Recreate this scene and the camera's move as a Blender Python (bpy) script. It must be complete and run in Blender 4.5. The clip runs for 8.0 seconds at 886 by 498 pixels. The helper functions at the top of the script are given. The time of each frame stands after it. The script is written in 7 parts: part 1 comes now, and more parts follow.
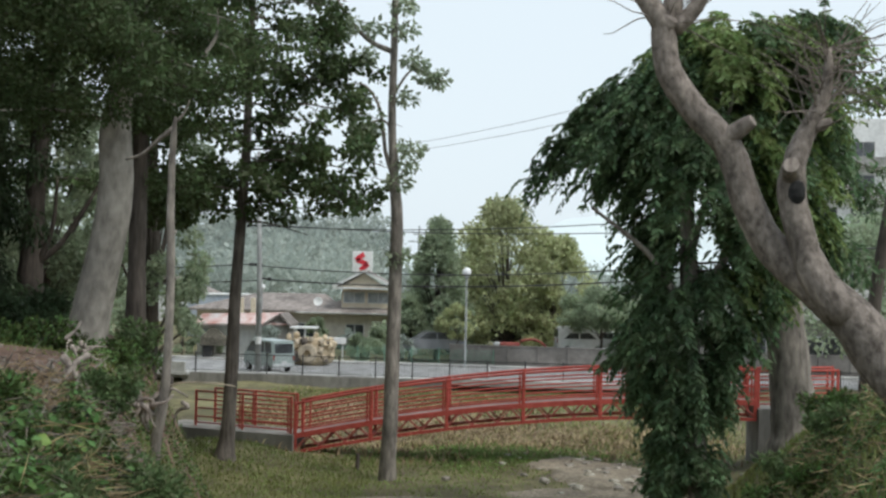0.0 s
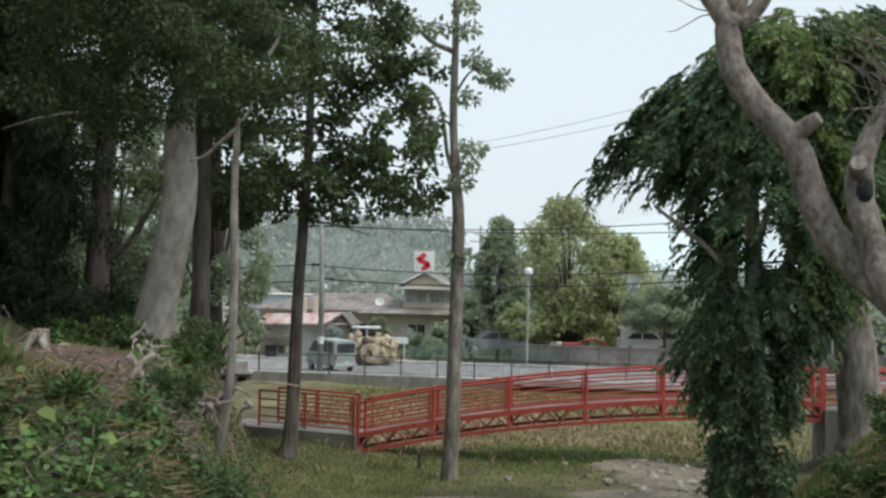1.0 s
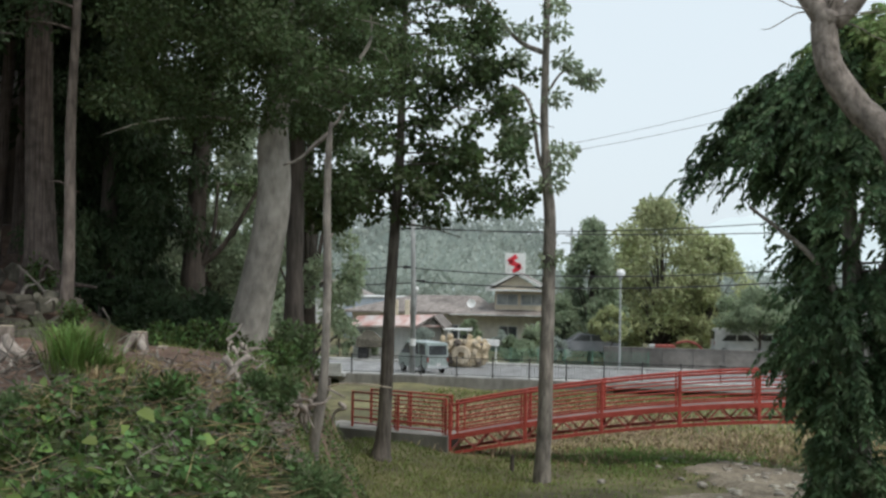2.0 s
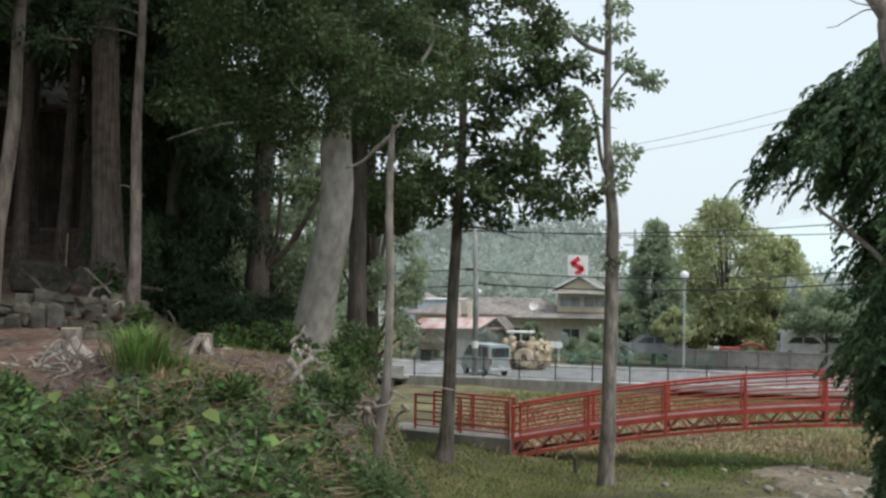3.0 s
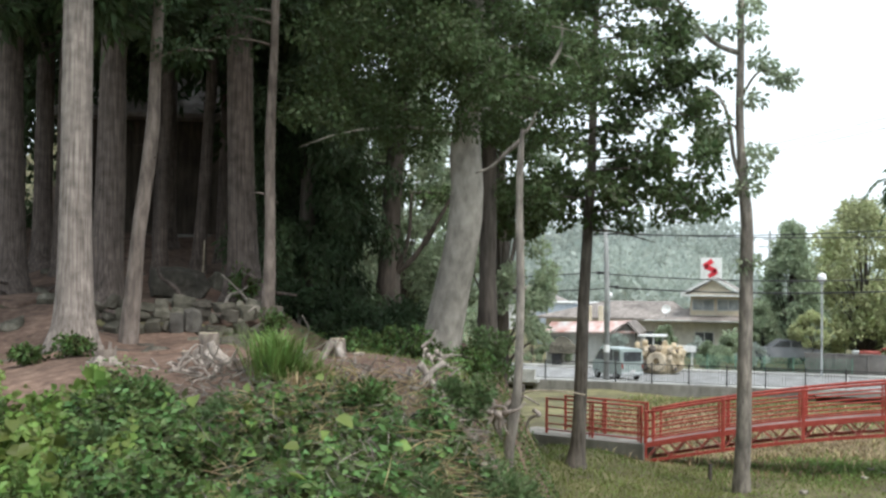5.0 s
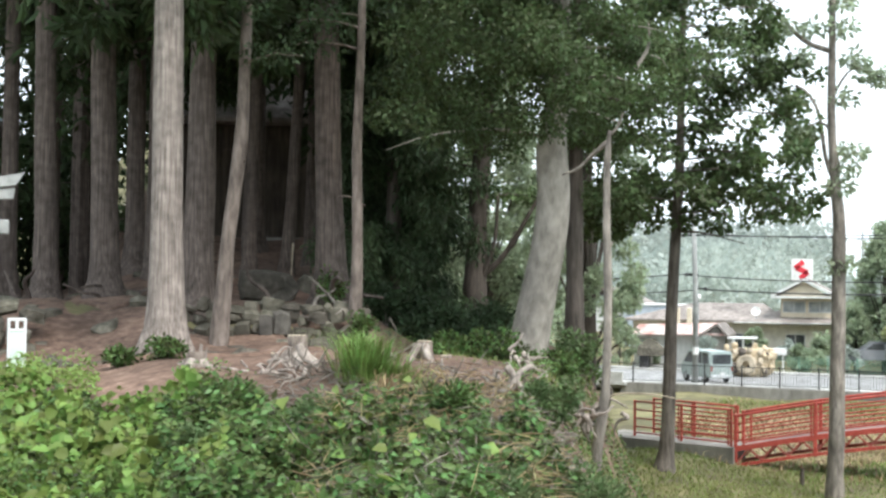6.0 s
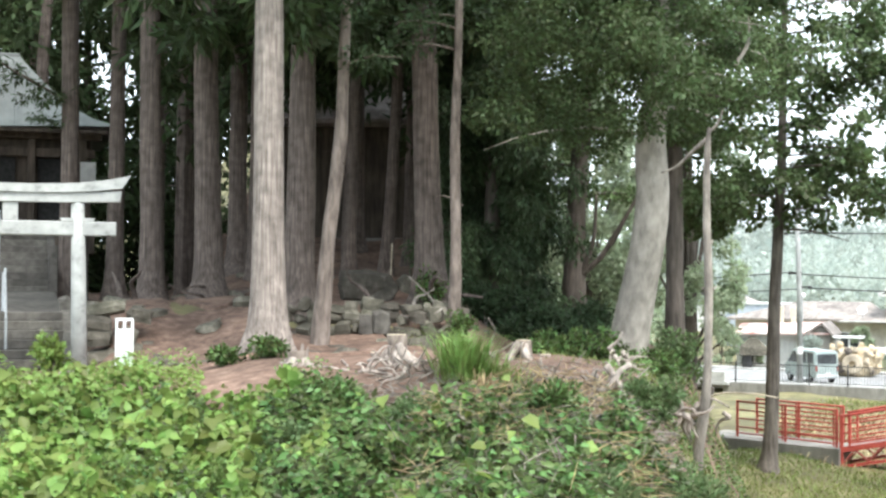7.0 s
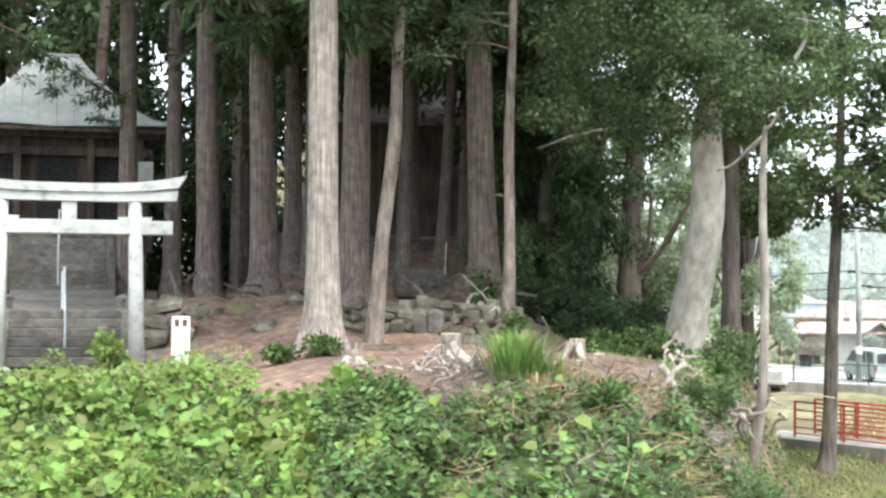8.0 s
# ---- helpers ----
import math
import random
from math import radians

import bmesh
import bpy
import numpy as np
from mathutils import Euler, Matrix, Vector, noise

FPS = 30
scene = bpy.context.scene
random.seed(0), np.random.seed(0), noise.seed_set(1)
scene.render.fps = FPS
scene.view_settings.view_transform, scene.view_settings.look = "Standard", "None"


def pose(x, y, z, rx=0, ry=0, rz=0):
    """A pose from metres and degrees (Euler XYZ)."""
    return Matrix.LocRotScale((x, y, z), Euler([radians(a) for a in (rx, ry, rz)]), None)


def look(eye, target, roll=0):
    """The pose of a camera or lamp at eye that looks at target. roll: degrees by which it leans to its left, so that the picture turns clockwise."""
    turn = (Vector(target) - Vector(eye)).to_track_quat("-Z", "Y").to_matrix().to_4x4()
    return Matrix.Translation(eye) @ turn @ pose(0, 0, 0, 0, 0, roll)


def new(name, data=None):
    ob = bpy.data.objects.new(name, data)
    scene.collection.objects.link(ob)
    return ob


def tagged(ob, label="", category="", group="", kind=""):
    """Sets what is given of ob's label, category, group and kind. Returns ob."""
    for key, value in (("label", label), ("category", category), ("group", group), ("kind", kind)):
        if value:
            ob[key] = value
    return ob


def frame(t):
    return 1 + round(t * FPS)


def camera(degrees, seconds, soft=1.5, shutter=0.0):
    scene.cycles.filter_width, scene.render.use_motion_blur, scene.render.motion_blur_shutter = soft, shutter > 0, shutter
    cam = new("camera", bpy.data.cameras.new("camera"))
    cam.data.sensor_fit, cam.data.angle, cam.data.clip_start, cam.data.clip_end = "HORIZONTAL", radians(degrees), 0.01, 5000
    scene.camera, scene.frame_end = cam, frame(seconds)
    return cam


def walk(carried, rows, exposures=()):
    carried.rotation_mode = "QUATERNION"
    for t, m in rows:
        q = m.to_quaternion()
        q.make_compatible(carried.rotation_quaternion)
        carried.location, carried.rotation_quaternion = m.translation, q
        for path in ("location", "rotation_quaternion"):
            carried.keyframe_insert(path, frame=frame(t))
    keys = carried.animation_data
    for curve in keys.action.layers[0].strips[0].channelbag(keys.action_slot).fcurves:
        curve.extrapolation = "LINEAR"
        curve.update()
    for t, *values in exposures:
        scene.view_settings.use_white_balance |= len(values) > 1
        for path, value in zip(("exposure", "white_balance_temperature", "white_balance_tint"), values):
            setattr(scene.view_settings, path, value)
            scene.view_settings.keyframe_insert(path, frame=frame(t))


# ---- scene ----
# The camera turns on the spot, hand-held: seconds, place, then degrees of turn to the left, tilt up and lean to the right.
cam = camera(36.78, 8.0, soft=2.6)
ROWS = [
    (0.0, 0.000, -0.000, 5.400, -0.000, 1.440, -1.266),
    (0.5, -0.010, 0.004, 5.397, 1.047, 1.389, -1.220),
    (1.0, -0.011, 0.028, 5.399, 2.635, 1.381, -1.201),
    (1.5, -0.024, 0.025, 5.402, 4.572, 1.374, -1.188),
    (2.0, -0.022, 0.019, 5.401, 6.548, 1.392, -1.023),
    (3.5, -0.026, 0.015, 5.392, 10.327, 1.487, -0.872),
    (4.0, -0.035, 0.014, 5.397, 11.623, 1.511, -0.833),
    (4.5, -0.024, 0.019, 5.408, 13.156, 1.513, -0.725),
    (6.0, -0.037, 0.025, 5.419, 18.518, 1.579, -0.558),
    (6.5, -0.014, -0.006, 5.409, 20.616, 1.588, -0.439),
    (7.0, -0.004, -0.030, 5.409, 22.771, 1.543, -0.321),
    (7.5, 0.009, -0.032, 5.421, 24.428, 1.486, -0.382),
    (8.0, 0.028, -0.028, 5.422, 25.150, 1.453, -0.372),
]
EXPOSURE = [(0.0, 0.25), (2.0, 0.18), (4.0, 0.5), (5.0, 0.85), (6.5, 1.62), (8.0, 2.0)]
walk(cam, [(t, pose(x, y, z, 90 + up, 0, left) @ pose(0, 0, 0, 0, 0, -lean)) for t, x, y, z, left, up, lean in ROWS], EXPOSURE)

# ---- light: an overcast summer day, a soft sun high on the right ----
SUN_UP, SUN_TURN = 58.0, 125.0
world = bpy.data.worlds.new("overcast_sky")
scene.world = world
world.use_nodes = True
wn = world.node_tree
wn.nodes.clear()
w_out = wn.nodes.new("ShaderNodeOutputWorld")
w_bg = wn.nodes.new("ShaderNodeBackground")
w_sky = wn.nodes.new("ShaderNodeTexSky")
w_sky.sky_type, w_sky.sun_disc = "NISHITA", False
w_sky.sun_elevation, w_sky.sun_rotation = radians(SUN_UP), radians(SUN_TURN)
w_sky.air_density, w_sky.dust_density = 1.0, 4.0
w_mix = wn.nodes.new("ShaderNodeMixRGB")
w_mix.inputs["Fac"].default_value = 0.82
w_mix.inputs["Color2"].default_value = (8.6, 9.7, 10.4, 1)
wn.links.new(w_sky.outputs["Color"], w_mix.inputs["Color1"])
wn.links.new(w_mix.outputs["Color"], w_bg.inputs["Color"])
w_bg.inputs["Strength"].default_value = 0.09
wn.links.new(w_bg.outputs["Background"], w_out.inputs["Surface"])
sun = new("sun", bpy.data.lights.new("sun", "SUN"))
sun.data.energy, sun.data.angle, sun.data.color = 1.5, radians(20), (1.0, 0.96, 0.9)
sun.matrix_world = look((0, 0, 40), (-40 * math.sin(radians(SUN_TURN)) / math.tan(radians(SUN_UP)), -40 * math.cos(radians(SUN_TURN)) / math.tan(radians(SUN_UP)), 0))


# ---- mesh helpers ----
class Geo:
    """Gathers vertices and faces of one mesh, in the coordinates of its thing."""

    def __init__(self):
        self.v, self.f, self.n = [], [], 0

    def add(self, verts, faces):
        verts = np.asarray(verts, float)
        self.v.append(verts)
        self.f.append([tuple(int(i) + self.n for i in q) for q in faces])
        self.n += len(verts)
        return self

    def box(self, c, s, b=0.0, m=None):
        """A box with chamfered edges: centre, size, chamfer, and a turn."""
        h = np.asarray(s, float) / 2
        b = min(b, h.min() * 0.9)
        vs, key = [], {}
        if b <= 0:
            for sx in (-1, 1):
                for sy in (-1, 1):
                    for sz in (-1, 1):
                        vs.append((sx * h[0], sy * h[1], sz * h[2]))
            fs = [(0, 1, 3, 2), (4, 6, 7, 5), (0, 4, 5, 1), (2, 3, 7, 6), (0, 2, 6, 4), (1, 5, 7, 3)]
        else:
            signs = [(x, y, z) for x in (-1, 1) for y in (-1, 1) for z in (-1, 1)]
            for a in range(3):
                for sg in signs:
                    p = [sg[i] * (h[i] - (0 if i == a else b)) for i in range(3)]
                    key[(a, sg)] = len(vs)
                    vs.append(p)
            fs = []
            for a in range(3):
                o1, o2 = [i for i in range(3) if i != a]
                for s0 in (-1, 1):
                    ring = []
                    for s1, s2 in ((-1, -1), (1, -1), (1, 1), (-1, 1)):
                        sg = [0, 0, 0]
                        sg[a], sg[o1], sg[o2] = s0, s1, s2
                        ring.append(key[(a, tuple(sg))])
                    fs.append(ring)
            for a in range(3):
                o1, o2 = [i for i in range(3) if i != a]
                for s1 in (-1, 1):
                    for s2 in (-1, 1):
                        e = []
                        for s0, k in ((-1, o1), (1, o1), (1, o2), (-1, o2)):
                            sg = [0, 0, 0]
                            sg[a], sg[o1], sg[o2] = s0, s1, s2
                            e.append(key[(k, tuple(sg))])
                        fs.append(e)
            for sg in signs:
                fs.append([key[(a, sg)] for a in range(3)])
        vs = np.array(vs)
        if m is not None:
            r = np.array(m.to_3x3())
            vs = vs @ r.T
        return self.add(vs + np.asarray(c, float), fs)

    def tube(self, pts, radii, seg=8, caps=True, rough=0.0, rng=None, flute=0.0, flutes=5):
        pts = np.asarray(pts, float)
        radii = np.broadcast_to(np.asarray(radii, float), (len(pts),))
        tang = np.gradient(pts, axis=0)
        tang /= np.linalg.norm(tang, axis=1)[:, None] + 1e-9
        ref = np.array([1.0, 0, 0]) if abs(tang[:, 0]).mean() < 0.7 else np.array([0, 1.0, 0])
        side = np.cross(tang, ref)
        side /= np.linalg.norm(side, axis=1)[:, None]
        up = np.cross(side, tang)
        a = np.arange(seg) * 2 * np.pi / seg
        k = len(pts)
        rr = np.repeat(radii[:, None], seg, 1)
        if rough and rng is not None:
            w = rng.normal(0, 1, (k, seg))
            w = (w + np.roll(w, 1, 1) + np.roll(w, -1, 1)) / 2
            w[1:-1] = (w[1:-1] + w[2:] + w[:-2]) / 2
            rr = rr * (1 + rough * w)
        if flute:
            fall = np.clip(1 - np.arange(k) / max(1, k * 0.35), 0, 1) ** 1.5
            rr = rr * (1 + flute * fall[:, None] * np.cos(flutes * a + 0.7)[None])
        ring = pts[:, None] + rr[..., None] * (np.cos(a)[None, :, None] * side[:, None] + np.sin(a)[None, :, None] * up[:, None])
        fs = []
        for i in range(k - 1):
            for j in range(seg):
                j2 = (j + 1) % seg
                fs.append((i * seg + j, i * seg + j2, (i + 1) * seg + j2, (i + 1) * seg + j))
        if caps:
            fs.append(tuple(range(seg - 1, -1, -1)))
            fs.append(tuple(range((k - 1) * seg, k * seg)))
        return self.add(ring.reshape(-1, 3), fs)

    def ribbon(self, pts, w, h):
        """One continuous bar of rectangular section along pts, its width across y."""
        vs = []
        for x, y, z in pts:
            vs += [(x, y - w / 2, z - h / 2), (x, y + w / 2, z - h / 2), (x, y + w / 2, z + h / 2), (x, y - w / 2, z + h / 2)]
        n = len(pts)
        fs = [(i * 4 + j, i * 4 + (j + 1) % 4, (i + 1) * 4 + (j + 1) % 4, (i + 1) * 4 + j) for i in range(n - 1) for j in range(4)]
        return self.add(vs, fs + [(3, 2, 1, 0), tuple(range(4 * n - 4, 4 * n))])

    def rod(self, a, b, r, seg=8):
        return self.tube([a, b], [r, r], seg)

    def beam(self, a, b, w, h, bev=0.004):
        """A bar of rectangular section from a to b."""
        a, b = Vector(a), Vector(b)
        d = b - a
        q = d.to_track_quat("Y", "Z").to_matrix()
        return self.box((a + b) / 2, (w, d.length, h), bev, q)

    def spin(self, prof, seg=16, c=(0, 0, 0), m=None):
        """A body turned from a profile of (radius, height)."""
        a = np.arange(seg) * 2 * np.pi / seg
        vs = np.concatenate([np.stack([r * np.cos(a), r * np.sin(a), np.full(seg, z)], 1) for r, z in prof])
        fs = [(i * seg + j, i * seg + (j + 1) % seg, (i + 1) * seg + (j + 1) % seg, (i + 1) * seg + j) for i in range(len(prof) - 1) for j in range(seg)]
        fs += [tuple(range(seg - 1, -1, -1)), tuple(range((len(prof) - 1) * seg, len(prof) * seg))]
        if m is not None:
            vs = vs @ np.array(m.to_3x3()).T
        return self.add(vs + np.asarray(c, float), fs)

    def prism(self, poly, a, b):
        """A polygon (list of 3D points) swept from offset a to offset b."""
        poly, a, b = np.asarray(poly, float), np.asarray(a, float), np.asarray(b, float)
        n = len(poly)
        fs = [tuple(range(n - 1, -1, -1)), tuple(range(n, 2 * n))] + [(i, (i + 1) % n, n + (i + 1) % n, n + i) for i in range(n)]
        return self.add(np.concatenate([poly + a, poly + b]), fs)

    def stone(self, c, s, rng, turn=0.0, tilt=0.12):
        """A rough boulder: a lumpy rounded block."""
        h = np.asarray(s, float) / 2
        us = np.array([(x, y, z) for x in (-1, 0, 1) for y in (-1, 0, 1) for z in (-1, 0, 1) if (x, y, z) != (0, 0, 0)], float)
        idx = {tuple(u): i for i, u in enumerate(us)}
        vs = us / (np.abs(us) ** 4).sum(1)[:, None] ** (1 / 4) * h * (1 + rng.normal(0, 0.1, (26, 1)))
        fs = []
        for a in range(3):
            o1, o2 = [i for i in range(3) if i != a]
            for s0 in (-1, 1):
                for i in (-1, 0):
                    for j in (-1, 0):
                        q = []
                        for di, dj in ((0, 0), (1, 0), (1, 1), (0, 1)):
                            u = [0, 0, 0]
                            u[a], u[o1], u[o2] = s0, i + di, j + dj
                            q.append(idx[tuple(float(k) for k in u)])
                        fs.append(q)
        r = np.array(Euler((rng.normal(0, tilt), rng.normal(0, tilt), turn)).to_matrix())
        return self.add(vs @ r.T + np.asarray(c, float), fs)

    def mesh(self, name, smooth=False, fix=True):
        me = bpy.data.meshes.new(name)
        me.from_pydata(np.concatenate(self.v).tolist(), [], [q for g in self.f for q in g])
        if fix:
            bm = bmesh.new()
            bm.from_mesh(me)
            bmesh.ops.recalc_face_normals(bm, faces=bm.faces)
            bm.to_mesh(me)
            bm.free()
        if smooth:
            me.polygons.foreach_set("use_smooth", [True] * len(me.polygons))
        return me


def thing(name, at, label, category, group="", kind="", turn=0.0):
    """A top-level thing: an Empty at its base."""
    ob = new(name)
    ob.matrix_basis = pose(*at, 0, 0, turn)
    return tagged(ob, label, category, group, kind)


def part(name, geo, material, parent, label="", smooth=False, kind=""):
    """One mesh object under a thing or a part, in the thing's coordinates."""
    me = geo.mesh(name, smooth) if isinstance(geo, Geo) else geo
    ob = new(name, me)
    me.materials.clear()
    me.materials.append(material)
    ob.parent = parent
    return tagged(ob, label, kind=kind)


def solo(name, geo, material, label, category, at=(0, 0, 0), group="", kind="", smooth=False, turn=0.0):
    """A thing of a single mesh."""
    me = geo.mesh(name, smooth) if isinstance(geo, Geo) else geo
    ob = new(name, me)
    me.materials.clear()
    me.materials.append(material)
    ob.matrix_basis = pose(*at, 0, 0, turn)
    return tagged(ob, label, category, group, kind)


def soup(name, verts, per, tris):
    """A mesh of many small equal pieces: verts (N * per, 3), tris within a piece."""
    n = len(verts) // per
    tris = np.asarray(tris)
    faces = (tris[None] + (np.arange(n) * per)[:, None, None]).reshape(-1, 3)
    me = bpy.data.meshes.new(name)
    me.vertices.add(len(verts))
    me.vertices.foreach_set("co", np.ascontiguousarray(verts, np.float32).ravel())
    me.loops.add(faces.size)
    me.loops.foreach_set("vertex_index", faces.astype(np.int32).ravel())
    me.polygons.add(len(faces))
    me.polygons.foreach_set("loop_start", np.arange(len(faces), dtype=np.int32) * 3)
    me.update(calc_edges=True)
    return me


def unit(v):
    return v / (np.linalg.norm(v, axis=-1, keepdims=True) + 1e-9)


def leaves(pos, along, length, width, rng, fold=0.25, broad=False, face=None):
    """Leaf blades at pos (N, 3) growing along (N, 3): folded rhombs, or broad six-cornered blades."""
    n = len(pos)
    along = unit(along)
    side = unit(np.cross(along, rng.normal(0, 1, (n, 3)) if face is None else face))
    lift = np.cross(side, along)
    ln = (length * rng.uniform(0.6, 1.3, n))[:, None]
    wd = ln * width / 2
    if not broad:
        mid = pos + along * ln * 0.45 + lift * wd * fold
        vs = np.stack([pos, mid + side * wd, pos + along * ln - lift * ln * 0.08, mid - side * wd], 1)
        return vs.reshape(-1, 3), 4, [(0, 1, 2), (0, 2, 3)]
    a1, a2 = pos + along * ln * 0.12 + lift * wd * fold, pos + along * ln * 0.55 + lift * wd * fold
    vs = np.stack([pos, a1 + side * wd * 0.85, a2 + side * wd * 0.9, pos + along * ln - lift * ln * 0.15, a2 - side * wd * 0.9, a1 - side * wd * 0.85], 1)
    return vs.reshape(-1, 3), 6, [(0, 1, 2), (0, 2, 3), (0, 3, 4), (0, 4, 5)]


def curve(pts, n=12):
    """A smooth line through the given points."""
    p = np.asarray(pts, float)
    if len(p) < 3:
        return p[0] + (p[-1] - p[0]) * np.linspace(0, 1, n)[:, None]
    t = np.linspace(0, len(p) - 1, n)
    q = np.concatenate([[2 * p[0] - p[1]], p, [2 * p[-1] - p[-2]]])
    i = np.minimum(t.astype(int), len(p) - 2)
    u = (t - i)[:, None]
    a, b, c, d = q[i], q[i + 1], q[i + 2], q[i + 3]
    return 0.5 * (2 * b + (c - a) * u + (2 * a - 5 * b + 4 * c - d) * u ** 2 + (3 * b - a - 3 * c + d) * u ** 3)


def smooth01(a, b, x):
    t = np.clip((x - a) / (b - a), 0, 1)
    return t * t * (3 - 2 * t)


# ---- materials ----
def surface(name, stops, scale=4.0, detail=6.0, rough=0.85, bump=0.3, bump_dist=0.02, stretch=(1, 1, 1), large=0.35, vary=None, amount=0.25, through_light=0.0, metal=0.0, spec=0.3):
    """A surface with grain at two scales; vary: 'island' or 'object' for pieces that differ."""
    m = bpy.data.materials.new(name)
    m.use_nodes = True
    nt = m.node_tree
    nt.nodes.clear()

    def add(kind, **k):
        nd = nt.nodes.new(kind)
        for key, val in k.items():
            nd.inputs[key].default_value = val
        return nd

    def link(a, b):
        nt.links.new(a, b)

    out = add("ShaderNodeOutputMaterial")
    bsdf = add("ShaderNodeBsdfPrincipled", Roughness=rough, Metallic=metal)
    bsdf.inputs["Specular IOR Level"].default_value = spec
    coord = add("ShaderNodeTexCoord")
    mapping = add("ShaderNodeMapping", Scale=stretch)
    link(coord.outputs["Object"], mapping.inputs["Vector"])
    fine = add("ShaderNodeTexNoise", Scale=scale, Detail=detail, Roughness=0.6)
    link(mapping.outputs["Vector"], fine.inputs["Vector"])
    ramp = nt.nodes.new("ShaderNodeValToRGB")
    el = ramp.color_ramp.elements
    for i, (p, c) in enumerate(stops):
        e = el[i] if i < 2 else el.new(p)
        e.position, e.color = p, (*c, 1)
    link(fine.outputs["Fac"], ramp.inputs["Fac"])
    big = add("ShaderNodeTexNoise", Scale=scale / 7, Detail=3.0)
    link(coord.outputs["Object"], big.inputs["Vector"])
    span = add("ShaderNodeMapRange")
    span.inputs["From Min"].default_value, span.inputs["From Max"].default_value = 0.3, 0.7
    span.inputs["To Min"].default_value, span.inputs["To Max"].default_value = 1 - large, 1 + large
    link(big.outputs["Fac"], span.inputs["Value"])
    hsv = add("ShaderNodeHueSaturation")
    link(ramp.outputs["Color"], hsv.inputs["Color"])
    value = span.outputs["Result"]
    if vary:
        info = add("ShaderNodeNewGeometry") if vary == "island" else add("ShaderNodeObjectInfo")
        rnd = info.outputs["Random Per Island" if vary == "island" else "Random"]
        rr = add("ShaderNodeMapRange")
        rr.inputs["To Min"].default_value, rr.inputs["To Max"].default_value = 1 - amount, 1 + amount
        link(rnd, rr.inputs["Value"])
        mul = nt.nodes.new("ShaderNodeMath")
        mul.operation = "MULTIPLY"
        link(value, mul.inputs[0])
        link(rr.outputs["Result"], mul.inputs[1])
        value = mul.outputs["Value"]
        hr = add("ShaderNodeMapRange")
        hr.inputs["To Min"].default_value, hr.inputs["To Max"].default_value = 0.5 - amount * 0.06, 0.5 + amount * 0.06
        link(rnd, hr.inputs["Value"])
        link(hr.outputs["Result"], hsv.inputs["Hue"])
    link(value, hsv.inputs["Value"])
    link(hsv.outputs["Color"], bsdf.inputs["Base Color"])
    if bump:
        bp = add("ShaderNodeBump", Strength=bump, Distance=bump_dist)
        link(fine.outputs["Fac"], bp.inputs["Height"])
        link(bp.outputs["Normal"], bsdf.inputs["Normal"])
    if through_light:
        tr = add("ShaderNodeBsdfTranslucent")
        link(hsv.outputs["Color"], tr.inputs["Color"])
        mx = add("ShaderNodeMixShader", Fac=through_light)
        link(bsdf.outputs["BSDF"], mx.inputs[1])
        link(tr.outputs["BSDF"], mx.inputs[2])
        link(mx.outputs["Shader"], out.inputs["Surface"])
    else:
        link(bsdf.outputs["BSDF"], out.inputs["Surface"])
    return m


def leaf_mat(name, dark, light, amount=0.45, gloss=0.5, through_light=0.25, scale=0.9):
    return surface(name, [(0.3, dark), (0.7, light)], scale=scale, rough=gloss, bump=0, large=0.3, vary="island", amount=amount, through_light=through_light, spec=0.25)


def bark_mat(name, dark, light, scale=9.0, bump=0.8, stretch=(1, 1, 0.12), dist=0.03):
    return surface(name, [(0.32, dark), (0.68, light)], scale=scale, detail=8, rough=0.9, bump=bump, bump_dist=dist, stretch=stretch, large=0.3)


M_GROUND = surface("grassy_ground", [(0.3, (0.1, 0.08, 0.058)), (0.46, (0.125, 0.115, 0.06)), (0.6, (0.185, 0.17, 0.085)), (0.75, (0.29, 0.235, 0.15))], scale=1.1, detail=9, rough=0.95, bump=0.6, bump_dist=0.08, large=0.35)
M_SOIL = surface("reddish_soil", [(0.3, (0.085, 0.055, 0.043)), (0.55, (0.175, 0.115, 0.088)), (0.75, (0.29, 0.21, 0.165))], scale=5, detail=9, rough=0.95, bump=0.8, bump_dist=0.06)
M_GRAVEL = surface("pale_gravel", [(0.35, (0.15, 0.125, 0.09)), (0.65, (0.33, 0.285, 0.22))], scale=9, rough=0.95, bump=0.8, bump_dist=0.05)
M_ASPHALT = surface("asphalt", [(0.4, (0.24, 0.24, 0.24)), (0.6, (0.3, 0.3, 0.3))], scale=8, rough=0.8, bump=0.2)
M_CONCRETE = surface("weathered_concrete", [(0.3, (0.17, 0.165, 0.15)), (0.7, (0.32, 0.305, 0.28))], scale=2.5, detail=9, rough=0.9, bump=0.2, stretch=(1, 1, 0.4))
M_PALE_CONCRETE = surface("pale_concrete", [(0.3, (0.34, 0.34, 0.33)), (0.7, (0.52, 0.52, 0.5))], scale=3, rough=0.9, bump=0.15)
M_GRANITE = surface("granite", [(0.3, (0.2, 0.21, 0.2)), (0.45, (0.34, 0.35, 0.34)), (0.7, (0.43, 0.44, 0.43))], scale=5, detail=10, rough=0.85, bump=0.2, large=0.2)
M_STEP = surface("worn_stone_step", [(0.3, (0.055, 0.05, 0.044)), (0.7, (0.14, 0.13, 0.115))], scale=5, detail=8, rough=0.9, bump=0.3, vary="object", amount=0.15)
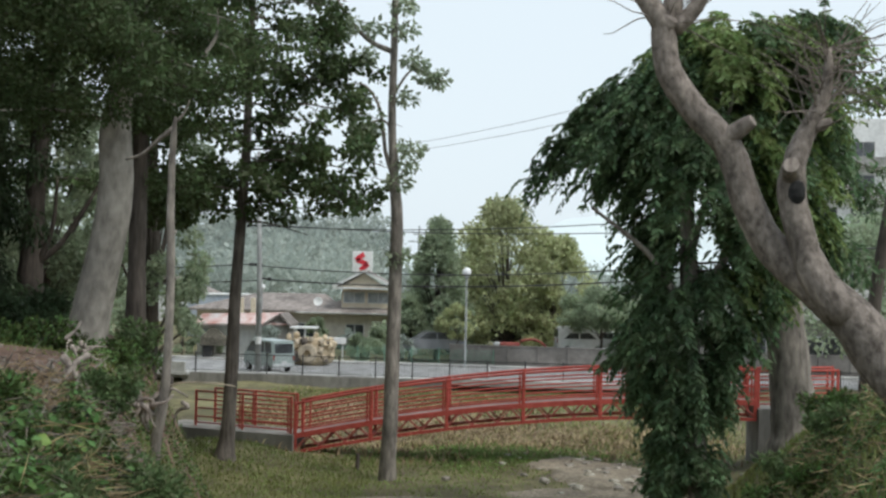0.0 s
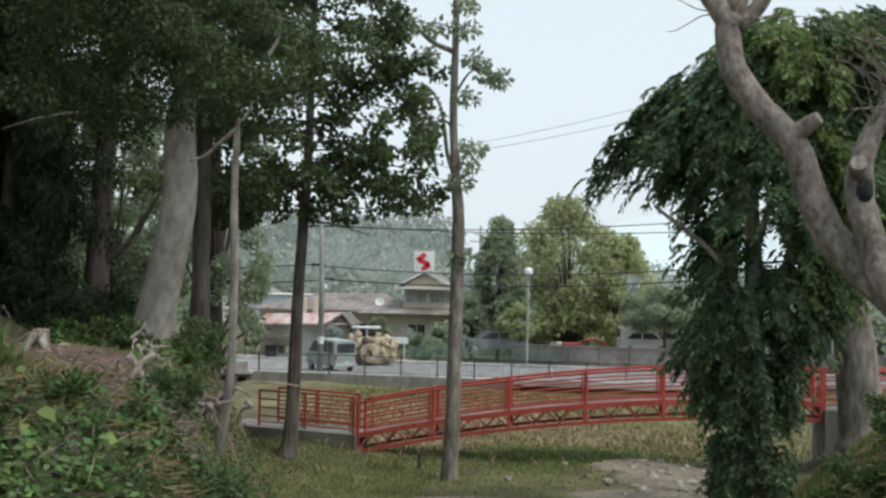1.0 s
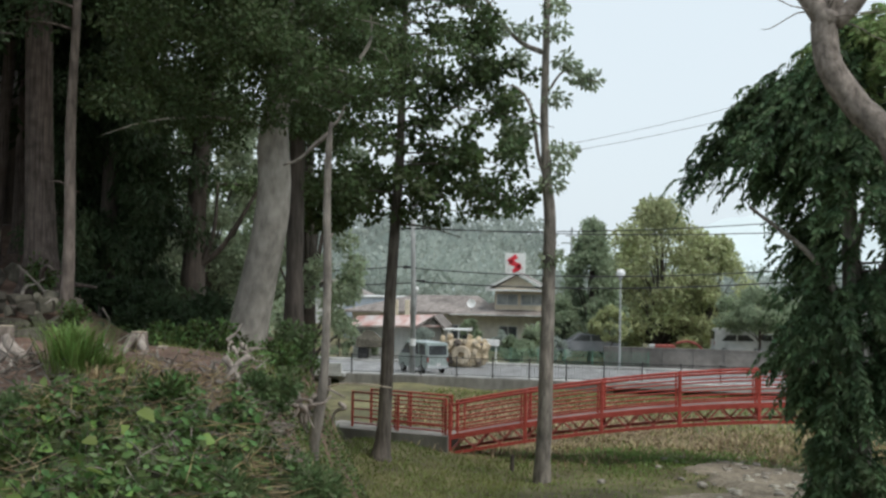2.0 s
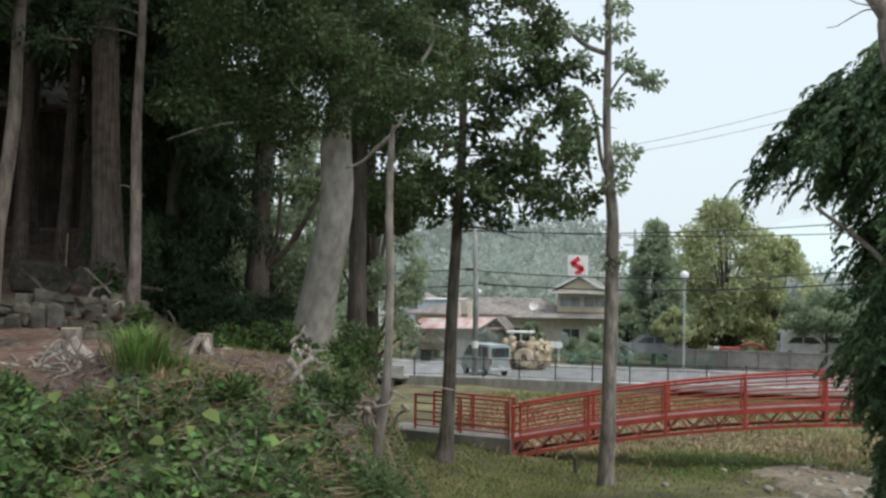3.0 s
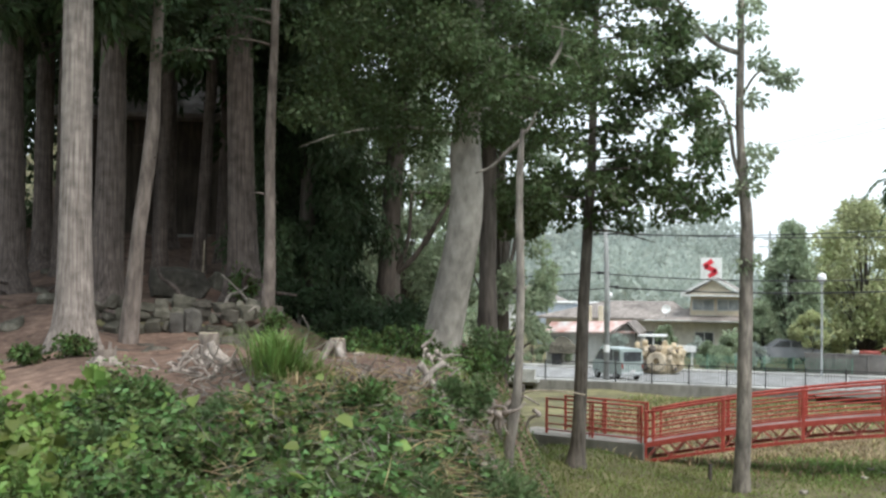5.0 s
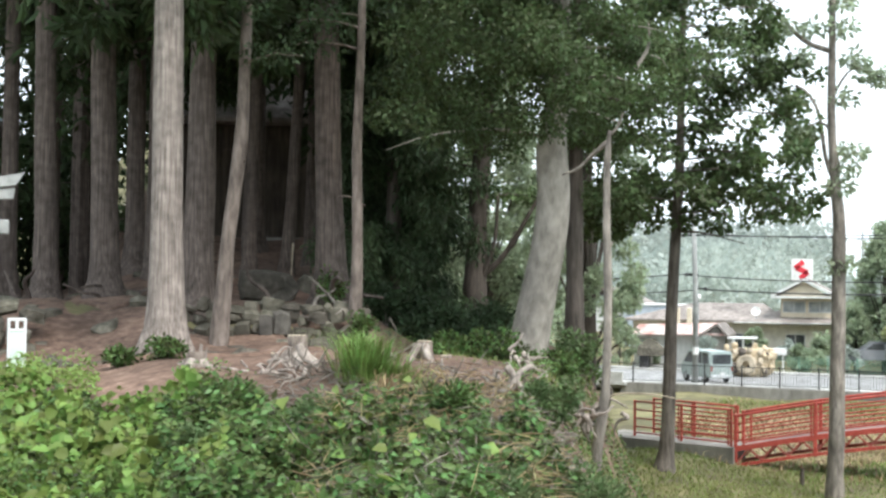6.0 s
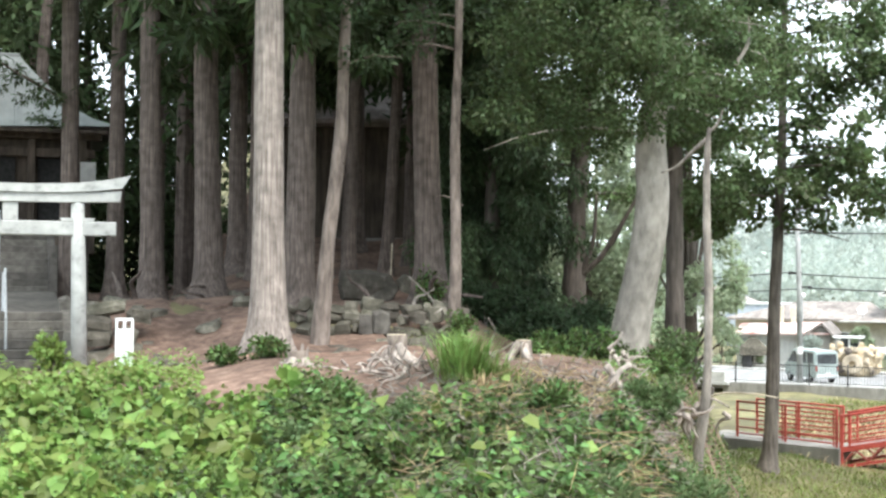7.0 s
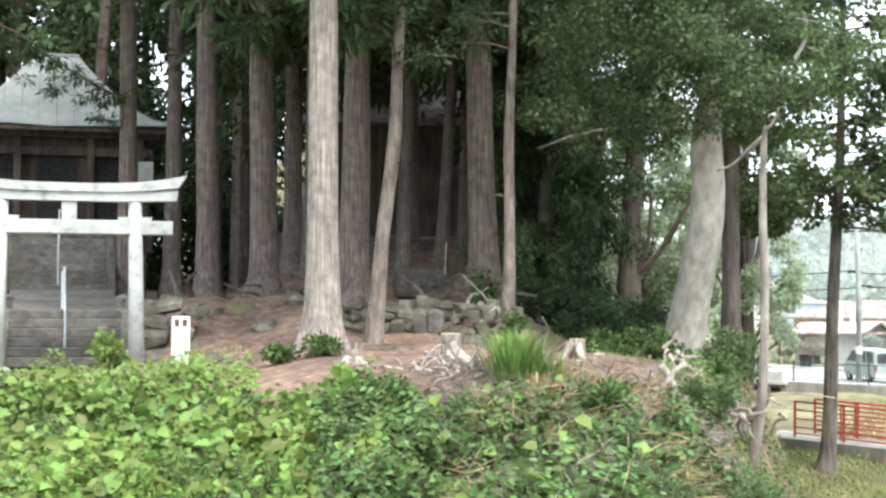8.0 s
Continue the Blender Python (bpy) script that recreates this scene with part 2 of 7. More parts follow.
M_BOULDER = surface("mossy_boulder", [(0.3, (0.06, 0.056, 0.042)), (0.55, (0.125, 0.115, 0.092)), (0.72, (0.22, 0.2, 0.165))], scale=5, detail=9, rough=0.92, bump=0.5, vary="object", amount=0.3)
M_RED = surface("red_painted_steel", [(0.35, (0.36, 0.06, 0.045)), (0.65, (0.47, 0.09, 0.07))], scale=6, rough=0.5, bump=0.1, large=0.15)
M_RED_DULL = surface("faded_red_steel", [(0.35, (0.34, 0.09, 0.075)), (0.65, (0.45, 0.12, 0.1))], scale=6, rough=0.6, bump=0.1, large=0.15)
M_BARK_PALE = bark_mat("pale_smooth_bark", (0.17, 0.155, 0.135), (0.37, 0.34, 0.3), scale=5, bump=0.4, stretch=(1, 1, 0.5))
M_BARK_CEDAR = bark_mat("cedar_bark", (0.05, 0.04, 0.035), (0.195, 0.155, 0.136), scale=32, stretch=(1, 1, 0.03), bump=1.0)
# Copy of the cedar bark with the clearing's light put into its colours.
M_BARK_CEDAR_LIT = bark_mat("lit_cedar_bark", (0.13, 0.108, 0.095), (0.355, 0.305, 0.272), scale=32, stretch=(1, 1, 0.03), bump=1.0)
M_BARK_DARK = bark_mat("dark_bark", (0.05, 0.042, 0.036), (0.13, 0.11, 0.095), scale=10, stretch=(1, 1, 0.15))
M_BARK_MID = bark_mat("brown_bark", (0.065, 0.055, 0.047), (0.185, 0.16, 0.14), scale=14, stretch=(1, 1, 0.1))
M_BARK_GREY = bark_mat("grey_mottled_bark", (0.1, 0.088, 0.078), (0.34, 0.305, 0.265), scale=7, stretch=(1, 1, 0.3), bump=0.7)
M_BARK_OLD = bark_mat("rough_grey_brown_bark", (0.085, 0.07, 0.06), (0.29, 0.25, 0.22), scale=11, stretch=(0.8, 1, 0.5), bump=1.0, dist=0.04)
M_CUT = surface("cut_wood", [(0.3, (0.36, 0.3, 0.22)), (0.7, (0.55, 0.48, 0.38))], scale=14, rough=0.8, bump=0.2)
M_DEADWOOD = bark_mat("bleached_root_wood", (0.17, 0.14, 0.12), (0.4, 0.35, 0.31), scale=10)
M_STUMP = bark_mat("grey_stump_bark", (0.085, 0.066, 0.055), (0.24, 0.2, 0.17), scale=12, stretch=(1, 1, 0.3))
M_BARK_SLIM = bark_mat("reddish_slim_bark", (0.085, 0.068, 0.058), (0.265, 0.218, 0.19), scale=9, stretch=(1, 1, 0.25), bump=0.7)
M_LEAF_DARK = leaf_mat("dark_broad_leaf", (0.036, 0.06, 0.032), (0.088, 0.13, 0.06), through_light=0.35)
M_LEAF_CROWN = leaf_mat("crown_broad_leaf", (0.052, 0.08, 0.035), (0.125, 0.172, 0.072), through_light=0.4)
M_LEAF_MID = leaf_mat("green_broad_leaf", (0.08, 0.13, 0.056), (0.175, 0.235, 0.1), through_light=0.35)
M_LEAF_CEDAR = leaf_mat("cedar_spray", (0.03, 0.05, 0.022), (0.07, 0.1, 0.04), gloss=0.7)
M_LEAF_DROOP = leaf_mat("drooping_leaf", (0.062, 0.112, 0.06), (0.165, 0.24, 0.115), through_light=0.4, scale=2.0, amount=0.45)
M_LEAF_DROOP_PALE = leaf_mat("pale_drooping_leaf", (0.13, 0.2, 0.07), (0.27, 0.34, 0.13), through_light=0.45, scale=2.0, amount=0.4)
M_LEAF_SHRUB = leaf_mat("shrub_leaf", (0.052, 0.092, 0.028), (0.138, 0.186, 0.062), gloss=0.35, amount=0.85, through_light=0.35)
M_LEAF_TIP = leaf_mat("bright_shrub_leaf", (0.1, 0.16, 0.045), (0.2, 0.26, 0.085), gloss=0.5, through_light=0.35)
M_LEAF_KUDZU = leaf_mat("vine_leaf", (0.11, 0.178, 0.042), (0.235, 0.315, 0.085), gloss=0.45, amount=0.5, through_light=0.35)
# The next two leaf colours are lightened to carry the haze over the gardens.
M_LEAF_YELLOW_HAZED = leaf_mat("hazed_yellow_green_leaf", (0.39, 0.43, 0.23), (0.55, 0.58, 0.33), amount=0.3, through_light=0.35)
M_LEAF_GARDEN_HAZED = leaf_mat("hazed_garden_leaf", (0.29, 0.36, 0.25), (0.43, 0.5, 0.34), amount=0.3, through_light=0.5)
# Distance haze is mixed into this pale grey-green leaf colour.
M_LEAF_FAR_HAZED = leaf_mat("hazed_far_leaf", (0.38, 0.435, 0.4), (0.51, 0.56, 0.51), amount=0.1, scale=0.06, through_light=0.5)
M_GRASS = leaf_mat("grass_blade", (0.135, 0.18, 0.055), (0.265, 0.275, 0.105), scale=0.35, through_light=0.4)
M_TUFT = leaf_mat("tall_grass_blade", (0.15, 0.25, 0.07), (0.27, 0.37, 0.12), scale=0.6, through_light=0.4)
M_GRASS_BED = leaf_mat("bed_grass_blade", (0.13, 0.185, 0.05), (0.25, 0.3, 0.095), scale=0.35, through_light=0.4)
M_PEBBLE = surface("pale_stone", [(0.3, (0.26, 0.24, 0.2)), (0.7, (0.46, 0.43, 0.37))], scale=7, rough=0.9, bump=0.3, vary="object", amount=0.3)
M_GRASS_DRY = leaf_mat("dry_grass_blade", (0.3, 0.22, 0.13), (0.5, 0.39, 0.25), scale=0.6, through_light=0.3)
M_RUBBER_RECESS = surface("rubber_and_recess_black", [(0.4, (0.015, 0.015, 0.015)), (0.6, (0.03, 0.03, 0.03))], scale=8, rough=0.9, bump=0.1)


# ---- the lie of the land ----
def street_y(x):
    """The line of the street's river wall."""
    return 72.6 - 0.154 * x


def land(x, y):
    """Height of the ground: a flat stream bed, the shrine's wooded rise on one side, a grassy bank on the other."""
    x, y = np.asarray(x, float), np.asarray(y, float)
    d = np.hypot(x, y)
    az = np.degrees(np.arctan2(x, np.maximum(y, 1e-3)))
    wave = 0.12 * np.sin(x * 0.9 + 0.4 * y) + 0.1 * np.sin(0.7 * y - 0.5 * x + 1) + 0.05 * np.sin(2.3 * x + 1.7 * y)
    bed = -0.42 + wave * 0.5 * smooth01(20, 34, d) + 0.25 * np.exp(-((x - 2) / 5) ** 2 - ((y - 44) / 3) ** 2)
    bed = bed + 0.6 * np.exp(-((x + 7.2) / 2.6) ** 2 - ((y - 42.0) / 2.4) ** 2)
    bed = bed + 0.66 * np.exp(-((x + 6.8) / 2.3) ** 2 - ((y - 38.3) / 3.2) ** 2)
    bed = bed + 3.4 * (1 - smooth01(4, 14, y))
    # wooded rise
    edge = np.interp(y, [-60, 0, 10, 18, 22, 27, 30, 34, 40, 60, 120], [-1.0, -1.6, -3.1, -4.8, -5.8, -6.4, -6.9, -8.6, -12.0, -26, -60])
    deep = np.interp(d, [0, 8, 12, 16, 18, 19.3, 20.5, 22, 25, 29, 33, 41, 60, 140], [2.9, 2.9, 2.95, 3.1, 3.35, 3.7, 3.98, 4.08, 4.15, 4.75, 5.1, 6.0, 9.5, 24])
    shallow = np.interp(d, [0, 8, 12, 16, 18, 20, 21.5, 23.5, 27, 30, 40, 60, 140], [2.9, 2.9, 2.9, 3.05, 3.3, 3.65, 4.0, 4.02, 3.72, 3.8, 4.2, 5.2, 8])
    low = np.interp(d, [0, 8, 14, 17, 19, 20.5, 26, 28, 30], [2.6, 2.6, 2.7, 2.9, 3.3, 3.66, 3.75, 4.4, 4.9])
    deep = deep + (np.minimum(low, deep) - deep) * smooth01(-30.0, -35.0, az)
    rise = shallow + (deep - shallow) * smooth01(-19.5, -23.0, az)
    fall = smooth01(2.6, -0.2, x - edge)
    left = bed + (rise + wave * 0.6 - bed) * fall
    # the shrine's path is cut into the rise
    ca, sa = math.cos(radians(40.84)), math.sin(radians(40.84))
    across, deepn = x * ca + y * sa, -x * sa + y * ca - 26.0
    path = np.interp(deepn, [-3, 0, 1.2, 3.3, 4, 8.8, 11.8, 20], [3.6, 3.68, 3.62, 4.5, 4.6, 4.95, 6.3, 6.5])
    width = np.interp(deepn, [0, 12, 14], [1.5, 1.5, 4.5])
    inside = smooth01(0.45, 0.0, np.abs(across) - width) * smooth01(-3, -0.5, deepn) * smooth01(28, 22, deepn)
    left = left + (np.minimum(left, path) - left) * inside
    # grassy bank
    foot = np.interp(y, [-60, 8, 16, 23, 30, 36, 42, 60], [1.0, 1.8, 2.8, 4.4, 5.6, 7.0, 9.2, 14])
    high = np.interp(y, [-60, 20, 24, 32, 40, 46, 62], [3.6, 3.55, 3.3, 2.0, 1.5, 1.2, 0.2])
    bank = smooth01(0, 3.2, x - foot) * (high - bed + wave)
    z = np.where(x < 0, left, bed + bank)
    out = smooth01(0.2, 1.2, y - street_y(x))
    return z * (1 - out) + out * np.where(x < -30, np.maximum(z, -0.1), -0.1)


def axis_steps(fine_a, fine_b, step, far):
    out = list(np.arange(fine_a, fine_b + 1e-6, step))
    s, v, lo = step, out[-1], []
    while v < far:
        s *= 1.35
        v += s
        out.append(v)
    s, v = step, fine_a
    while v > -far:
        s *= 1.35
        v -= s
        lo.append(v)
    return np.array(lo[::-1] + out)


gx, gy = axis_steps(-34, 22, 0.4, 3000), axis_steps(2, 76, 0.4, 3000)
GX, GY = np.meshgrid(gx, gy)
GZ = land(GX, GY)
me = bpy.data.meshes.new("ground")
me.vertices.add(GX.size)
me.vertices.foreach_set("co", np.stack([GX, GY, GZ], -1).astype(np.float32).ravel())
ni = np.arange(GX.size).reshape(GX.shape)
quads = np.stack([ni[:-1, :-1], ni[:-1, 1:], ni[1:, 1:], ni[1:, :-1]], -1).reshape(-1, 4)
me.loops.add(quads.size)
me.loops.foreach_set("vertex_index", quads.astype(np.int32).ravel())
me.polygons.add(len(quads))
me.polygons.foreach_set("loop_start", np.arange(len(quads), dtype=np.int32) * 4)
me.polygons.foreach_set("use_smooth", np.ones(len(quads), bool))
me.update(calc_edges=True)
solo("ground", me, M_GROUND, "grassy stream bed and banks with bare soil patches", "ground", kind="structure")


def lie(x, y):
    return float(land(x, y))


def patch(name, material, cx, cy, rx, ry, label, category, turn=0.0, lift=0.03, seed=0, n=40, k=9):
    """A thin uneven sheet of soil or gravel lying on the ground."""
    rng = np.random.default_rng(seed)
    g = Geo()
    a = np.arange(n) * 2 * np.pi / n
    rag = 1 + 0.16 * np.sin(3 * a + seed) + 0.1 * np.sin(7 * a + 2 * seed) + rng.normal(0, 0.04, n)
    vs = [(cx, cy, lie(cx, cy) + lift * 1.6)]
    c, s = math.cos(turn), math.sin(turn)
    for i in range(1, k + 1):
        r = i / k
        for j in range(n):
            u, w = rx * r * rag[j] * math.cos(a[j]), ry * r * rag[j] * math.sin(a[j])
            x, y = cx + c * u - s * w, cy + s * u + c * w
            vs.append((x, y, lie(x, y) + lift * (1.6 if i < k else -1.5)))
    fs = [(0, 1 + j, 1 + (j + 1) % n) for j in range(n)]
    for i in range(k - 1):
        for j in range(n):
            fs.append((1 + i * n + j, 1 + (i + 1) * n + j, 1 + (i + 1) * n + (j + 1) % n, 1 + i * n + (j + 1) % n))
    g.add(vs, fs)
    return solo(name, g, material, label, category, kind="structure", smooth=True)


patch("soil_patch", M_SOIL, -8.5, 20.4, 4.9, 2.7, "reddish bare soil with wood chips on the rise", "soil", turn=2.55, seed=3)
patch("forest_floor", M_SOIL, -28.0, 37.5, 14, 20.5, "reddish-brown bare earth and litter under the cedars", "soil", turn=0.9, lift=0.05, seed=5, n=170, k=120)
patch("soil_patch", M_SOIL, -10.9, 18.7, 3.7, 2.7, "reddish bare soil beside the pale cedar", "soil", turn=0.5, lift=0.045, seed=7)
patch("soil_patch", M_SOIL, -13.9, 21.6, 3.6, 2.9, "reddish-brown trodden earth beside the torii", "soil", turn=0.7, lift=0.065, seed=9, n=70, k=26)
patch("soil_patch", M_SOIL, -6.0, 19.7, 2.7, 2.3, "reddish cut bank of bare soil below the pale tree", "soil", turn=0.4, lift=0.05, seed=17, n=60, k=20)
patch("gravel_patch", M_GRAVEL, 5.0, 40.6, 2.1, 2.7, "pale stony gravel under the bridge", "gravel", turn=0.3, lift=0.045, seed=14)
patch("gravel_patch", M_GRAVEL, 4.2, 36.6, 2.6, 1.6, "pale gravel in the dry stream bed", "gravel", turn=0.2, seed=8)
patch("gravel_patch", M_GRAVEL, 1.0, 34.6, 4.5, 1.0, "pale gravel in the dry stream bed", "gravel", turn=-0.1, seed=11)

# ---- street: river wall, slab over the culvert, pavement, road ----
ux = Vector((1, -0.154, 0)).normalized()
uy = Vector((0.154, 1, 0)).normalized()
S0 = Vector((0, street_y(0), 0))


def on_street(s, d, z=0.0):
    return S0 + ux * s + uy * d + Vector((0, 0, z))


def street_slab(name, s0, s1, d0, d1, z0, z1, material, label, category):
    g = Geo()
    g.prism([on_street(s0, d0), on_street(s1, d0), on_street(s1, d1), on_street(s0, d1)], (0, 0, z0), (0, 0, z1))
    return solo(name, g, material, label, category, kind="structure")


street_slab("street_wall", -60, -18.2, 0, 0.4, -1.2, 0.08, M_CONCRETE, "stained concrete river wall below the street", "wall")
street_slab("street_wall", -14.6, 1.0, 0, 0.4, -1.2, 0.08, M_CONCRETE, "stained concrete river wall below the street", "wall")
street_slab("culvert_slab", -18.6, -14.2, -0.35, 0.9, -0.06, 0.1, M_PALE_CONCRETE, "pale concrete slab over a small culvert", "slab")
street_slab("culvert_parapet", -18.4, -14.4, -0.3, -0.05, 0.104, 0.66, M_PALE_CONCRETE, "pale concrete parapet over a small culvert", "parapet")
street_slab("street_wall", 13.5, 60, 0, 0.4, -1.2, 0.3, M_CONCRETE, "stained concrete river wall below the street", "wall")
street_slab("culvert_slab", 0.6, 14, -0.5, 1.6, -0.12, 0.22, M_PALE_CONCRETE, "pale concrete slab over the culvert mouth", "slab")
street_slab("culvert_back", 1.0, 13.5, 1.5, 1.9, -1.6, -0.12, M_CONCRETE, "dark concrete back of the culvert", "wall")
street_slab("pavement", -60, 60, 0.4, 2.2, -0.3, 0.12, M_PALE_CONCRETE, "pale concrete pavement along the river wall", "pavement")
street_slab("road", -200, 200, 2.2, 12.6, -0.3, 0.02, M_ASPHALT, "grey asphalt street", "road")
street_slab("pavement", -60, 60, 12.6, 14.0, -0.3, 0.14, M_PALE_CONCRETE, "pale concrete pavement beside the houses", "pavement")

M_BLACK = surface("dark_painted_steel", [(0.4, (0.03, 0.03, 0.032)), (0.6, (0.06, 0.06, 0.062))], scale=8, rough=0.5, bump=0.05)
fence_bar = Geo().box((0, 0, 0.55), (0.018, 0.018, 0.92))
fence_rail_a = Geo().box((1.03, 0, 1.05), (2.02, 0.04, 0.05), 0.008)
fence_rail_b = Geo().box((1.03, 0, 0.12), (2.02, 0.035, 0.04), 0.008)
fence_post = Geo().box((0, 0, 0.58), (0.075, 0.075, 1.16), 0.012)
fence = thing("street_fence", on_street(-16, 0.25, 0.1), "dark steel picket fence along the pavement", "fence", turn=math.degrees(math.atan(-0.154)))
meshes = [g.mesh(n) for n, g in (("picket", fence_bar), ("rail", fence_rail_a), ("rail", fence_rail_b), ("post", fence_post))]
for i in range(22):
    for n, mm in zip(("rail", "rail", "post"), meshes[1:]):
        ob = part(n, mm, M_BLACK, fence)
        ob.location = (i * 2.06, 0, 0)
    for k in range(13 if 1 < i < 20 else 0):
        ob = part("picket", meshes[0], M_BLACK, fence)
        ob.location = (i * 2.06 + 0.15 + k * 0.147, 0, 0)

# ---- red footbridge ----
BR_A, BR_B = Vector((-4.6, 42.75, 0)), Vector((9.9, 41.9, 0))
bx = (BR_B - BR_A).normalized()
by = Vector((-bx.y, bx.x, 0))
BR_L = (BR_B - BR_A).length


def deck_z(s):
    u = s / BR_L
    return 0.42 + 3.2 * u - 1.75 * u * u


bridge = thing("red_footbridge", tuple(BR_A), "red painted steel arched footbridge with truss sides", "bridge", turn=math.degrees(math.atan2(bx.y, bx.x)))
M_DECK = surface("bridge_deck", [(0.4, (0.19, 0.13, 0.115)), (0.6, (0.27, 0.19, 0.17))], scale=6, bump=0.2)
N_BAY = 6
W_BR = 1.5
deck = Geo().ribbon([(s, W_BR / 2, deck_z(s) - 0.045) for s in np.linspace(0, BR_L, 30)], W_BR - 0.2, 0.09)
part("deck", deck, M_DECK, bridge, "grey walkway deck")
for side_y in (0.0, W_BR):
    for name, dz, w, h in (("deck_beam", -0.03, 0.1, 0.16), ("bottom_chord", -0.55, 0.1, 0.1)):
        part(name, Geo().ribbon([(s, side_y, deck_z(s) + dz) for s in np.linspace(-0.03, BR_L + 0.03, 30)], w, h), M_RED, bridge)
    for name, dz, r in (("handrail", 1.0, 0.042), ("middle_rail", 0.74, 0.026), ("middle_rail", 0.48, 0.026), ("lower_rail", 0.22, 0.026)):
        pts = [(s, side_y, deck_z(s) + dz) for s in np.linspace(-0.02, BR_L + 0.02, 40)]
        part(name, Geo().tube(pts, r, 8), M_RED, bridge, smooth=True)
    for i in range(N_BAY + 1):
        s = BR_L * i / N_BAY
        g = Geo().box((s, side_y, deck_z(s) + 0.23), (0.11, 0.11, 1.64), 0.012)
        part("post", g, M_RED, bridge)
        if i < N_BAY:
            for e in (0.95,) if i else (0.1, 0.95):
                s2 = BR_L * (i + e) / N_BAY
                part("post", Geo().box((s2, side_y, deck_z(s2) + 0.5), (0.06, 0.06, 1.0), 0.01), M_RED, bridge)
            for k in range(6):
                sa, sb = BR_L * (i + k / 6) / N_BAY, BR_L * (i + (k + 1) / 6) / N_BAY
                za, zb = (deck_z(sa) - 0.08, deck_z(sb) - 0.5) if k % 2 else (deck_z(sa) - 0.5, deck_z(sb) - 0.08)
                part("truss_diagonal", Geo().beam((sa, side_y, za), (sb, side_y, zb), 0.05, 0.05), M_RED_DULL, bridge)
for i in range(7):
    s = BR_L * i / 6
    part("cross_beam", Geo().box((s, W_BR / 2, deck_z(s) - 0.46), (0.09, W_BR, 0.09), 0.01), M_RED, bridge)

abut = Geo()
abut.prism([(-9.4, 44.6, 0), (-4.65, 42.45, 0), (-4.45, 44.3, 0), (-8.9, 46.6, 0)], (0, 0, -1.0), (0, 0, 0.44))
solo("bridge_abutment", abut, M_CONCRETE, "grey concrete bridge abutment", "abutment", kind="structure")
abut = Geo()
abut.prism([(9.95, 41.6, 0), (13.5, 41.2, 0), (13.8, 44.2, 0), (10.1, 44.0, 0)], (0, 0, -1.0), (0, 0, 1.68))
solo("bridge_abutment", abut, M_CONCRETE, "grey concrete bridge abutment", "abutment", kind="structure")


def red_railing(a, b, z0, z1, label):
    """A red four-rail railing from a to b, its foot at z0 and z1."""
    a, b = Vector((*a, z0)), Vector((*b, z1))
    t = thing("red_railing", tuple(a), label, "railing", group="railings of the bridge approach")
    d = b - a
    n = max(2, round(d.length / 2.0) + 1)
    for i in range(n):
        p = d * i / (n - 1)
        part("post", Geo().box((p.x, p.y, p.z + 0.58), (0.08, 0.08, 1.2), 0.012), M_RED, t)
        if 0 < i < n:
            q = d * (i - 0.06) / (n - 1)
            part("post", Geo().box((q.x, q.y, q.z + 0.56), (0.05, 0.05, 1.12), 0.01), M_RED, t)
    for h, r in ((1.14, 0.035), (0.86, 0.025), (0.58, 0.025), (0.3, 0.025), (0.1, 0.025)):
        part("rail", Geo().rod((0, 0, h), (d.x, d.y, d.z + h), r), M_RED, t, smooth=True)
    return t


red_railing((-8.15, 44.75), (-4.75, 42.85), 0.46, 0.46, "red steel railing on the concrete abutment")
red_railing((-7.7, 45.9), (-4.7, 44.2), 0.46, 0.46, "red steel railing on the far side of the abutment")
red_railing((10.0, 41.95), (12.6, 42.3), 1.7, 1.75, "red steel railing on the far bank")
red_railing((9.95, 43.4), (12.9, 43.9), 1.7, 1.75, "red steel railing on the far bank")


# ---- trees ----
def clusters(rng, centres, radii, per, shell=0.5):
    """Points gathered in loose lumps round the given centres."""
    c = np.repeat(np.asarray(centres, float), per, 0)
    r = np.repeat(np.broadcast_to(np.asarray(radii, float), (len(centres), 3)), per, 0)
    u = unit(rng.normal(0, 1, (len(c), 3))) * (rng.uniform(0, 1, (len(c), 1)) ** shell)
    return c + u * r, u


def limb_lines(rng, base_z, top_z, n, reach, rise, sag, axis=None, az_range=(0, 360), taper=True):
    """Limbs leaving a trunk between two heights; returns their lines."""
    out = []
    for i in range(n):
        u = (i + rng.uniform(0, 1)) / n
        z = base_z + (top_z - base_z) * u
        a = radians(rng.uniform(*az_range))
        ln = reach * rng.uniform(0.6, 1.1) * ((1 - 0.75 * u) if taper else 1)
        x0, y0 = (0, 0) if axis is None else axis(z)
        t = np.linspace(0, 1, 6)
        zz = z + rise * ln * t - sag * ln * t ** 2
        w = rng.normal(0, 0.06 * ln, (6, 2)) * t[:, None]
        out.append(np.stack([x0 + math.cos(a) * ln * t + w[:, 0], y0 + math.sin(a) * ln * t + w[:, 1], zz], 1))
    return out


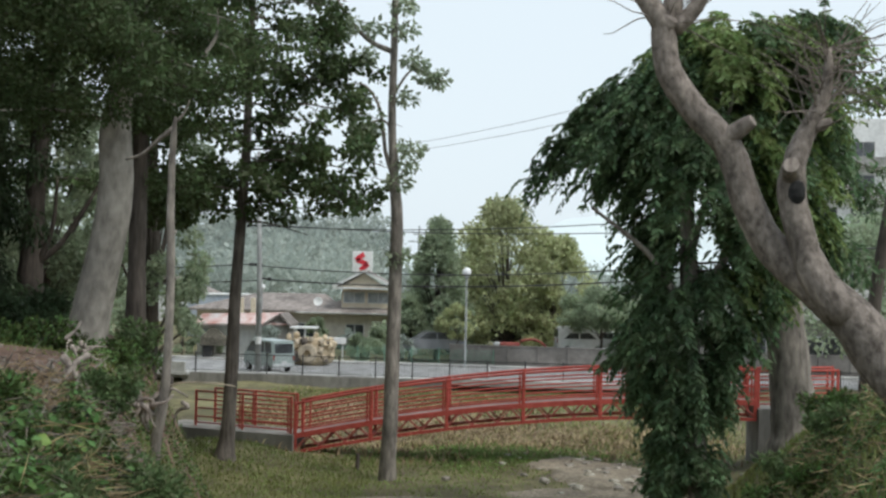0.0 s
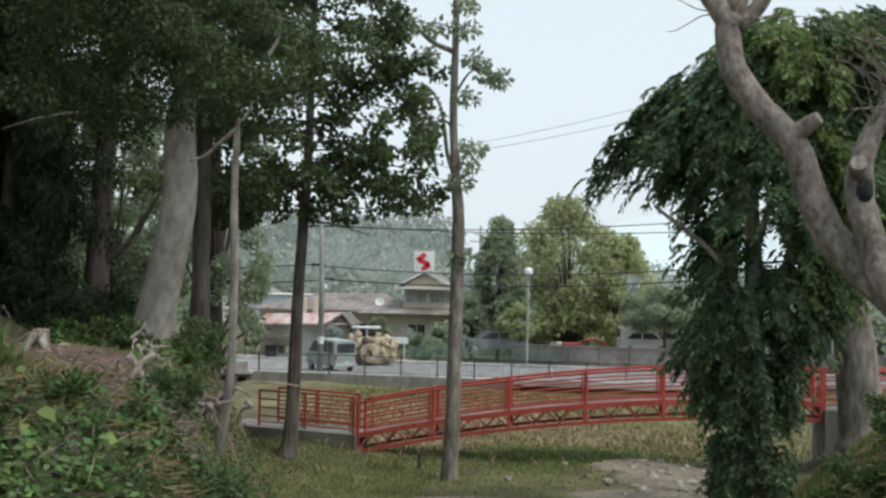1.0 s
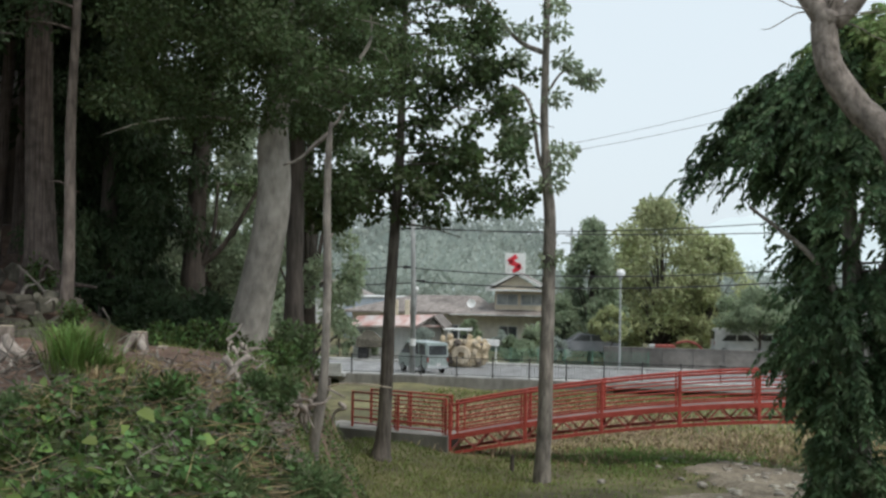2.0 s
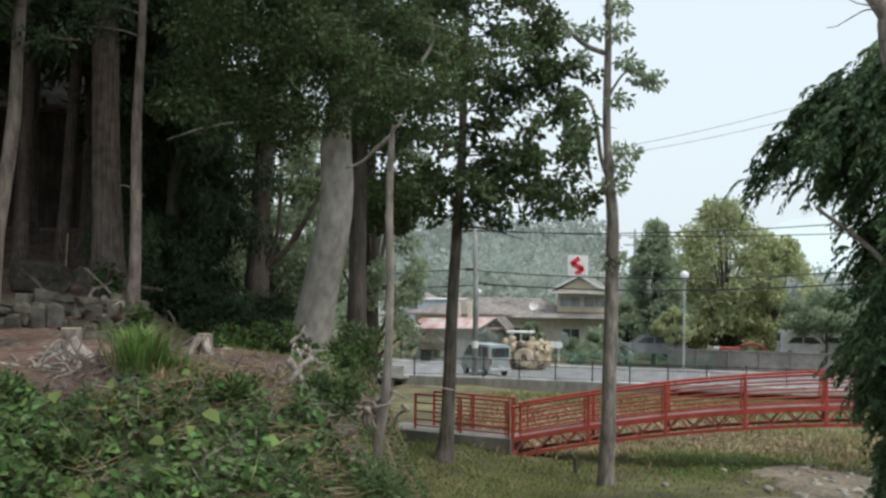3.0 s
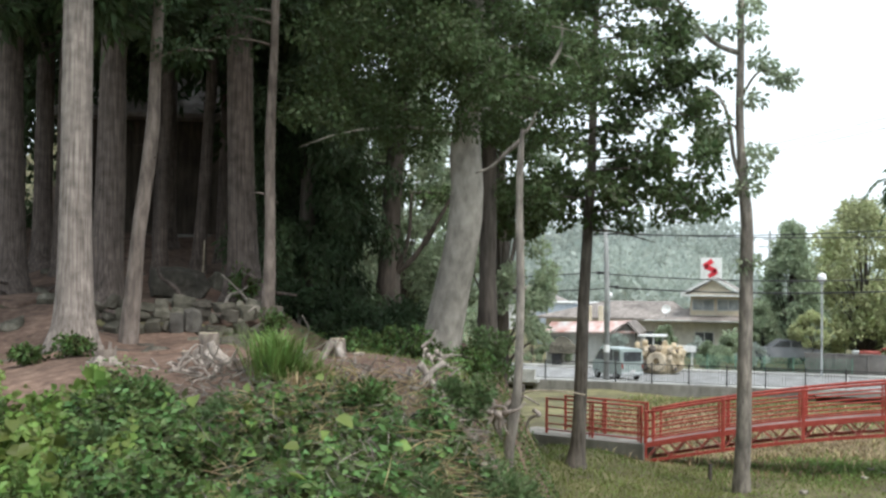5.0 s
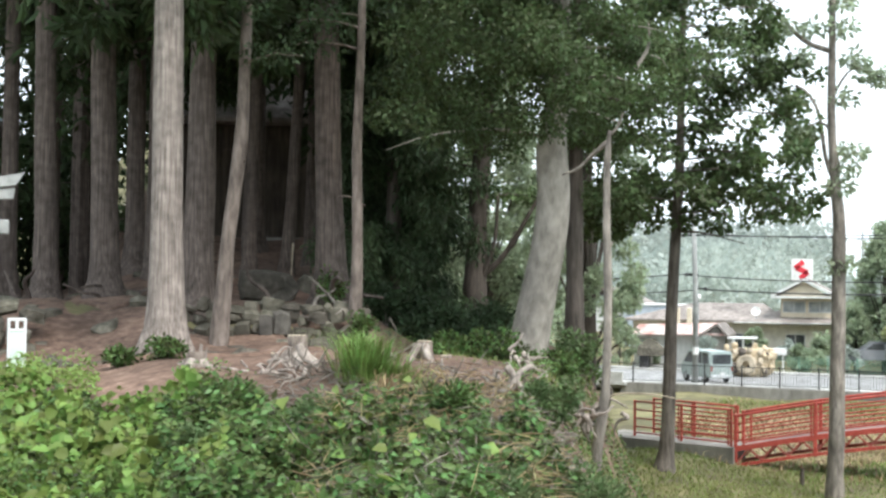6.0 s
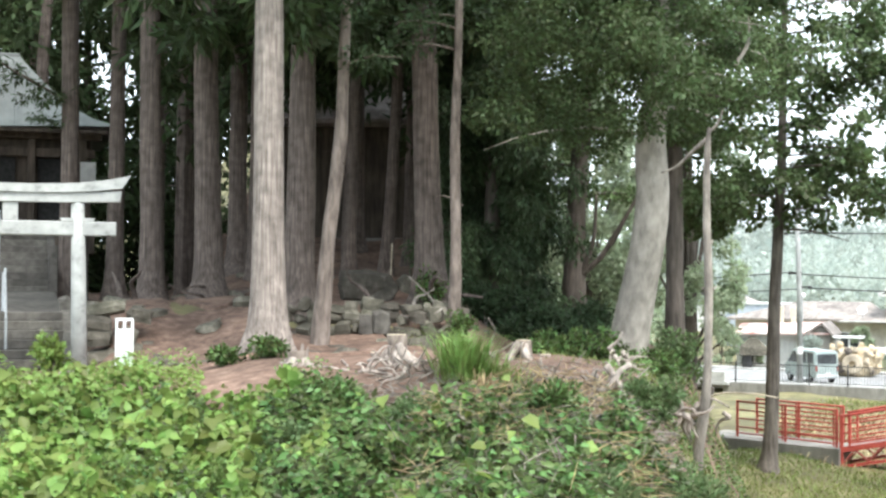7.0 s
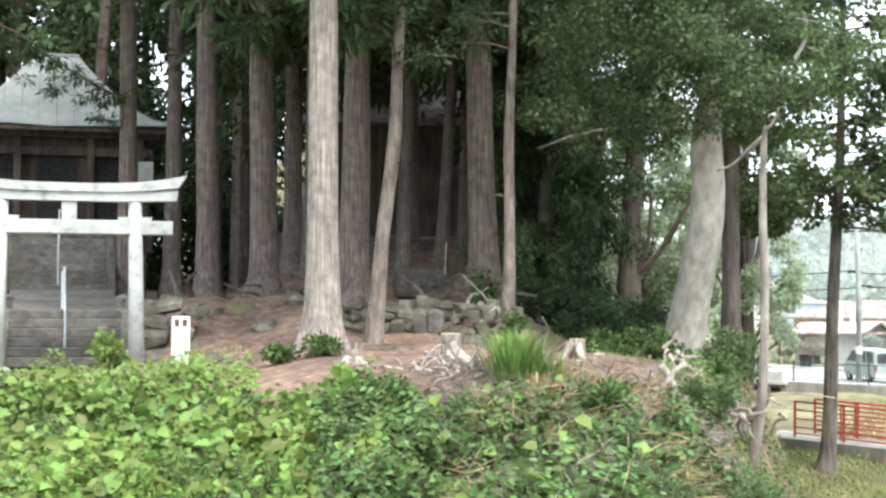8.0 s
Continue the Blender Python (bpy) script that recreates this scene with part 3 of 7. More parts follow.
def make_tree(name, at, trunk_pts, trunk_r, bark, label, category, leaf=None, limbs=(), limb_r=0.06, sprays=6, spray=(0.5, 0.5, 0.25), per=40, length=0.12, width=0.6, hang=0.0, seed=1, seg=14, flute=0.0, group="", extra=(), rough=0.05, lumps=(), lump_r=(0.8, 0.8, 0.5), lump_per=300, inner=0.25, out=0.7):
    """A tree: tapered trunk, limbs, and a crown of many small leaves gathered along the limbs and round lumps."""
    rng = np.random.default_rng(seed)
    t = thing(name, at, label, category, group)
    pts = curve(trunk_pts, 600)[(599 * np.linspace(0, 1, 30) ** 1.6).astype(int)]
    if isinstance(trunk_r[0], tuple):
        rad = np.interp(pts[:, 2], [a for a, _ in trunk_r], [b for _, b in trunk_r])
    else:
        rad = np.interp(np.linspace(0, 1, 30) ** 1.6, np.linspace(0, 1, len(trunk_r)), trunk_r)
    part("trunk", Geo().tube(pts, rad, seg, rough=rough, rng=rng, flute=flute), bark, t, smooth=True)
    for pth, r0 in extra:
        q = curve(pth, 12)
        part("limb", Geo().tube(q, np.linspace(r0, r0 * 0.35, 12), 8, rough=0.05, rng=rng), bark, t, smooth=True)
    if limbs:
        for ln in limbs:
            part("branch", Geo().tube(curve(ln, 8), np.linspace(limb_r, limb_r * 0.2, 8), 5, caps=False), bark, t, smooth=True)
    if leaf is not None:
        pos, alo = [], []
        cs = []
        for ln in limbs:
            q = curve(ln, 30)
            k = rng.integers(int(30 * inner), 30, sprays)
            cs.append(q[k] + rng.normal(0, 0.12, (sprays, 3)) * np.array(spray))
        if cs:
            p, u = clusters(rng, np.concatenate(cs), spray, per)
            pos.append(p)
            alo.append(u * out + rng.normal(0, 0.5, p.shape) + np.array([0, 0, -hang]))
        if len(lumps):
            p, u = clusters(rng, lumps, lump_r, lump_per, 0.4)
            pos.append(p)
            alo.append(u * out + rng.normal(0, 0.5, p.shape) + np.array([0, 0, -hang]))
        vs, k, tr = leaves(np.concatenate(pos), np.concatenate(alo), length, width, rng)
        part("crown", soup("crown", vs, k, tr), leaf, t)
    return t


def fronds(rng, roots, heading, reach, leaflets, length, width, drop=0.9):
    """Hanging compound leaves: leaflets in two rows along arching stalks."""
    n = len(roots)
    heading = unit(heading)
    s = np.linspace(0.1, 1, leaflets)
    ln = (reach * rng.uniform(0.6, 1.3, n))[:, None, None]
    stalk = roots[:, None] + heading[:, None] * ln * (s - 0.25 * s ** 2)[None, :, None] + np.array([0, 0, -1.0]) * ln * drop * (s ** 2)[None, :, None]
    tang = unit(np.gradient(stalk, axis=1))
    side = unit(np.cross(tang, np.array([0, 0, 1.0]) + rng.normal(0, 0.2, (n, 1, 3))))
    sign = np.where(np.arange(leaflets) % 2, 1.0, -1.0)[None, :, None]
    al = tang * 0.7 + side * sign * 0.9 + np.array([0, 0, -0.35]) + rng.normal(0, 0.18, tang.shape)
    return leaves(stalk.reshape(-1, 3), al.reshape(-1, 3), length, width, rng)


def axis_of(trunk_pts):
    p = curve(trunk_pts, 30)
    return lambda z: (float(np.interp(z, p[:, 2], p[:, 0])), float(np.interp(z, p[:, 2], p[:, 1])))

# cedars of the shrine wood: x, y, base radius, lean at 12 m, bark
CEDARS = [
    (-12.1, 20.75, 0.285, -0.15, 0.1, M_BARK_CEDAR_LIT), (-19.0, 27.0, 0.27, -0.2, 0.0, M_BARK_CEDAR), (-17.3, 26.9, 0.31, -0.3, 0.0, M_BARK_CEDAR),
    (-20.4, 33.2, 0.27, 0.0, 0.0, M_BARK_CEDAR), (-14.06, 25.4, 0.31, 0.1, 0.1, M_BARK_CEDAR), (-16.7, 33.0, 0.17, 0.3, 0.1, M_BARK_CEDAR),
    (-15.8, 33.5, 0.17, 0.6, 0.2, M_BARK_CEDAR), (-16.9, 37.4, 0.15, 0.2, 0.0, M_BARK_CEDAR), (-11.9, 27.6, 0.31, -0.35, 0.0, M_BARK_CEDAR),
    (-22.4, 28.2, 0.25, -0.1, 0.0, M_BARK_CEDAR), (-22.1, 29.7, 0.23, 0.1, 0.0, M_BARK_CEDAR), (-18.5, 31.0, 0.2, 0.1, 0.0, M_BARK_CEDAR),
    (-24.5, 35.0, 0.28, 0.0, 0.0, M_BARK_CEDAR), (-19.5, 39.0, 0.25, 0.1, 0.0, M_BARK_CEDAR), (-23.0, 41.0, 0.27, 0.0, 0.0, M_BARK_CEDAR),
    (-14.5, 40.0, 0.25, 0.0, 0.0, M_BARK_CEDAR), (-28.0, 27.0, 0.3, 0.0, 0.0, M_BARK_CEDAR), (-26.5, 20.0, 0.3, 0.0, 0.0, M_BARK_CEDAR), (-13.2, 36.2, 0.24, 0.0, 0.0, M_BARK_CEDAR),
]
for i, (x, y, r, lx, ly, bk) in enumerate(CEDARS):
    rng = np.random.default_rng(100 + i)
    z = lie(x, y)
    h = 20 + rng.uniform(-1, 2)
    line = [(0, 0, -0.25), (lx * 0.04, 0, 0.6), (lx * 0.45, ly * 0.4, 5), (lx, ly, 12), (lx * 1.4, ly, h)]
    base = 9.5 if i in (1, 9, 10, 12, 16, 17) else 6.8
    lb = limb_lines(rng, base - 0.4, h - 1, 26, 3.3, -0.12, 0.22, axis_of(line))
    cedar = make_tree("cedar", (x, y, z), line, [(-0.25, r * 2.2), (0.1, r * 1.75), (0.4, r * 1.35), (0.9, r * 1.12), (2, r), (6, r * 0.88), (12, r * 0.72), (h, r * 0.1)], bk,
              "tall straight cedar with fibrous reddish-brown bark" if i else "tall straight cedar at the bare clearing, fibrous bark painted paler as lit", "cedar tree", M_LEAF_CEDAR, lb, 0.05, 9, (0.6, 0.6, 0.4), 34, 0.42, 0.3, 0.6, 300 + i, 18, 0.2, "cedars of the shrine wood")

    if i == 9:
        # a low drooping limb in front of the hall's roof
        bough = curve([(0.0, 0.0, 10.1 - z), (-0.4, -1.1, 10.55 - z), (-0.8, -2.0, 11.0 - z), (-1.3, -3.1, 11.65 - z), (-2.4, -4.6, 12.0 - z)], 30)
        part("limb", Geo().tube(bough, np.linspace(0.05, 0.015, 30), 6), M_BARK_CEDAR, cedar, smooth=True)
        tips = bough[rng.integers(2, 26, 46)] + np.stack([rng.normal(0, 0.28, 46), rng.normal(0, 0.3, 46), -rng.uniform(0.0, 0.75, 46)], 1)
        p, u = clusters(rng, tips, (0.2, 0.2, 0.12), 34)
        vs, k, tr = leaves(p, u * 0.8 + rng.normal(0, 0.4, p.shape) + np.array([0, 0, -0.4]), 0.2, 0.22, rng)
        part("spray", soup("spray", vs, k, tr), M_LEAF_CEDAR, cedar, "dark hanging needle sprays")

# slim pale trunks at the wood's edge
for x, y, r, line, lab in (
    (-12.25, 22.95, 0.15, [(0, 0, -0.2), (0.12, 0.1, 2), (0.32, 0.2, 4), (0.4, 0.2, 6), (0.5, 0.3, 10)], "slim leaning pale-barked tree at the stone wall"),
    (-10.25, 24.98, 0.115, [(0, 0, -0.2), (0.03, 0, 2), (0.0, 0, 4), (0.06, 0, 6), (0.1, 0, 10)], "slim straight pale-barked tree at the stone wall"),
):
    rng = np.random.default_rng(int(r * 1000))
    lb = limb_lines(rng, 5.5, 9.5, 9, 1.6, 0.3, 0.3, axis_of(line))
    make_tree("slim_tree", (x, y, lie(x, y)), line, [r * 1.4, r, r * 0.9, r * 0.85, r * 0.7, r * 0.4], M_BARK_SLIM, lab, "tree", M_LEAF_DARK, lb, 0.03, 5, (0.5, 0.5, 0.3), 40, 0.12, 0.55, 0.2, 7, 10,
              extra=[([(0.03, 0, 2.75), (-0.2, 0, 2.85), (-0.42, 0, 2.84)], 0.02), ([(0.03, 0, 2.7), (0.2, 0, 2.65)], 0.02)] if r < 0.12 else [([(0.38, 0.2, 3.6), (0.47, 0.1, 3.66)], 0.035)])

# the pale thick trunk at the edge of the rise
wl = [(0.0, 0, -0.4), (-0.05, 0, 0.3), (0.15, 0.02, 1.4), (0.42, 0.05, 2.8), (0.5, 0.05, 3.8), (0.45, 0.05, 4.8), (0.62, 0.1, 6.5), (0.6, 0.1, 9), (0.3, 0, 13)]
rng = np.random.default_rng(21)
lb = limb_lines(rng, 4.7, 12, 26, 3.6, 0.25, 0.35, axis_of(wl), taper=False)
cs = [(rng.normal(-0.4, 1.5), rng.normal(-0.6, 1.3), rng.uniform(4.9, 10.5)) for _ in range(120)]
make_tree("pale_trunk_tree", (-7.19, 27.08, lie(-7.19, 27.08)), wl, [0.68, 0.5, 0.4, 0.37, 0.35, 0.345, 0.33, 0.24, 0.2, 0.15, 0.08], M_BARK_PALE, "thick pale smooth-barked tree with a dark leafy crown", "tree", M_LEAF_CROWN,
          lb, 0.05, 8, (0.55, 0.55, 0.3), 90, 0.115, 0.6, 0.35, 22, 20, 0.1, rough=0.025, lumps=cs, lump_r=(0.62, 0.62, 0.36), lump_per=250, extra=[([(2.3, -0.5, 6.2), (2.55, -0.4, 6.7), (2.55, -0.4, 7.2)], 0.05)])

# slim bleached trunk at the foot of the slope
tl = [(-0.02, 0, -0.9), (0.04, 0, -0.2), (0.12, 0, 0.8), (0.26, 0, 1.9), (0.3, 0, 3.4), (0.26, 0, 5), (0.28, 0, 6.1), (0.31, 0, 6.5)]
make_tree("bleached_tree", (-5.08, 23.46, 1.72), tl, [0.2, 0.13, 0.1, 0.085, 0.075, 0.065, 0.055, 0.03], M_BARK_GREY, "slim bleached bare trunk with knots", "tree", seed=31, seg=10, rough=0.1,
          extra=[([(0.28, 0, 6.3), (0.0, 0.1, 6.1), (-0.3, 0.2, 5.85), (-0.62, 0.3, 5.75)], 0.05), ([(0.3, 0, 6.4), (0.45, 0, 6.55), (0.55, 0, 6.8)], 0.035), ([(0.29, 0, 4.4), (0.38, 0, 4.5)], 0.05), ([(0.28, 0, 3.6), (0.4, 0, 3.66)], 0.05), ([(0.25, 0, 2.4), (0.38, 0, 2.5)], 0.05)])

# dark straight trunk behind it
dl = [(0, 0, -1.2), (0.0, 0, 2), (0.02, 0, 5), (0.05, 0, 9), (0.1, 0, 13)]
rng = np.random.default_rng(41)
lb = limb_lines(rng, 5.0, 12.5, 14, 3.0, 0.1, 0.3, axis_of(dl), taper=False)
make_tree("dark_trunk_tree", (-6.95, 30.3, lie(-6.95, 30.3)), dl, [0.3, 0.21, 0.18, 0.15, 0.08], M_BARK_DARK, "dark straight-trunked tree on the bank", "tree", M_LEAF_CROWN, lb, 0.05, 9, (0.55, 0.55, 0.32), 100, 0.125, 0.6, 0.3, 42, 12,
          lumps=[(u, w, z - lie(-6.95, 30.3)) for u, w, z in ((0.3, 0.2, 7.5), (0.6, 0.3, 8.1), (0.2, 0.3, 8.7), (0.9, 0.4, 8.7), (0.9, 0.3, 7.7))], lump_r=(0.5, 0.5, 0.4), lump_per=220)

# dark tree with low forks deeper in
dl = [(0, 0, -0.3), (0.0, 0, 2), (0.1, 0, 4.5), (0.3, 0, 7), (0.4, 0, 12)]
rng = np.random.default_rng(43)
lb = limb_lines(rng, 3.6, 11.5, 22, 3.6, 0.3, 0.35, axis_of(dl), taper=False)
make_tree("forked_tree", (-11.2, 36.3, lie(-11.2, 36.3)), dl, [0.42, 0.32, 0.28, 0.25, 0.15, 0.06], M_BARK_DARK, "dark tree with low forking limbs", "tree", M_LEAF_MID, lb, 0.05, 8, (0.55, 0.55, 0.3), 85, 0.125, 0.6, 0.3, 44, 12,
          extra=[([(0.1, 0, 1.6), (0.8, 0, 2.2), (1.5, 0, 3.3), (1.9, 0, 4.0)], 0.1), ([(0.1, 0, 1.4), (0.6, -0.2, 2.6), (0.7, -0.2, 4)], 0.1)])

# tree by the bridge approach
cl = [(0.0, 0, -0.5), (0.1, 0, 0.6), (0.18, 0, 2.5), (0.25, 0, 5), (0.42, 0, 8.5), (0.5, 0, 12), (0.6, 0, 15)]
rng = np.random.default_rng(51)
lb = limb_lines(rng, 7.0, 14.5, 22, 4.3, 0.1, 0.25, axis_of(cl), (-75, 75), taper=False) + limb_lines(rng, 7.4, 14.5, 16, 4.0, 0.15, 0.2, axis_of(cl), (75, 285), taper=False)
cs = []
for _ in range(115):
    z = rng.uniform(6.6, 14.5)
    cs.append((rng.uniform(-3.6, np.interp(z, [6.4, 7.5, 9, 12, 15], [2.6, 3.9, 3.8, 3.0, 2.0])) + 0.3, rng.normal(0, 1.3), z if z > 8.5 else max(z, 7.0 + rng.uniform(-0.6, 0.5))))
make_tree("bridge_tree", (-6.2, 38.5, lie(-6.2, 38.5)), cl, [(-0.5, 0.45), (0.0, 0.34), (0.4, 0.24), (1.0, 0.2), (4, 0.175), (9, 0.14), (15, 0.05)], M_BARK_MID, "dark-barked tree with an open leafy crown beside the bridge approach", "tree", M_LEAF_CROWN,
          lb, 0.035, 5, (0.4, 0.4, 0.26), 26, 0.19, 0.75, 0.3, 52, 12, lumps=cs, lump_r=(0.5, 0.5, 0.33), lump_per=120, extra=[([(0.3, 0, 6.8), (1.2, -0.2, 6.75), (2.3, -0.2, 6.45)], 0.04)])

# slim tall tree in the stream bed
sl = [(0.0, 0, -0.3), (0.06, 0, 2.0), (0.1, 0, 5.0), (0.12, 0, 7.6), (0.0, 0, 8.8), (-0.1, 0, 10.5), (-0.08, 0, 13), (-0.1, 0, 16)]
rng = np.random.default_rng(61)
tufts = [(0.5, 0, 9.7), (0.35, 0, 9.2), (-0.75, 0, 10.2), (-1.0, 0, 10.3), (0.25, 0, 11.2), (0.15, 0, 8.7), (0.2, 0, 13.2), (0.5, 0, 12.3), (1.2, 0, 11.75), (0.9, 0, 11.9),
         (-0.9, 0, 12.4), (-1.6, 0.2, 12.2), (-2.2, 0.3, 12.6), (-0.6, 0, 13.2), (-2.6, 0.3, 13.2), (-1.3, 0, 13.3), (0.2, 0, 13.9), (-0.3, 0, 14.6), (0.15, 0, 6.5), (-1.9, 0.3, 11.8)]
make_tree("slim_tall_tree", (-1.48, 38.97, lie(-1.48, 38.97)), sl, [0.27, 0.215, 0.2, 0.19, 0.17, 0.13, 0.12, 0.1, 0.08], M_BARK_GREY, "slim tall tree with mottled grey bark and sparse tufts", "tree", M_LEAF_GARDEN_HAZED, (), seed=62, seg=12,
          lumps=tufts, lump_r=(0.4, 0.4, 0.26), lump_per=110, length=0.2, width=0.55, hang=0.4,
          extra=[([(0.08, 0, 8.6), (-0.25, 0, 9.5), (-0.45, 0, 10.8), (-0.9, 0, 11.5), (-1.4, 0, 11.55)], 0.07), ([(0.1, 0, 9.2), (-0.05, 0, 10.0), (-0.35, 0, 10.5), (-1.0, 0, 10.3)], 0.06),
                 ([(0.0, 0, 11.4), (0.5, 0, 12.0), (1.3, 0, 11.7)], 0.04), ([(-0.08, 0, 12.5), (-1.0, 0.1, 13.0), (-2.2, 0.3, 14.6)], 0.09)], rough=0.05)

# dense dark evergreen between the wood and the bank
rng = np.random.default_rng(71)
dm = [(0, 0, -0.3), (0, 0, 5), (0, 0, 10), (0, 0, 15)]
lb = limb_lines(rng, 0.2, 14, 125, 2.2, -0.05, 0.3, None, taper=False)
make_tree("dense_evergreen", (-12.6, 33.4, lie(-12.6, 33.4)), dm, [0.25, 0.2, 0.15, 0.05], M_BARK_DARK, "dense dark evergreen with hanging sprays down to the ground", "tree", M_LEAF_DARK, lb, 0.03, 15, (0.4, 0.4, 0.55), 72, 0.2, 0.3, 1.1, 72, 8)

# drooping leafy tree on the far bank and the bare grey trunk beside it
rng = np.random.default_rng(81)
dt = [(0.0, 0, -0.5), (0.1, 0, 1.0), (-0.1, 0, 3), (-0.2, 0.2, 6), (-0.3, 0.2, 9), (-0.2, 0.2, 11)]
droop = make_tree("drooping_tree", (5.95, 30.9, lie(5.95, 30.9)), dt, [0.36, 0.26, 0.24, 0.2, 0.14, 0.06], M_BARK_GREY, "dense leafy tree with drooping dark green sprays on the bank", "tree", seed=82,
                  extra=[([(-0.2, 0.1, 5), (-1.2, -0.6, 6.5), (-2.6, -0.8, 7.6)], 0.1), ([(-0.2, 0.1, 5.5), (1.2, -0.4, 7.2), (2.8, -0.4, 8.2)], 0.1), ([(-0.2, 0.1, 6.5), (0.2, -0.6, 8.6), (0.6, -0.8, 10.4)], 0.1)])
ZS = [0.7, 1.2, 2.1, 3.4, 4.8, 6.1, 7.6, 9.7, 10.8, 11.9]
sprays_dark, sprays_pale = [], []
for k in range(265):
    zt = 0.9 + 11.0 * rng.uniform() ** 0.75
    half = np.interp(zt, ZS, [0.75, 0.5, 0.55, 0.95, 1.55, 2.0, 2.6, 2.95, 2.7, 1.7])
    mid = np.interp(zt, ZS, [-0.5, -0.4, -0.2, -0.45, -0.35, 0.2, 0.35, 0.5, 1.1, 1.7])
    a = rng.uniform(0, 2 * np.pi)
    r = half * rng.uniform(0.5, 1.0) ** 0.6
    if k % 15 == 0:
        zt, a, r = rng.uniform(8.0, 9.2), math.pi + rng.normal(0, 0.45), rng.uniform(2.9, 3.4)
    tip = np.array([mid + math.cos(a) * r, math.sin(a) * r * 0.75, zt])
    root = np.array([mid * 0.5, 0.1, min(zt + 0.9 * r * 0.6, 11.2)])
    knee = root + (tip - root) * 0.6 + np.array([0, 0, 0.3 * r])
    bough = curve([root, knee, tip], 24)
    m = int(14 + 9 * r)
    pick = bough[rng.integers(6, 24, m)] + rng.normal(0, 0.11, (m, 3))
    way = unit(np.tile(tip - root, (m, 1)) * np.array([1, 1, 0.3])) + rng.normal(0, 0.38, (m, 3))
    # Many right-hand and topmost boughs get the lighter leaf colour.
    pale_bough = zt > 5.5 and (math.cos(a) > 0.1 or zt > 9.5) and rng.uniform() < 0.65
    (sprays_pale if pale_bough else sprays_dark).append((pick, way))
    if k % 3 == 0:
        part("branch", Geo().tube(bough, np.linspace(0.035, 0.008, 24), 5), M_BARK_DARK, droop)
for sprays, leaf in ((sprays_dark, M_LEAF_DROOP), (sprays_pale, M_LEAF_DROOP_PALE)):
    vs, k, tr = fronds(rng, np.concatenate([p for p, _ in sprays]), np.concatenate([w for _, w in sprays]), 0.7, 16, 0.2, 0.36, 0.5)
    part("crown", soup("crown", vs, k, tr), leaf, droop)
gt = [(0.15, 0, -0.5), (0.05, 0, 0.5), (-0.1, 0, 1.8), (-0.25, 0, 3.1), (-0.35, 0, 4.6), (-0.3, 0, 7)]
rng = np.random.default_rng(83)
lb = limb_lines(rng, 4.6, 9, 14, 2.4, 0.1, 0.4, None, taper=False)
make_tree("grey_trunk_tree", (8.7, 32.9, lie(8.7, 32.9)), gt, [0.85, 0.6, 0.52, 0.48, 0.44, 0.35, 0.2], M_BARK_GREY, "broad grey-barked tree trunk on the grassy bank", "tree", M_LEAF_DROOP, lb, 0.06, 8, (0.6, 0.6, 0.5), 60, 0.24, 0.35, 0.8, 84, 18, 0.1)

# the pruned leaning tree nearest on the far bank
lt = thing("pruned_leaning_tree", (7.3, 18.7, lie(7.3, 18.7)), "leaning pruned tree with rough grey bark and sawn limb stubs", "tree")
zb = lie(7.3, 18.7)
rng = np.random.default_rng(91)
main = curve([(0.2, 0, -0.5), (-0.3, 0.1, -0.1 + 3.9 - zb), (-0.97, 0.27, 4.42 - zb), (-1.42, 0.4, 5.0 - zb), (-1.9, 0.6, 5.45 - zb), (-2.48, 0.75, 6.0 - zb), (-2.86, 0.82, 6.7 - zb), (-3.12, 0.86, 7.45 - zb), (-3.6, 0.95, 8.0 - zb), (-3.98, 1.0, 8.55 - zb), (-4.08, 1.05, 9.15 - zb), (-4.0, 1.05, 9.4 - zb)], 48)
part("trunk", Geo().tube(main, np.interp(np.linspace(0, 1, 48), [0, 0.2, 0.35, 0.5, 0.7, 0.85, 1], [0.52, 0.38, 0.29, 0.235, 0.215, 0.19, 0.19]), 18, rough=0.05, rng=rng), M_BARK_OLD, lt, smooth=True)
fork = curve([(-1.55, 0.3, 5.05 - zb), (-1.95, 0.32, 5.6 - zb), (-2.15, 0.36, 6.1 - zb), (-2.28, 0.42, 6.6 - zb), (-2.3, 0.46, 7.05 - zb), (-2.17, 0.48, 7.5 - zb), (-1.95, 0.5, 7.95 - zb), (-1.8, 0.5, 8.4 - zb), (-1.78, 0.5, 8.9 - zb)], 30)
part("limb", Geo().tube(fork, np.interp(np.linspace(0, 1, 30), [0, 0.3, 0.5, 0.6, 0.75, 1], [0.26, 0.2, 0.2, 0.16, 0.12, 0.05]), 16, rough=0.1, rng=rng), M_BARK_OLD, lt, smooth=True)
# A near-black plug stands in for the shade inside the hollow.
part("hollow", Geo().spin([(0.02, -0.2), (0.08, -0.16), (0.12, -0.07), (0.125, 0.04), (0.09, 0.14), (0.02, 0.18)], 14, (-2.27, 0.285, 6.8 - zb)), M_RUBBER_RECESS, lt, "black plug for the shade inside a bark hollow")
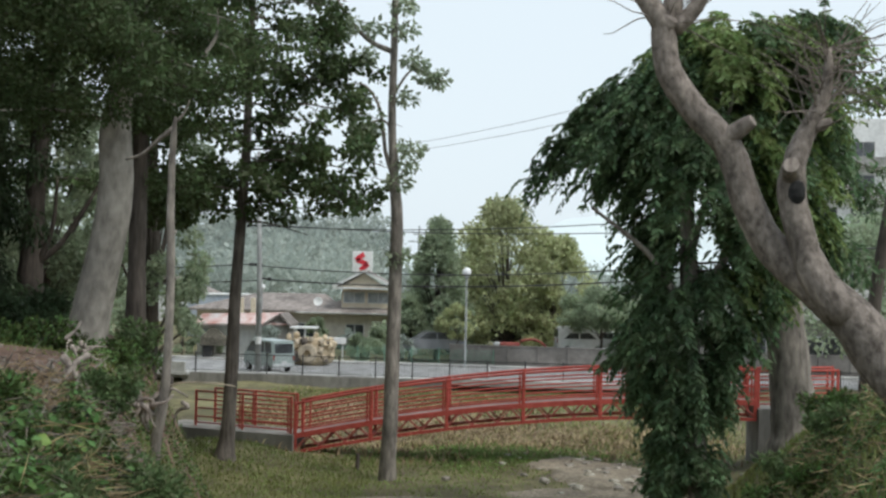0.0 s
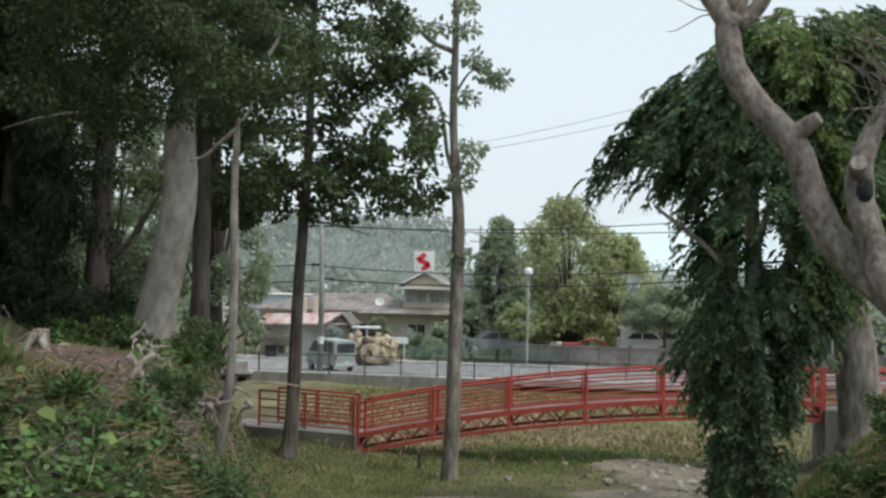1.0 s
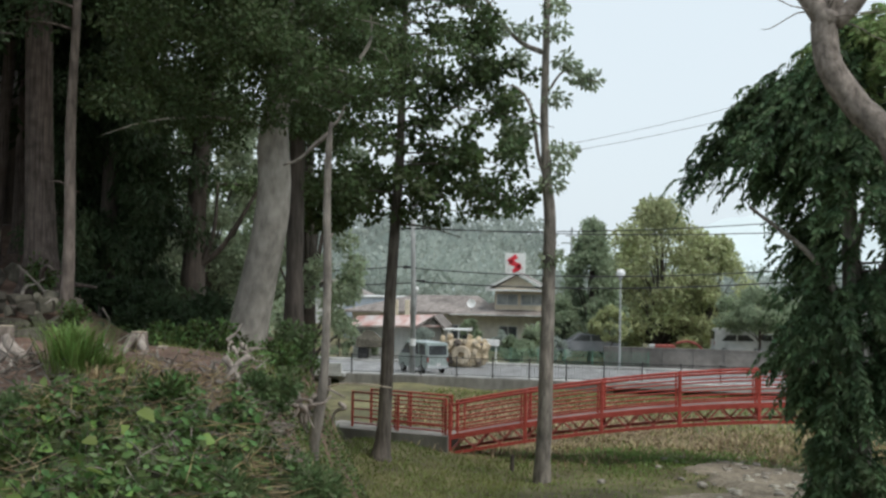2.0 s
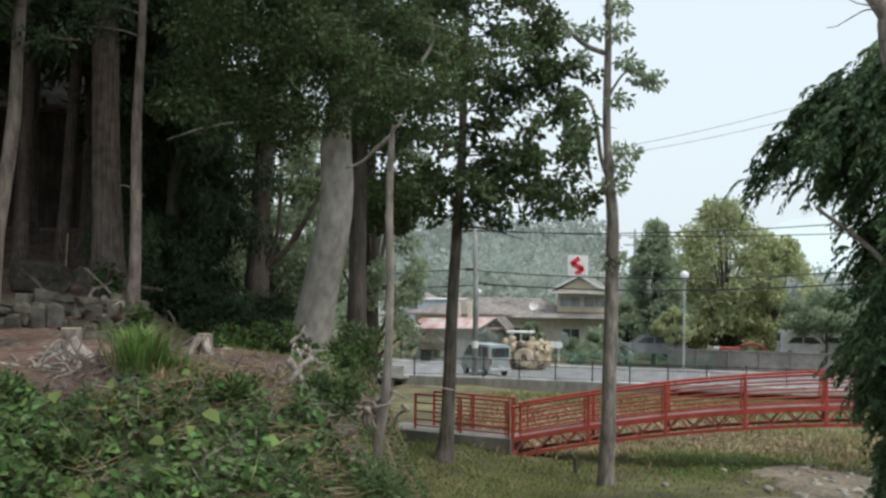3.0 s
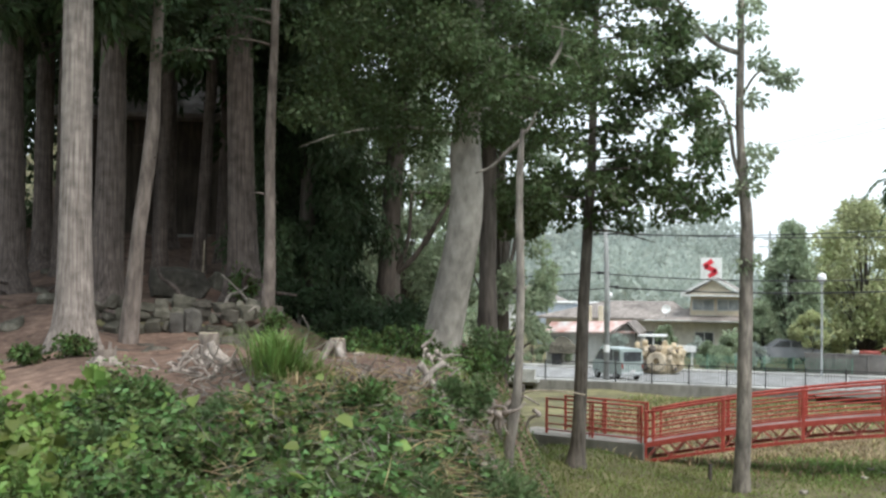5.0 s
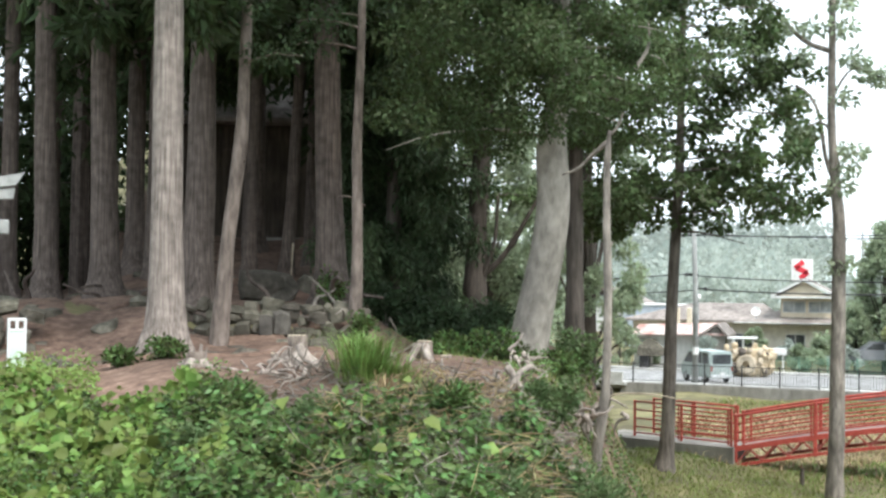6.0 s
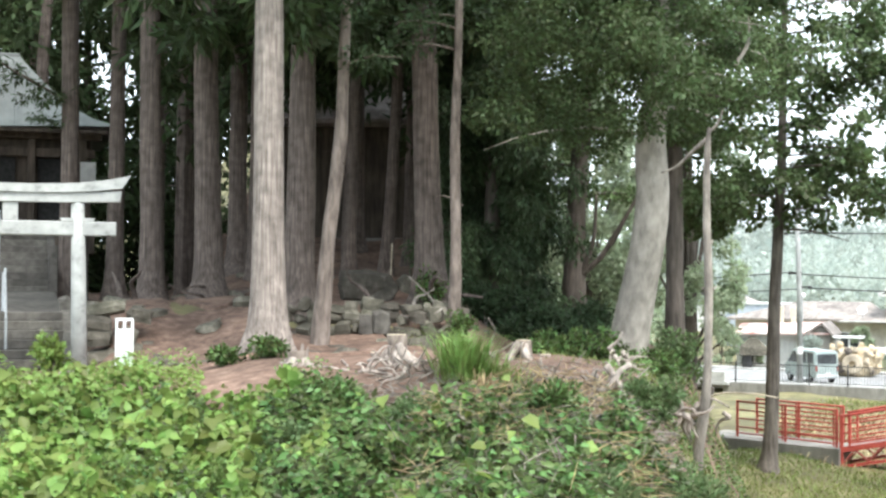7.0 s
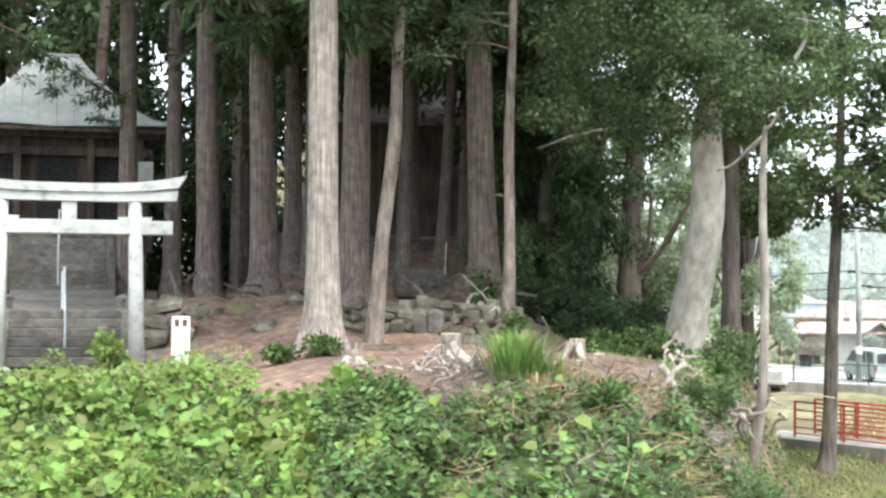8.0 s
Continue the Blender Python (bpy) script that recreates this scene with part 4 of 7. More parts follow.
for k in range(80):
    p0 = fork[rng.integers(20, 30)] if k < 60 else main[rng.integers(44, 48)]
    d = unit(np.array([rng.normal(0.25, 0.9), rng.normal(0, 0.6), rng.uniform(0.1, 1.0)]))
    pts = [p0]
    for j in range(4):
        d = unit(d + rng.normal(0, 0.28, 3))
        pts.append(pts[-1] + d * rng.uniform(0.16, 0.42))
    part("twig", Geo().tube(curve(pts, 9), np.linspace(0.014, 0.004, 9), 4), M_BARK_OLD, lt)
for nm, pth, r0, r1 in (("stub", [(-3.25, 0.85, 7.55 - zb), (-3.0, 0.7, 7.75 - zb), (-2.85, 0.6, 7.85 - zb)], 0.16, 0.1), ("limb", [(-4.02, 1.03, 9.2 - zb), (-4.3, 1.05, 9.6 - zb), (-4.55, 1.1, 9.95 - zb)], 0.17, 0.14),
                        ("limb", [(-4.0, 1.05, 9.3 - zb), (-3.95, 1.05, 9.7 - zb), (-4.0, 1.05, 10.2 - zb)], 0.16, 0.13), ("limb", [(-3.95, 1.03, 9.25 - zb), (-3.65, 1.0, 9.55 - zb), (-3.45, 1.0, 9.95 - zb)], 0.14, 0.11),
                        ("stub", [(-2.3, 0.45, 6.95 - zb), (-2.38, 0.2, 7.1 - zb), (-2.42, 0.05, 7.16 - zb)], 0.15, 0.12), ("stub", [(-2.1, 0.5, 7.7 - zb), (-1.85, 0.45, 7.8 - zb), (-1.75, 0.42, 7.85 - zb)], 0.1, 0.05)):
    q = curve(pth, 8)
    st = part(nm, Geo().tube(q, np.linspace(r0, r1, 8), 12, rough=0.05, rng=rng), M_BARK_OLD, lt, smooth=True)
    if nm == "stub":
        d = q[-1] - q[-2]
        d /= np.linalg.norm(d)
        part("cut_face", Geo().tube([q[-1] - d * 0.005, q[-1] + d * 0.015], [r1 * 0.93, r1 * 0.9], 12), M_DEADWOOD, st, "weathered sawn wood face")

# slim dark leaning tree behind, on the far bank
line = [(0, 0, -0.5), (0.25, 0, 3.0), (0.75, 0, 6.5), (1.3, 0, 10.0)]
rng = np.random.default_rng(95)
make_tree("slim_leaning_tree", (12.2, 38.5, lie(12.2, 38.5)), line, [0.24, 0.2, 0.18, 0.15], M_BARK_DARK, "slim dark leaning trunk on the far bank", "tree", M_LEAF_MID, limb_lines(rng, 8.5, 10.5, 8, 2.4, 0.2, 0.4, axis_of(line), taper=False), 0.04, 6, (0.6, 0.6, 0.4), 45, 0.16, 0.55, 0.3, 96, 10)

# ---- street furniture, houses and gardens beyond the stream ----
M_WHITE = surface("white_paint", [(0.4, (0.66, 0.67, 0.67)), (0.6, (0.78, 0.79, 0.79))], scale=3, rough=0.6, bump=0.05, large=0.12)
# Cream, beige and roof colours are raised to stand for haze over the street.
M_CREAM = surface("cream_render", [(0.4, (0.7, 0.61, 0.48)), (0.6, (0.8, 0.72, 0.59))], scale=2, rough=0.9, bump=0.1, large=0.12)
M_WALL = surface("grey_beige_render", [(0.4, (0.58, 0.55, 0.5)), (0.6, (0.7, 0.67, 0.61))], scale=2, rough=0.9, bump=0.1, large=0.15)
M_ROOF = surface("brown_roof", [(0.4, (0.2, 0.172, 0.158)), (0.6, (0.31, 0.278, 0.258))], scale=3, rough=0.8, bump=0.3)
M_ROOF_PINK = surface("rusty_metal_roof", [(0.35, (0.42, 0.2, 0.16)), (0.5, (0.55, 0.4, 0.37)), (0.65, (0.62, 0.58, 0.56))], scale=1.4, detail=4, rough=0.6, bump=0.1, stretch=(1, 0.2, 1))
M_BLUE = surface("blue_grey_cladding", [(0.4, (0.36, 0.42, 0.5)), (0.6, (0.45, 0.51, 0.58))], scale=2, rough=0.7, bump=0.05)
M_GLASS = surface("dark_window", [(0.4, (0.05, 0.055, 0.06)), (0.6, (0.1, 0.11, 0.12))], scale=1, rough=0.08, bump=0, spec=0.6)
M_CURTAIN = surface("curtained_window", [(0.4, (0.3, 0.33, 0.35)), (0.6, (0.45, 0.48, 0.5))], scale=1.5, rough=0.15, bump=0, spec=0.6)
M_DARKWOOD = surface("dark_old_wood", [(0.35, (0.035, 0.028, 0.022)), (0.65, (0.09, 0.072, 0.058))], scale=6, stretch=(1, 1, 0.15), rough=0.85, bump=0.3)
M_SIGN_RED = surface("red_sign_face", [(0.4, (0.6, 0.04, 0.06)), (0.6, (0.68, 0.06, 0.08))], scale=2, rough=0.4, bump=0)
M_STEEL = surface("galvanised_steel", [(0.4, (0.4, 0.42, 0.43)), (0.6, (0.5, 0.52, 0.53))], scale=5, rough=0.5, bump=0.05, metal=0.4)
M_POLE = surface("grey_utility_pole", [(0.4, (0.28, 0.29, 0.29)), (0.6, (0.36, 0.37, 0.37))], scale=3, rough=0.85, bump=0.1)
M_VAN = surface("silver_green_car_paint", [(0.4, (0.36, 0.43, 0.42)), (0.6, (0.42, 0.49, 0.48))], scale=1, rough=0.3, bump=0, metal=0.3, spec=0.5, large=0.1)
M_LAMP_GLOBE = surface("milky_globe", [(0.4, (0.75, 0.77, 0.78)), (0.6, (0.85, 0.86, 0.87))], scale=2, rough=0.25, bump=0, large=0.05)
M_SANDSTONE = surface("beige_carved_stone", [(0.3, (0.33, 0.25, 0.16)), (0.5, (0.52, 0.43, 0.3)), (0.7, (0.66, 0.58, 0.44))], scale=2.5, detail=8, rough=0.9, bump=0.6, bump_dist=0.08)
M_CARRED = surface("red_machine_paint", [(0.4, (0.26, 0.06, 0.05)), (0.6, (0.34, 0.09, 0.075))], scale=2, rough=0.4, bump=0)
M_GREYCAR = surface("grey_car_paint", [(0.4, (0.2, 0.21, 0.23)), (0.6, (0.26, 0.27, 0.29))], scale=1, rough=0.3, bump=0, metal=0.3, spec=0.5)
M_NET = surface("green_mesh_fence", [(0.4, (0.12, 0.24, 0.18)), (0.6, (0.17, 0.3, 0.23))], scale=4, rough=0.7, bump=0)


def hip_roof(g, x0, x1, y0, y1, z0, z1, ridge0, ridge1, over=0.0):
    """A hipped roof with thickness: eaves rectangle, ridge from ridge0 to ridge1 along x."""
    ym = (y0 + y1) / 2
    t = 0.16
    vs = [(x0, y0, z0), (x1, y0, z0), (x1, y1, z0), (x0, y1, z0), (ridge0, ym, z1), (ridge1, ym, z1)]
    lo = [(a, b, c - t) for a, b, c in vs[:4]]
    g.add(vs + lo, [(0, 1, 5, 4), (1, 2, 5), (2, 3, 4, 5), (3, 0, 4), (0, 6, 7, 1), (1, 7, 8, 2), (2, 8, 9, 3), (3, 9, 6, 0), (6, 9, 8, 7)])


def window_unit(parent, x, y, z, w, h, glass, frame_mat, panes=2):
    """A framed window let into a wall that faces -y."""
    win = part("window", Geo().box((x, y + 0.03, z), (w, 0.08, h), 0.01), frame_mat, parent)
    for i in range(panes):
        pw = (w - 0.08) / panes
        part("pane", Geo().box((x - w / 2 + 0.04 + pw * (i + 0.5), y - 0.02, z), (pw - 0.06, 0.04, h - 0.12)), glass, win)
    return win


house = thing("two_storey_house", (-6.3, 106.5, 0), "cream two-storey house with brown hipped roofs", "house")
part("lower_wall", Geo().box((-1.0, 3.5, 1.4), (7.4, 7, 2.8)), M_WALL, house)
part("upper_wall", Geo().box((0.45, 3.4, 3.95), (4.4, 5.6, 2.0)), M_CREAM, house)
g = Geo()
hip_roof(g, -5.2, 3.4, -1.2, 8, 2.85, 3.75, -2.0, 3.2)
part("lower_roof", g, M_ROOF, house)
g = Geo()
hip_roof(g, -14.5, -2.0, 1.5, 9.5, 2.9, 4.25, -9.0, -3.5)
part("wing_roof", g, M_ROOF, house)
part("wing_wall", Geo().box((-8.4, 5.5, 1.4), (10.5, 6.5, 2.9)), M_WALL, house)
g = Geo()
g.prism([(-2.35, -0.6, 4.86), (0.05, -0.6, 6.12), (2.45, -0.6, 4.86), (2.45, -0.6, 5.02), (0.05, -0.6, 6.3), (-2.35, -0.6, 5.02)], (0, 0, 0), (0, 8, 0))
part("gable_roof", g, M_ROOF, house)
g = Geo()
g.prism([(-2.0, -0.25, 4.75), (2.1, -0.25, 4.75), (0.05, -0.25, 6.0)], (0, 0, 0), (0, 0.3, 0))
part("gable", g, M_CREAM, house)
part("gable_band", Geo().box((0.05, -0.42, 4.78), (4.9, 0.5, 0.14), 0.02), M_WHITE, house)
for sx in (-1, 1):
    part("bargeboard", Geo().beam((0.05, -0.66, 6.16), (0.05 + sx * 2.45, -0.66, 4.88), 0.06, 0.2), M_WHITE, house)
window_unit(house, -0.75, 0.6, 4.05, 1.75, 0.9, M_CURTAIN, M_WHITE)
window_unit(house, 1.2, 0.6, 4.05, 1.75, 0.9, M_CURTAIN, M_WHITE)
window_unit(house, -0.6, 0.0, 1.1, 1.5, 1.7, M_GLASS, M_WHITE)
window_unit(house, -4.6, 0.0, 1.3, 1.6, 1.3, M_GLASS, M_WHITE)
part("dish", Geo().spin([(0.04, 0.0), (0.2, 0.03), (0.34, 0.1), (0.36, 0.1), (0.2, -0.02)], 16, (-3.5, -0.9, 3.65), Matrix.Rotation(radians(70), 3, "X").to_4x4()), M_WHITE, house, "round white satellite dish")
part("dish_mast", Geo().rod((-3.5, -0.8, 3.1), (-3.5, -0.8, 3.65), 0.04), M_STEEL, house)
part("eave_gutter", Geo().box((-0.9, -1.22, 2.78), (8.6, 0.12, 0.12), 0.03), M_PALE_CONCRETE, house)

shed = thing("low_shop_building", (-13.8, 92.0, 0), "low building with a rusty pinkish metal roof", "building")
part("wall", Geo().box((-0.2, 2, 1.1), (5.6, 4, 2.2)), M_WHITE, shed)
g = Geo()
g.prism([(-3.2, -0.8, 2.15), (3.3, -0.8, 2.25), (2.7, 2.0, 2.95), (-3.0, 2.0, 2.75)], (0, 0, 0), (0, 0, 0.1))
part("roof", g, M_ROOF_PINK, shed)
g = Geo()
g.prism([(1.4, -0.9, 2.0), (2.75, -0.9, 2.9), (3.5, -0.9, 2.1), (3.5, -0.9, 2.28), (2.75, -0.9, 3.06), (1.3, -0.9, 2.14)], (0, 0, 0), (0, 5, 0))
part("gable_roof", g, M_ROOF, shed)
g = Geo()
g.prism([(1.55, -0.6, 0.0), (3.3, -0.6, 0.0), (3.3, -0.6, 2.1), (2.7, -0.6, 2.8), (1.55, -0.6, 2.05)], (0, 0, 0), (0, 4, 0))
part("gable_wall", g, M_CONCRETE, shed)
window_unit(shed, -2.2, -0.02, 1.3, 1.3, 1.3, M_CURTAIN, M_WHITE, 2)
part("canopy", Geo().box((4.4, -0.2, 2.1), (1.9, 1.6, 0.12), 0.02), M_WHITE, shed)
for x in (3.9, 4.5):
    part("canopy_post", Geo().box((x, -0.8, 1.05), (0.1, 0.1, 2.1)), M_WHITE, shed)

b = thing("blue_grey_building", (-20.5, 122, 0), "blue-grey clad flat-roofed building", "building")
part("wall", Geo().box((0, 3, 1.9), (5.6, 6, 3.8), 0.03), M_BLUE, b)
part("parapet", Geo().box((0, 3, 3.86), (5.8, 6.2, 0.14), 0.02), M_WHITE, b)
window_unit(b, -1.0, -0.02, 2.4, 1.4, 0.9, M_GLASS, M_WHITE)
for x in (-15.6, -14.7):
    solo("gate_pillar", Geo().box((0, 0, 1.95), (0.35, 0.35, 3.9), 0.03), M_CREAM, "pale yellow pillar beside the shop", "pillar", (x, 104, 0), group="pale pillars")
b = thing("white_hill_house", (-34.0, 165, -0.5), "distant white house with a dark gable roof", "house")
part("wall", Geo().box((0, 4, 1.6), (10, 8, 4.2)), M_WHITE, b)
g = Geo()
g.prism([(-6, -1, 3.4), (0, -1, 5.6), (6, -1, 3.4), (6, -1, 3.7), (0, -1, 6.0), (-6, -1, 3.7)], (0, 0, 0), (0, 10, 0))
part("roof", g, M_ROOF, b)
window_unit(b, 1.5, -0.05, 2.0, 1.6, 1.1, M_GLASS, M_WHITE)

# roadside sign far behind the house: white panel with a red zigzag
sg = thing("roadside_sign", (-8.4, 139.7, 0), "tall white sign panel with red zigzag emblem", "sign")
part("pole", Geo().box((0, 0.1, 3.1), (0.35, 0.2, 6.2)), M_STEEL, sg)
part("panel", Geo().box((0, 0, 7.36), (2.12, 0.3, 2.25), 0.03), M_WHITE, sg)
for a, c in (((-0.7, 7.55), (0.15, 8.2)), ((-0.6, 7.6), (0.55, 7.1)), ((0.6, 7.15), (-0.2, 6.5))):
    part("emblem_bar", Geo().beam((a[0], -0.17, a[1]), (c[0], -0.17, c[1]), 0.04, 0.5), M_SIGN_RED, sg)
sg = thing("white_sign_board", (-6.75, 86.2, 0.14), "small white sign board on two posts", "sign")
part("board", Geo().box((0, 0, 1.35), (1.25, 0.1, 0.42), 0.03), M_WHITE, sg)
for x in (-0.4, 0.4):
    part("post", Geo().box((x, 0.08, 0.6), (0.07, 0.07, 1.2)), M_WHITE, sg)

# carved stone with a holed disc, and the dark boulder on its plinth
rng = np.random.default_rng(5)
st = thing("carved_boulder", (-8.2, 84.2, 0.02), "large beige carved boulder with a round holed disc", "boulder")
us = []
g = Geo()
n1, n2 = 14, 26
for i in range(n1 + 1):
    th = math.pi * i / n1
    for j in range(n2):
        ph = 2 * math.pi * j / n2
        r = 1 + 0.1 * noise.noise((3 * math.cos(ph) * math.sin(th), 3 * math.sin(ph) * math.sin(th), 3 * math.cos(th))) + 0.07 * noise.noise((7 * math.cos(ph) * math.sin(th), 7 * math.sin(ph) * math.sin(th), 7 * math.cos(th)))
        sx, sz = abs(math.sin(th)) ** 0.6, math.copysign(abs(math.cos(th)) ** 0.7, math.cos(th))
        us.append((1.5 * r * sx * math.cos(ph), 0.9 * r * sx * math.sin(ph), 0.85 + 0.9 * r * sz))
g.add(us, [(i * n2 + j, i * n2 + (j + 1) % n2, (i + 1) * n2 + (j + 1) % n2, (i + 1) * n2 + j) for i in range(n1) for j in range(n2)])
part("body", g, M_SANDSTONE, st, smooth=True)
disc = Geo()
a = np.arange(28) * 2 * np.pi / 28
ring = []
for r, y in ((0.22, -1.16), (0.52, -1.16), (0.6, -1.1), (0.6, -0.7), (0.22, -0.7)):
    ring += [(-0.1 + r * math.cos(t), y, 0.78 + r * math.sin(t)) for t in a]
disc.add(ring, [(k * 28 + j, k * 28 + (j + 1) % 28, ((k + 1) % 5) * 28 + (j + 1) % 28, ((k + 1) % 5) * 28 + j) for k in range(5) for j in range(28)])
part("disc", disc, M_CUT, st, "paler round disc with a hole")
# Near-black block set in the disc's hole, in place of the shade there.
part("hollow", Geo().box((-0.1, -0.82, 0.78), (0.5, 0.1, 0.5), 0.1), M_RUBBER_RECESS, st)
for i in range(34):
    kx, kz = rng.uniform(-1.55, 1.55), rng.uniform(0.2, 1.65)
    if math.hypot(kx + 0.1, kz - 0.78) < 0.72:
        continue
    ks = rng.uniform(0.25, 0.55)
    part("knob", Geo().stone((kx, -0.9 * math.sqrt(max(0.05, 1 - (kx / 1.75) ** 2)), kz), (ks, ks * 0.8, ks), rng, rng.uniform(0, 3), 0.5), (M_SANDSTONE, M_CUT, M_BARK_MID)[i % 3], st)
for kx, kz in ((-1.35, 1.75), (-0.9, 1.9), (0.35, 1.85), (0.9, 1.75), (1.3, 1.6)):
    part("knob", Geo().stone((kx, -0.3, kz), (0.35, 0.3, 0.4), rng, 0.3, 0.4), M_SANDSTONE, st)
st = thing("boulder_on_plinth", (-15.0, 88.5, 0.02), "dark pointed boulder on a black plinth", "monument")
part("plinth", Geo().box((-0.45, 0, 0.45), (0.6, 0.7, 0.9), 0.04), M_BLACK, st)
g = Geo()
g.add([(-0.9, -0.5, 0.9), (1.2, -0.5, 0.9), (1.2, 0.5, 0.9), (-0.9, 0.5, 0.9), (-0.85, -0.4, 1.5), (1.0, -0.4, 1.25), (1.0, 0.4, 1.25), (-0.85, 0.4, 1.5), (-0.25, 0, 2.1), (0.2, 0, 2.0)],
      [(0, 1, 2, 3), (0, 1, 5, 4), (1, 2, 6, 5), (2, 3, 7, 6), (3, 0, 4, 7), (4, 5, 9, 8), (6, 7, 8, 9), (5, 6, 9), (7, 4, 8)])
part("boulder", g, M_BOULDER, st)


def wheel(parent, x, y, r, w):
    m = Matrix.Rotation(radians(90), 3, "X").to_4x4()
    wh = part("wheel", Geo().spin([(r * 0.6, -w / 2), (r, -w / 2 + 0.02), (r, w / 2 - 0.02), (r * 0.6, w / 2)], 20, (x, y, r), m), M_RUBBER_RECESS, parent)
    part("rim", Geo().spin([(0.02, -w / 2 - 0.01), (r * 0.6, -w / 2 - 0.01), (r * 0.6, w / 2 + 0.01), (0.02, w / 2 + 0.01)], 14, (x, y, r), m), M_STEEL, wh)


def car(name, at, turn, prof, glass_prof, width, paint, wheels, label, category, group=""):
    """A vehicle from its side outline (x, z), with glass, wheels and lamps."""
    c = thing(name, at, label, category, group, turn=turn)
    g = Geo()
    g.prism([(x, 0, z) for x, z in prof], (0, -width / 2, 0), (0, width / 2, 0))
    me = g.mesh("body")
    bm = bmesh.new()
    bm.from_mesh(me)
    bmesh.ops.bevel(bm, geom=list(bm.edges), offset=0.06, segments=2, affect="EDGES")
    bm.to_mesh(me)
    bm.free()
    part("body", me, paint, c, smooth=False)
    for gp in glass_prof:
        for sy in (-1, 1):
            g = Geo()
            g.prism([(x, sy * width / 2, z) for x, z in gp], (0, -0.012, 0), (0, 0.012, 0))
            part("side_window", g, M_GLASS, c)
    zt = max(z for _, z in prof)
    xs = [x for x, _ in prof]
    part("rear_window", Geo().box((max(xs) - 0.0, 0, zt * 0.74), (0.05, width * 0.8, zt * 0.3), 0.02), M_GLASS, c)
    for sy in (-1, 1):
        part("tail_lamp", Geo().box((max(xs), sy * width * 0.44, zt * 0.45), (0.05, 0.12, 0.28), 0.02), M_CARRED, c)
    part("bumper", Geo().box((max(xs), 0, 0.38), (0.12, width * 0.98, 0.2), 0.04), M_STEEL, c)
    part("number_plate", Geo().box((max(xs) + 0.06, 0, 0.55), (0.02, 0.33, 0.16)), M_WHITE, c)
    for x in wheels:
        for sy in (-1, 1):
            wheel(c, x, sy * (width / 2 - 0.07), 0.29, 0.16)
    return c


car("kei_van", (-10.1, 78.4, 0.02), -52, [(-1.65, 0.3), (1.68, 0.3), (1.7, 1.0), (1.6, 1.8), (-0.75, 1.85), (-1.45, 1.1), (-1.7, 0.95)], [[(-1.3, 1.1), (-0.7, 1.72), (-0.15, 1.72), (-0.15, 1.1)], [(0.0, 1.1), (0.0, 1.72), (0.7, 1.72), (0.75, 1.1)], [(0.85, 1.1), (0.82, 1.72), (1.45, 1.68), (1.52, 1.1)]],
    1.48, M_VAN, (-1.1, 1.05), "small silver-green van on the street", "van")
SEDAN = [(-2.1, 0.3), (2.1, 0.3), (2.15, 0.85), (1.5, 0.98), (0.95, 1.45), (-0.55, 1.48), (-1.2, 1.0), (-2.15, 0.8)]
SGL = [[(-1.0, 1.0), (-0.5, 1.4), (0.15, 1.4), (0.15, 1.0)], [(0.25, 1.0), (0.25, 1.4), (0.85, 1.38), (1.25, 1.0)]]
car("parked_car", (-0.6, 90.5, 0.6), 10, SEDAN, SGL, 1.7, M_GREYCAR, (-1.35, 1.3), "grey parked car behind the garden hedge", "car", "parked cars")
car("parked_car", (9.6, 92.0, 0.75), 185, [(-1.65, 0.3), (1.68, 0.3), (1.7, 1.0), (1.6, 1.8), (-0.75, 1.85), (-1.45, 1.1), (-1.7, 0.95)], SGL, 1.6, M_WHITE, (-1.1, 1.05), "white parked van behind the block wall", "car", "parked cars")
car("parked_car", (12.2, 93.0, 0.75), 175, SEDAN, SGL, 1.7, M_WHITE, (-1.35, 1.3), "white parked car behind the block wall", "car", "parked cars")
dg = thing("red_digger", (5.6, 91.5, 0.1), "red farm machine with a curved arm behind the wall", "machine")
part("cab", Geo().box((-0.9, 0, 0.85), (1.4, 1.2, 0.9), 0.08), M_CARRED, dg)
part("engine_cover", Geo().box((0.6, 0, 0.7), (1.3, 1.1, 0.6), 0.08), M_CARRED, dg)
part("arm", Geo().tube(curve([(-0.2, -0.4, 1.4), (0.6, -0.4, 1.55), (1.3, -0.4, 1.3), (1.8, -0.4, 0.7)], 14), 0.09, 8), M_CARRED, dg, smooth=True)
part("windscreen", Geo().box((-1.75, 0, 0.95), (0.5, 1.0, 0.7), 0.06), M_STEEL, dg)

g = Geo()
g.prism([on_street(-1.6, 14.2), on_street(60, 14.2), on_street(60, 14.4), on_street(-1.6, 14.4)], (0, 0, 0.0), (0, 0, 1.32))
# The block colour is raised as well, haze included.
M_BLOCK = surface("grey_brown_block", [(0.3, (0.16, 0.148, 0.14)), (0.7, (0.25, 0.235, 0.222))], scale=2.5, detail=8, rough=0.9, bump=0.2)
blockwall = solo("block_wall", g, M_BLOCK, "long grey concrete block wall along the street", "wall", kind="structure")
g = Geo()
g.prism([on_street(-1.65, 14.15), on_street(60, 14.15), on_street(60, 14.45), on_street(-1.65, 14.45)], (0, 0, 1.324), (0, 0, 1.4))
part("coping", g, M_BLOCK, blockwall)
for i in range(28):
    p = on_street(0.3 + i * 1.95, 14.18)
    part("pilaster", Geo().box((p.x, p.y, 0.66), (0.14, 0.1, 1.3)), M_BLOCK, blockwall)
net = thing("green_mesh_fence", on_street(-9.5, 14.1, 0.14), "low green mesh garden fence on posts", "fence", turn=math.degrees(math.atan(-0.154)))
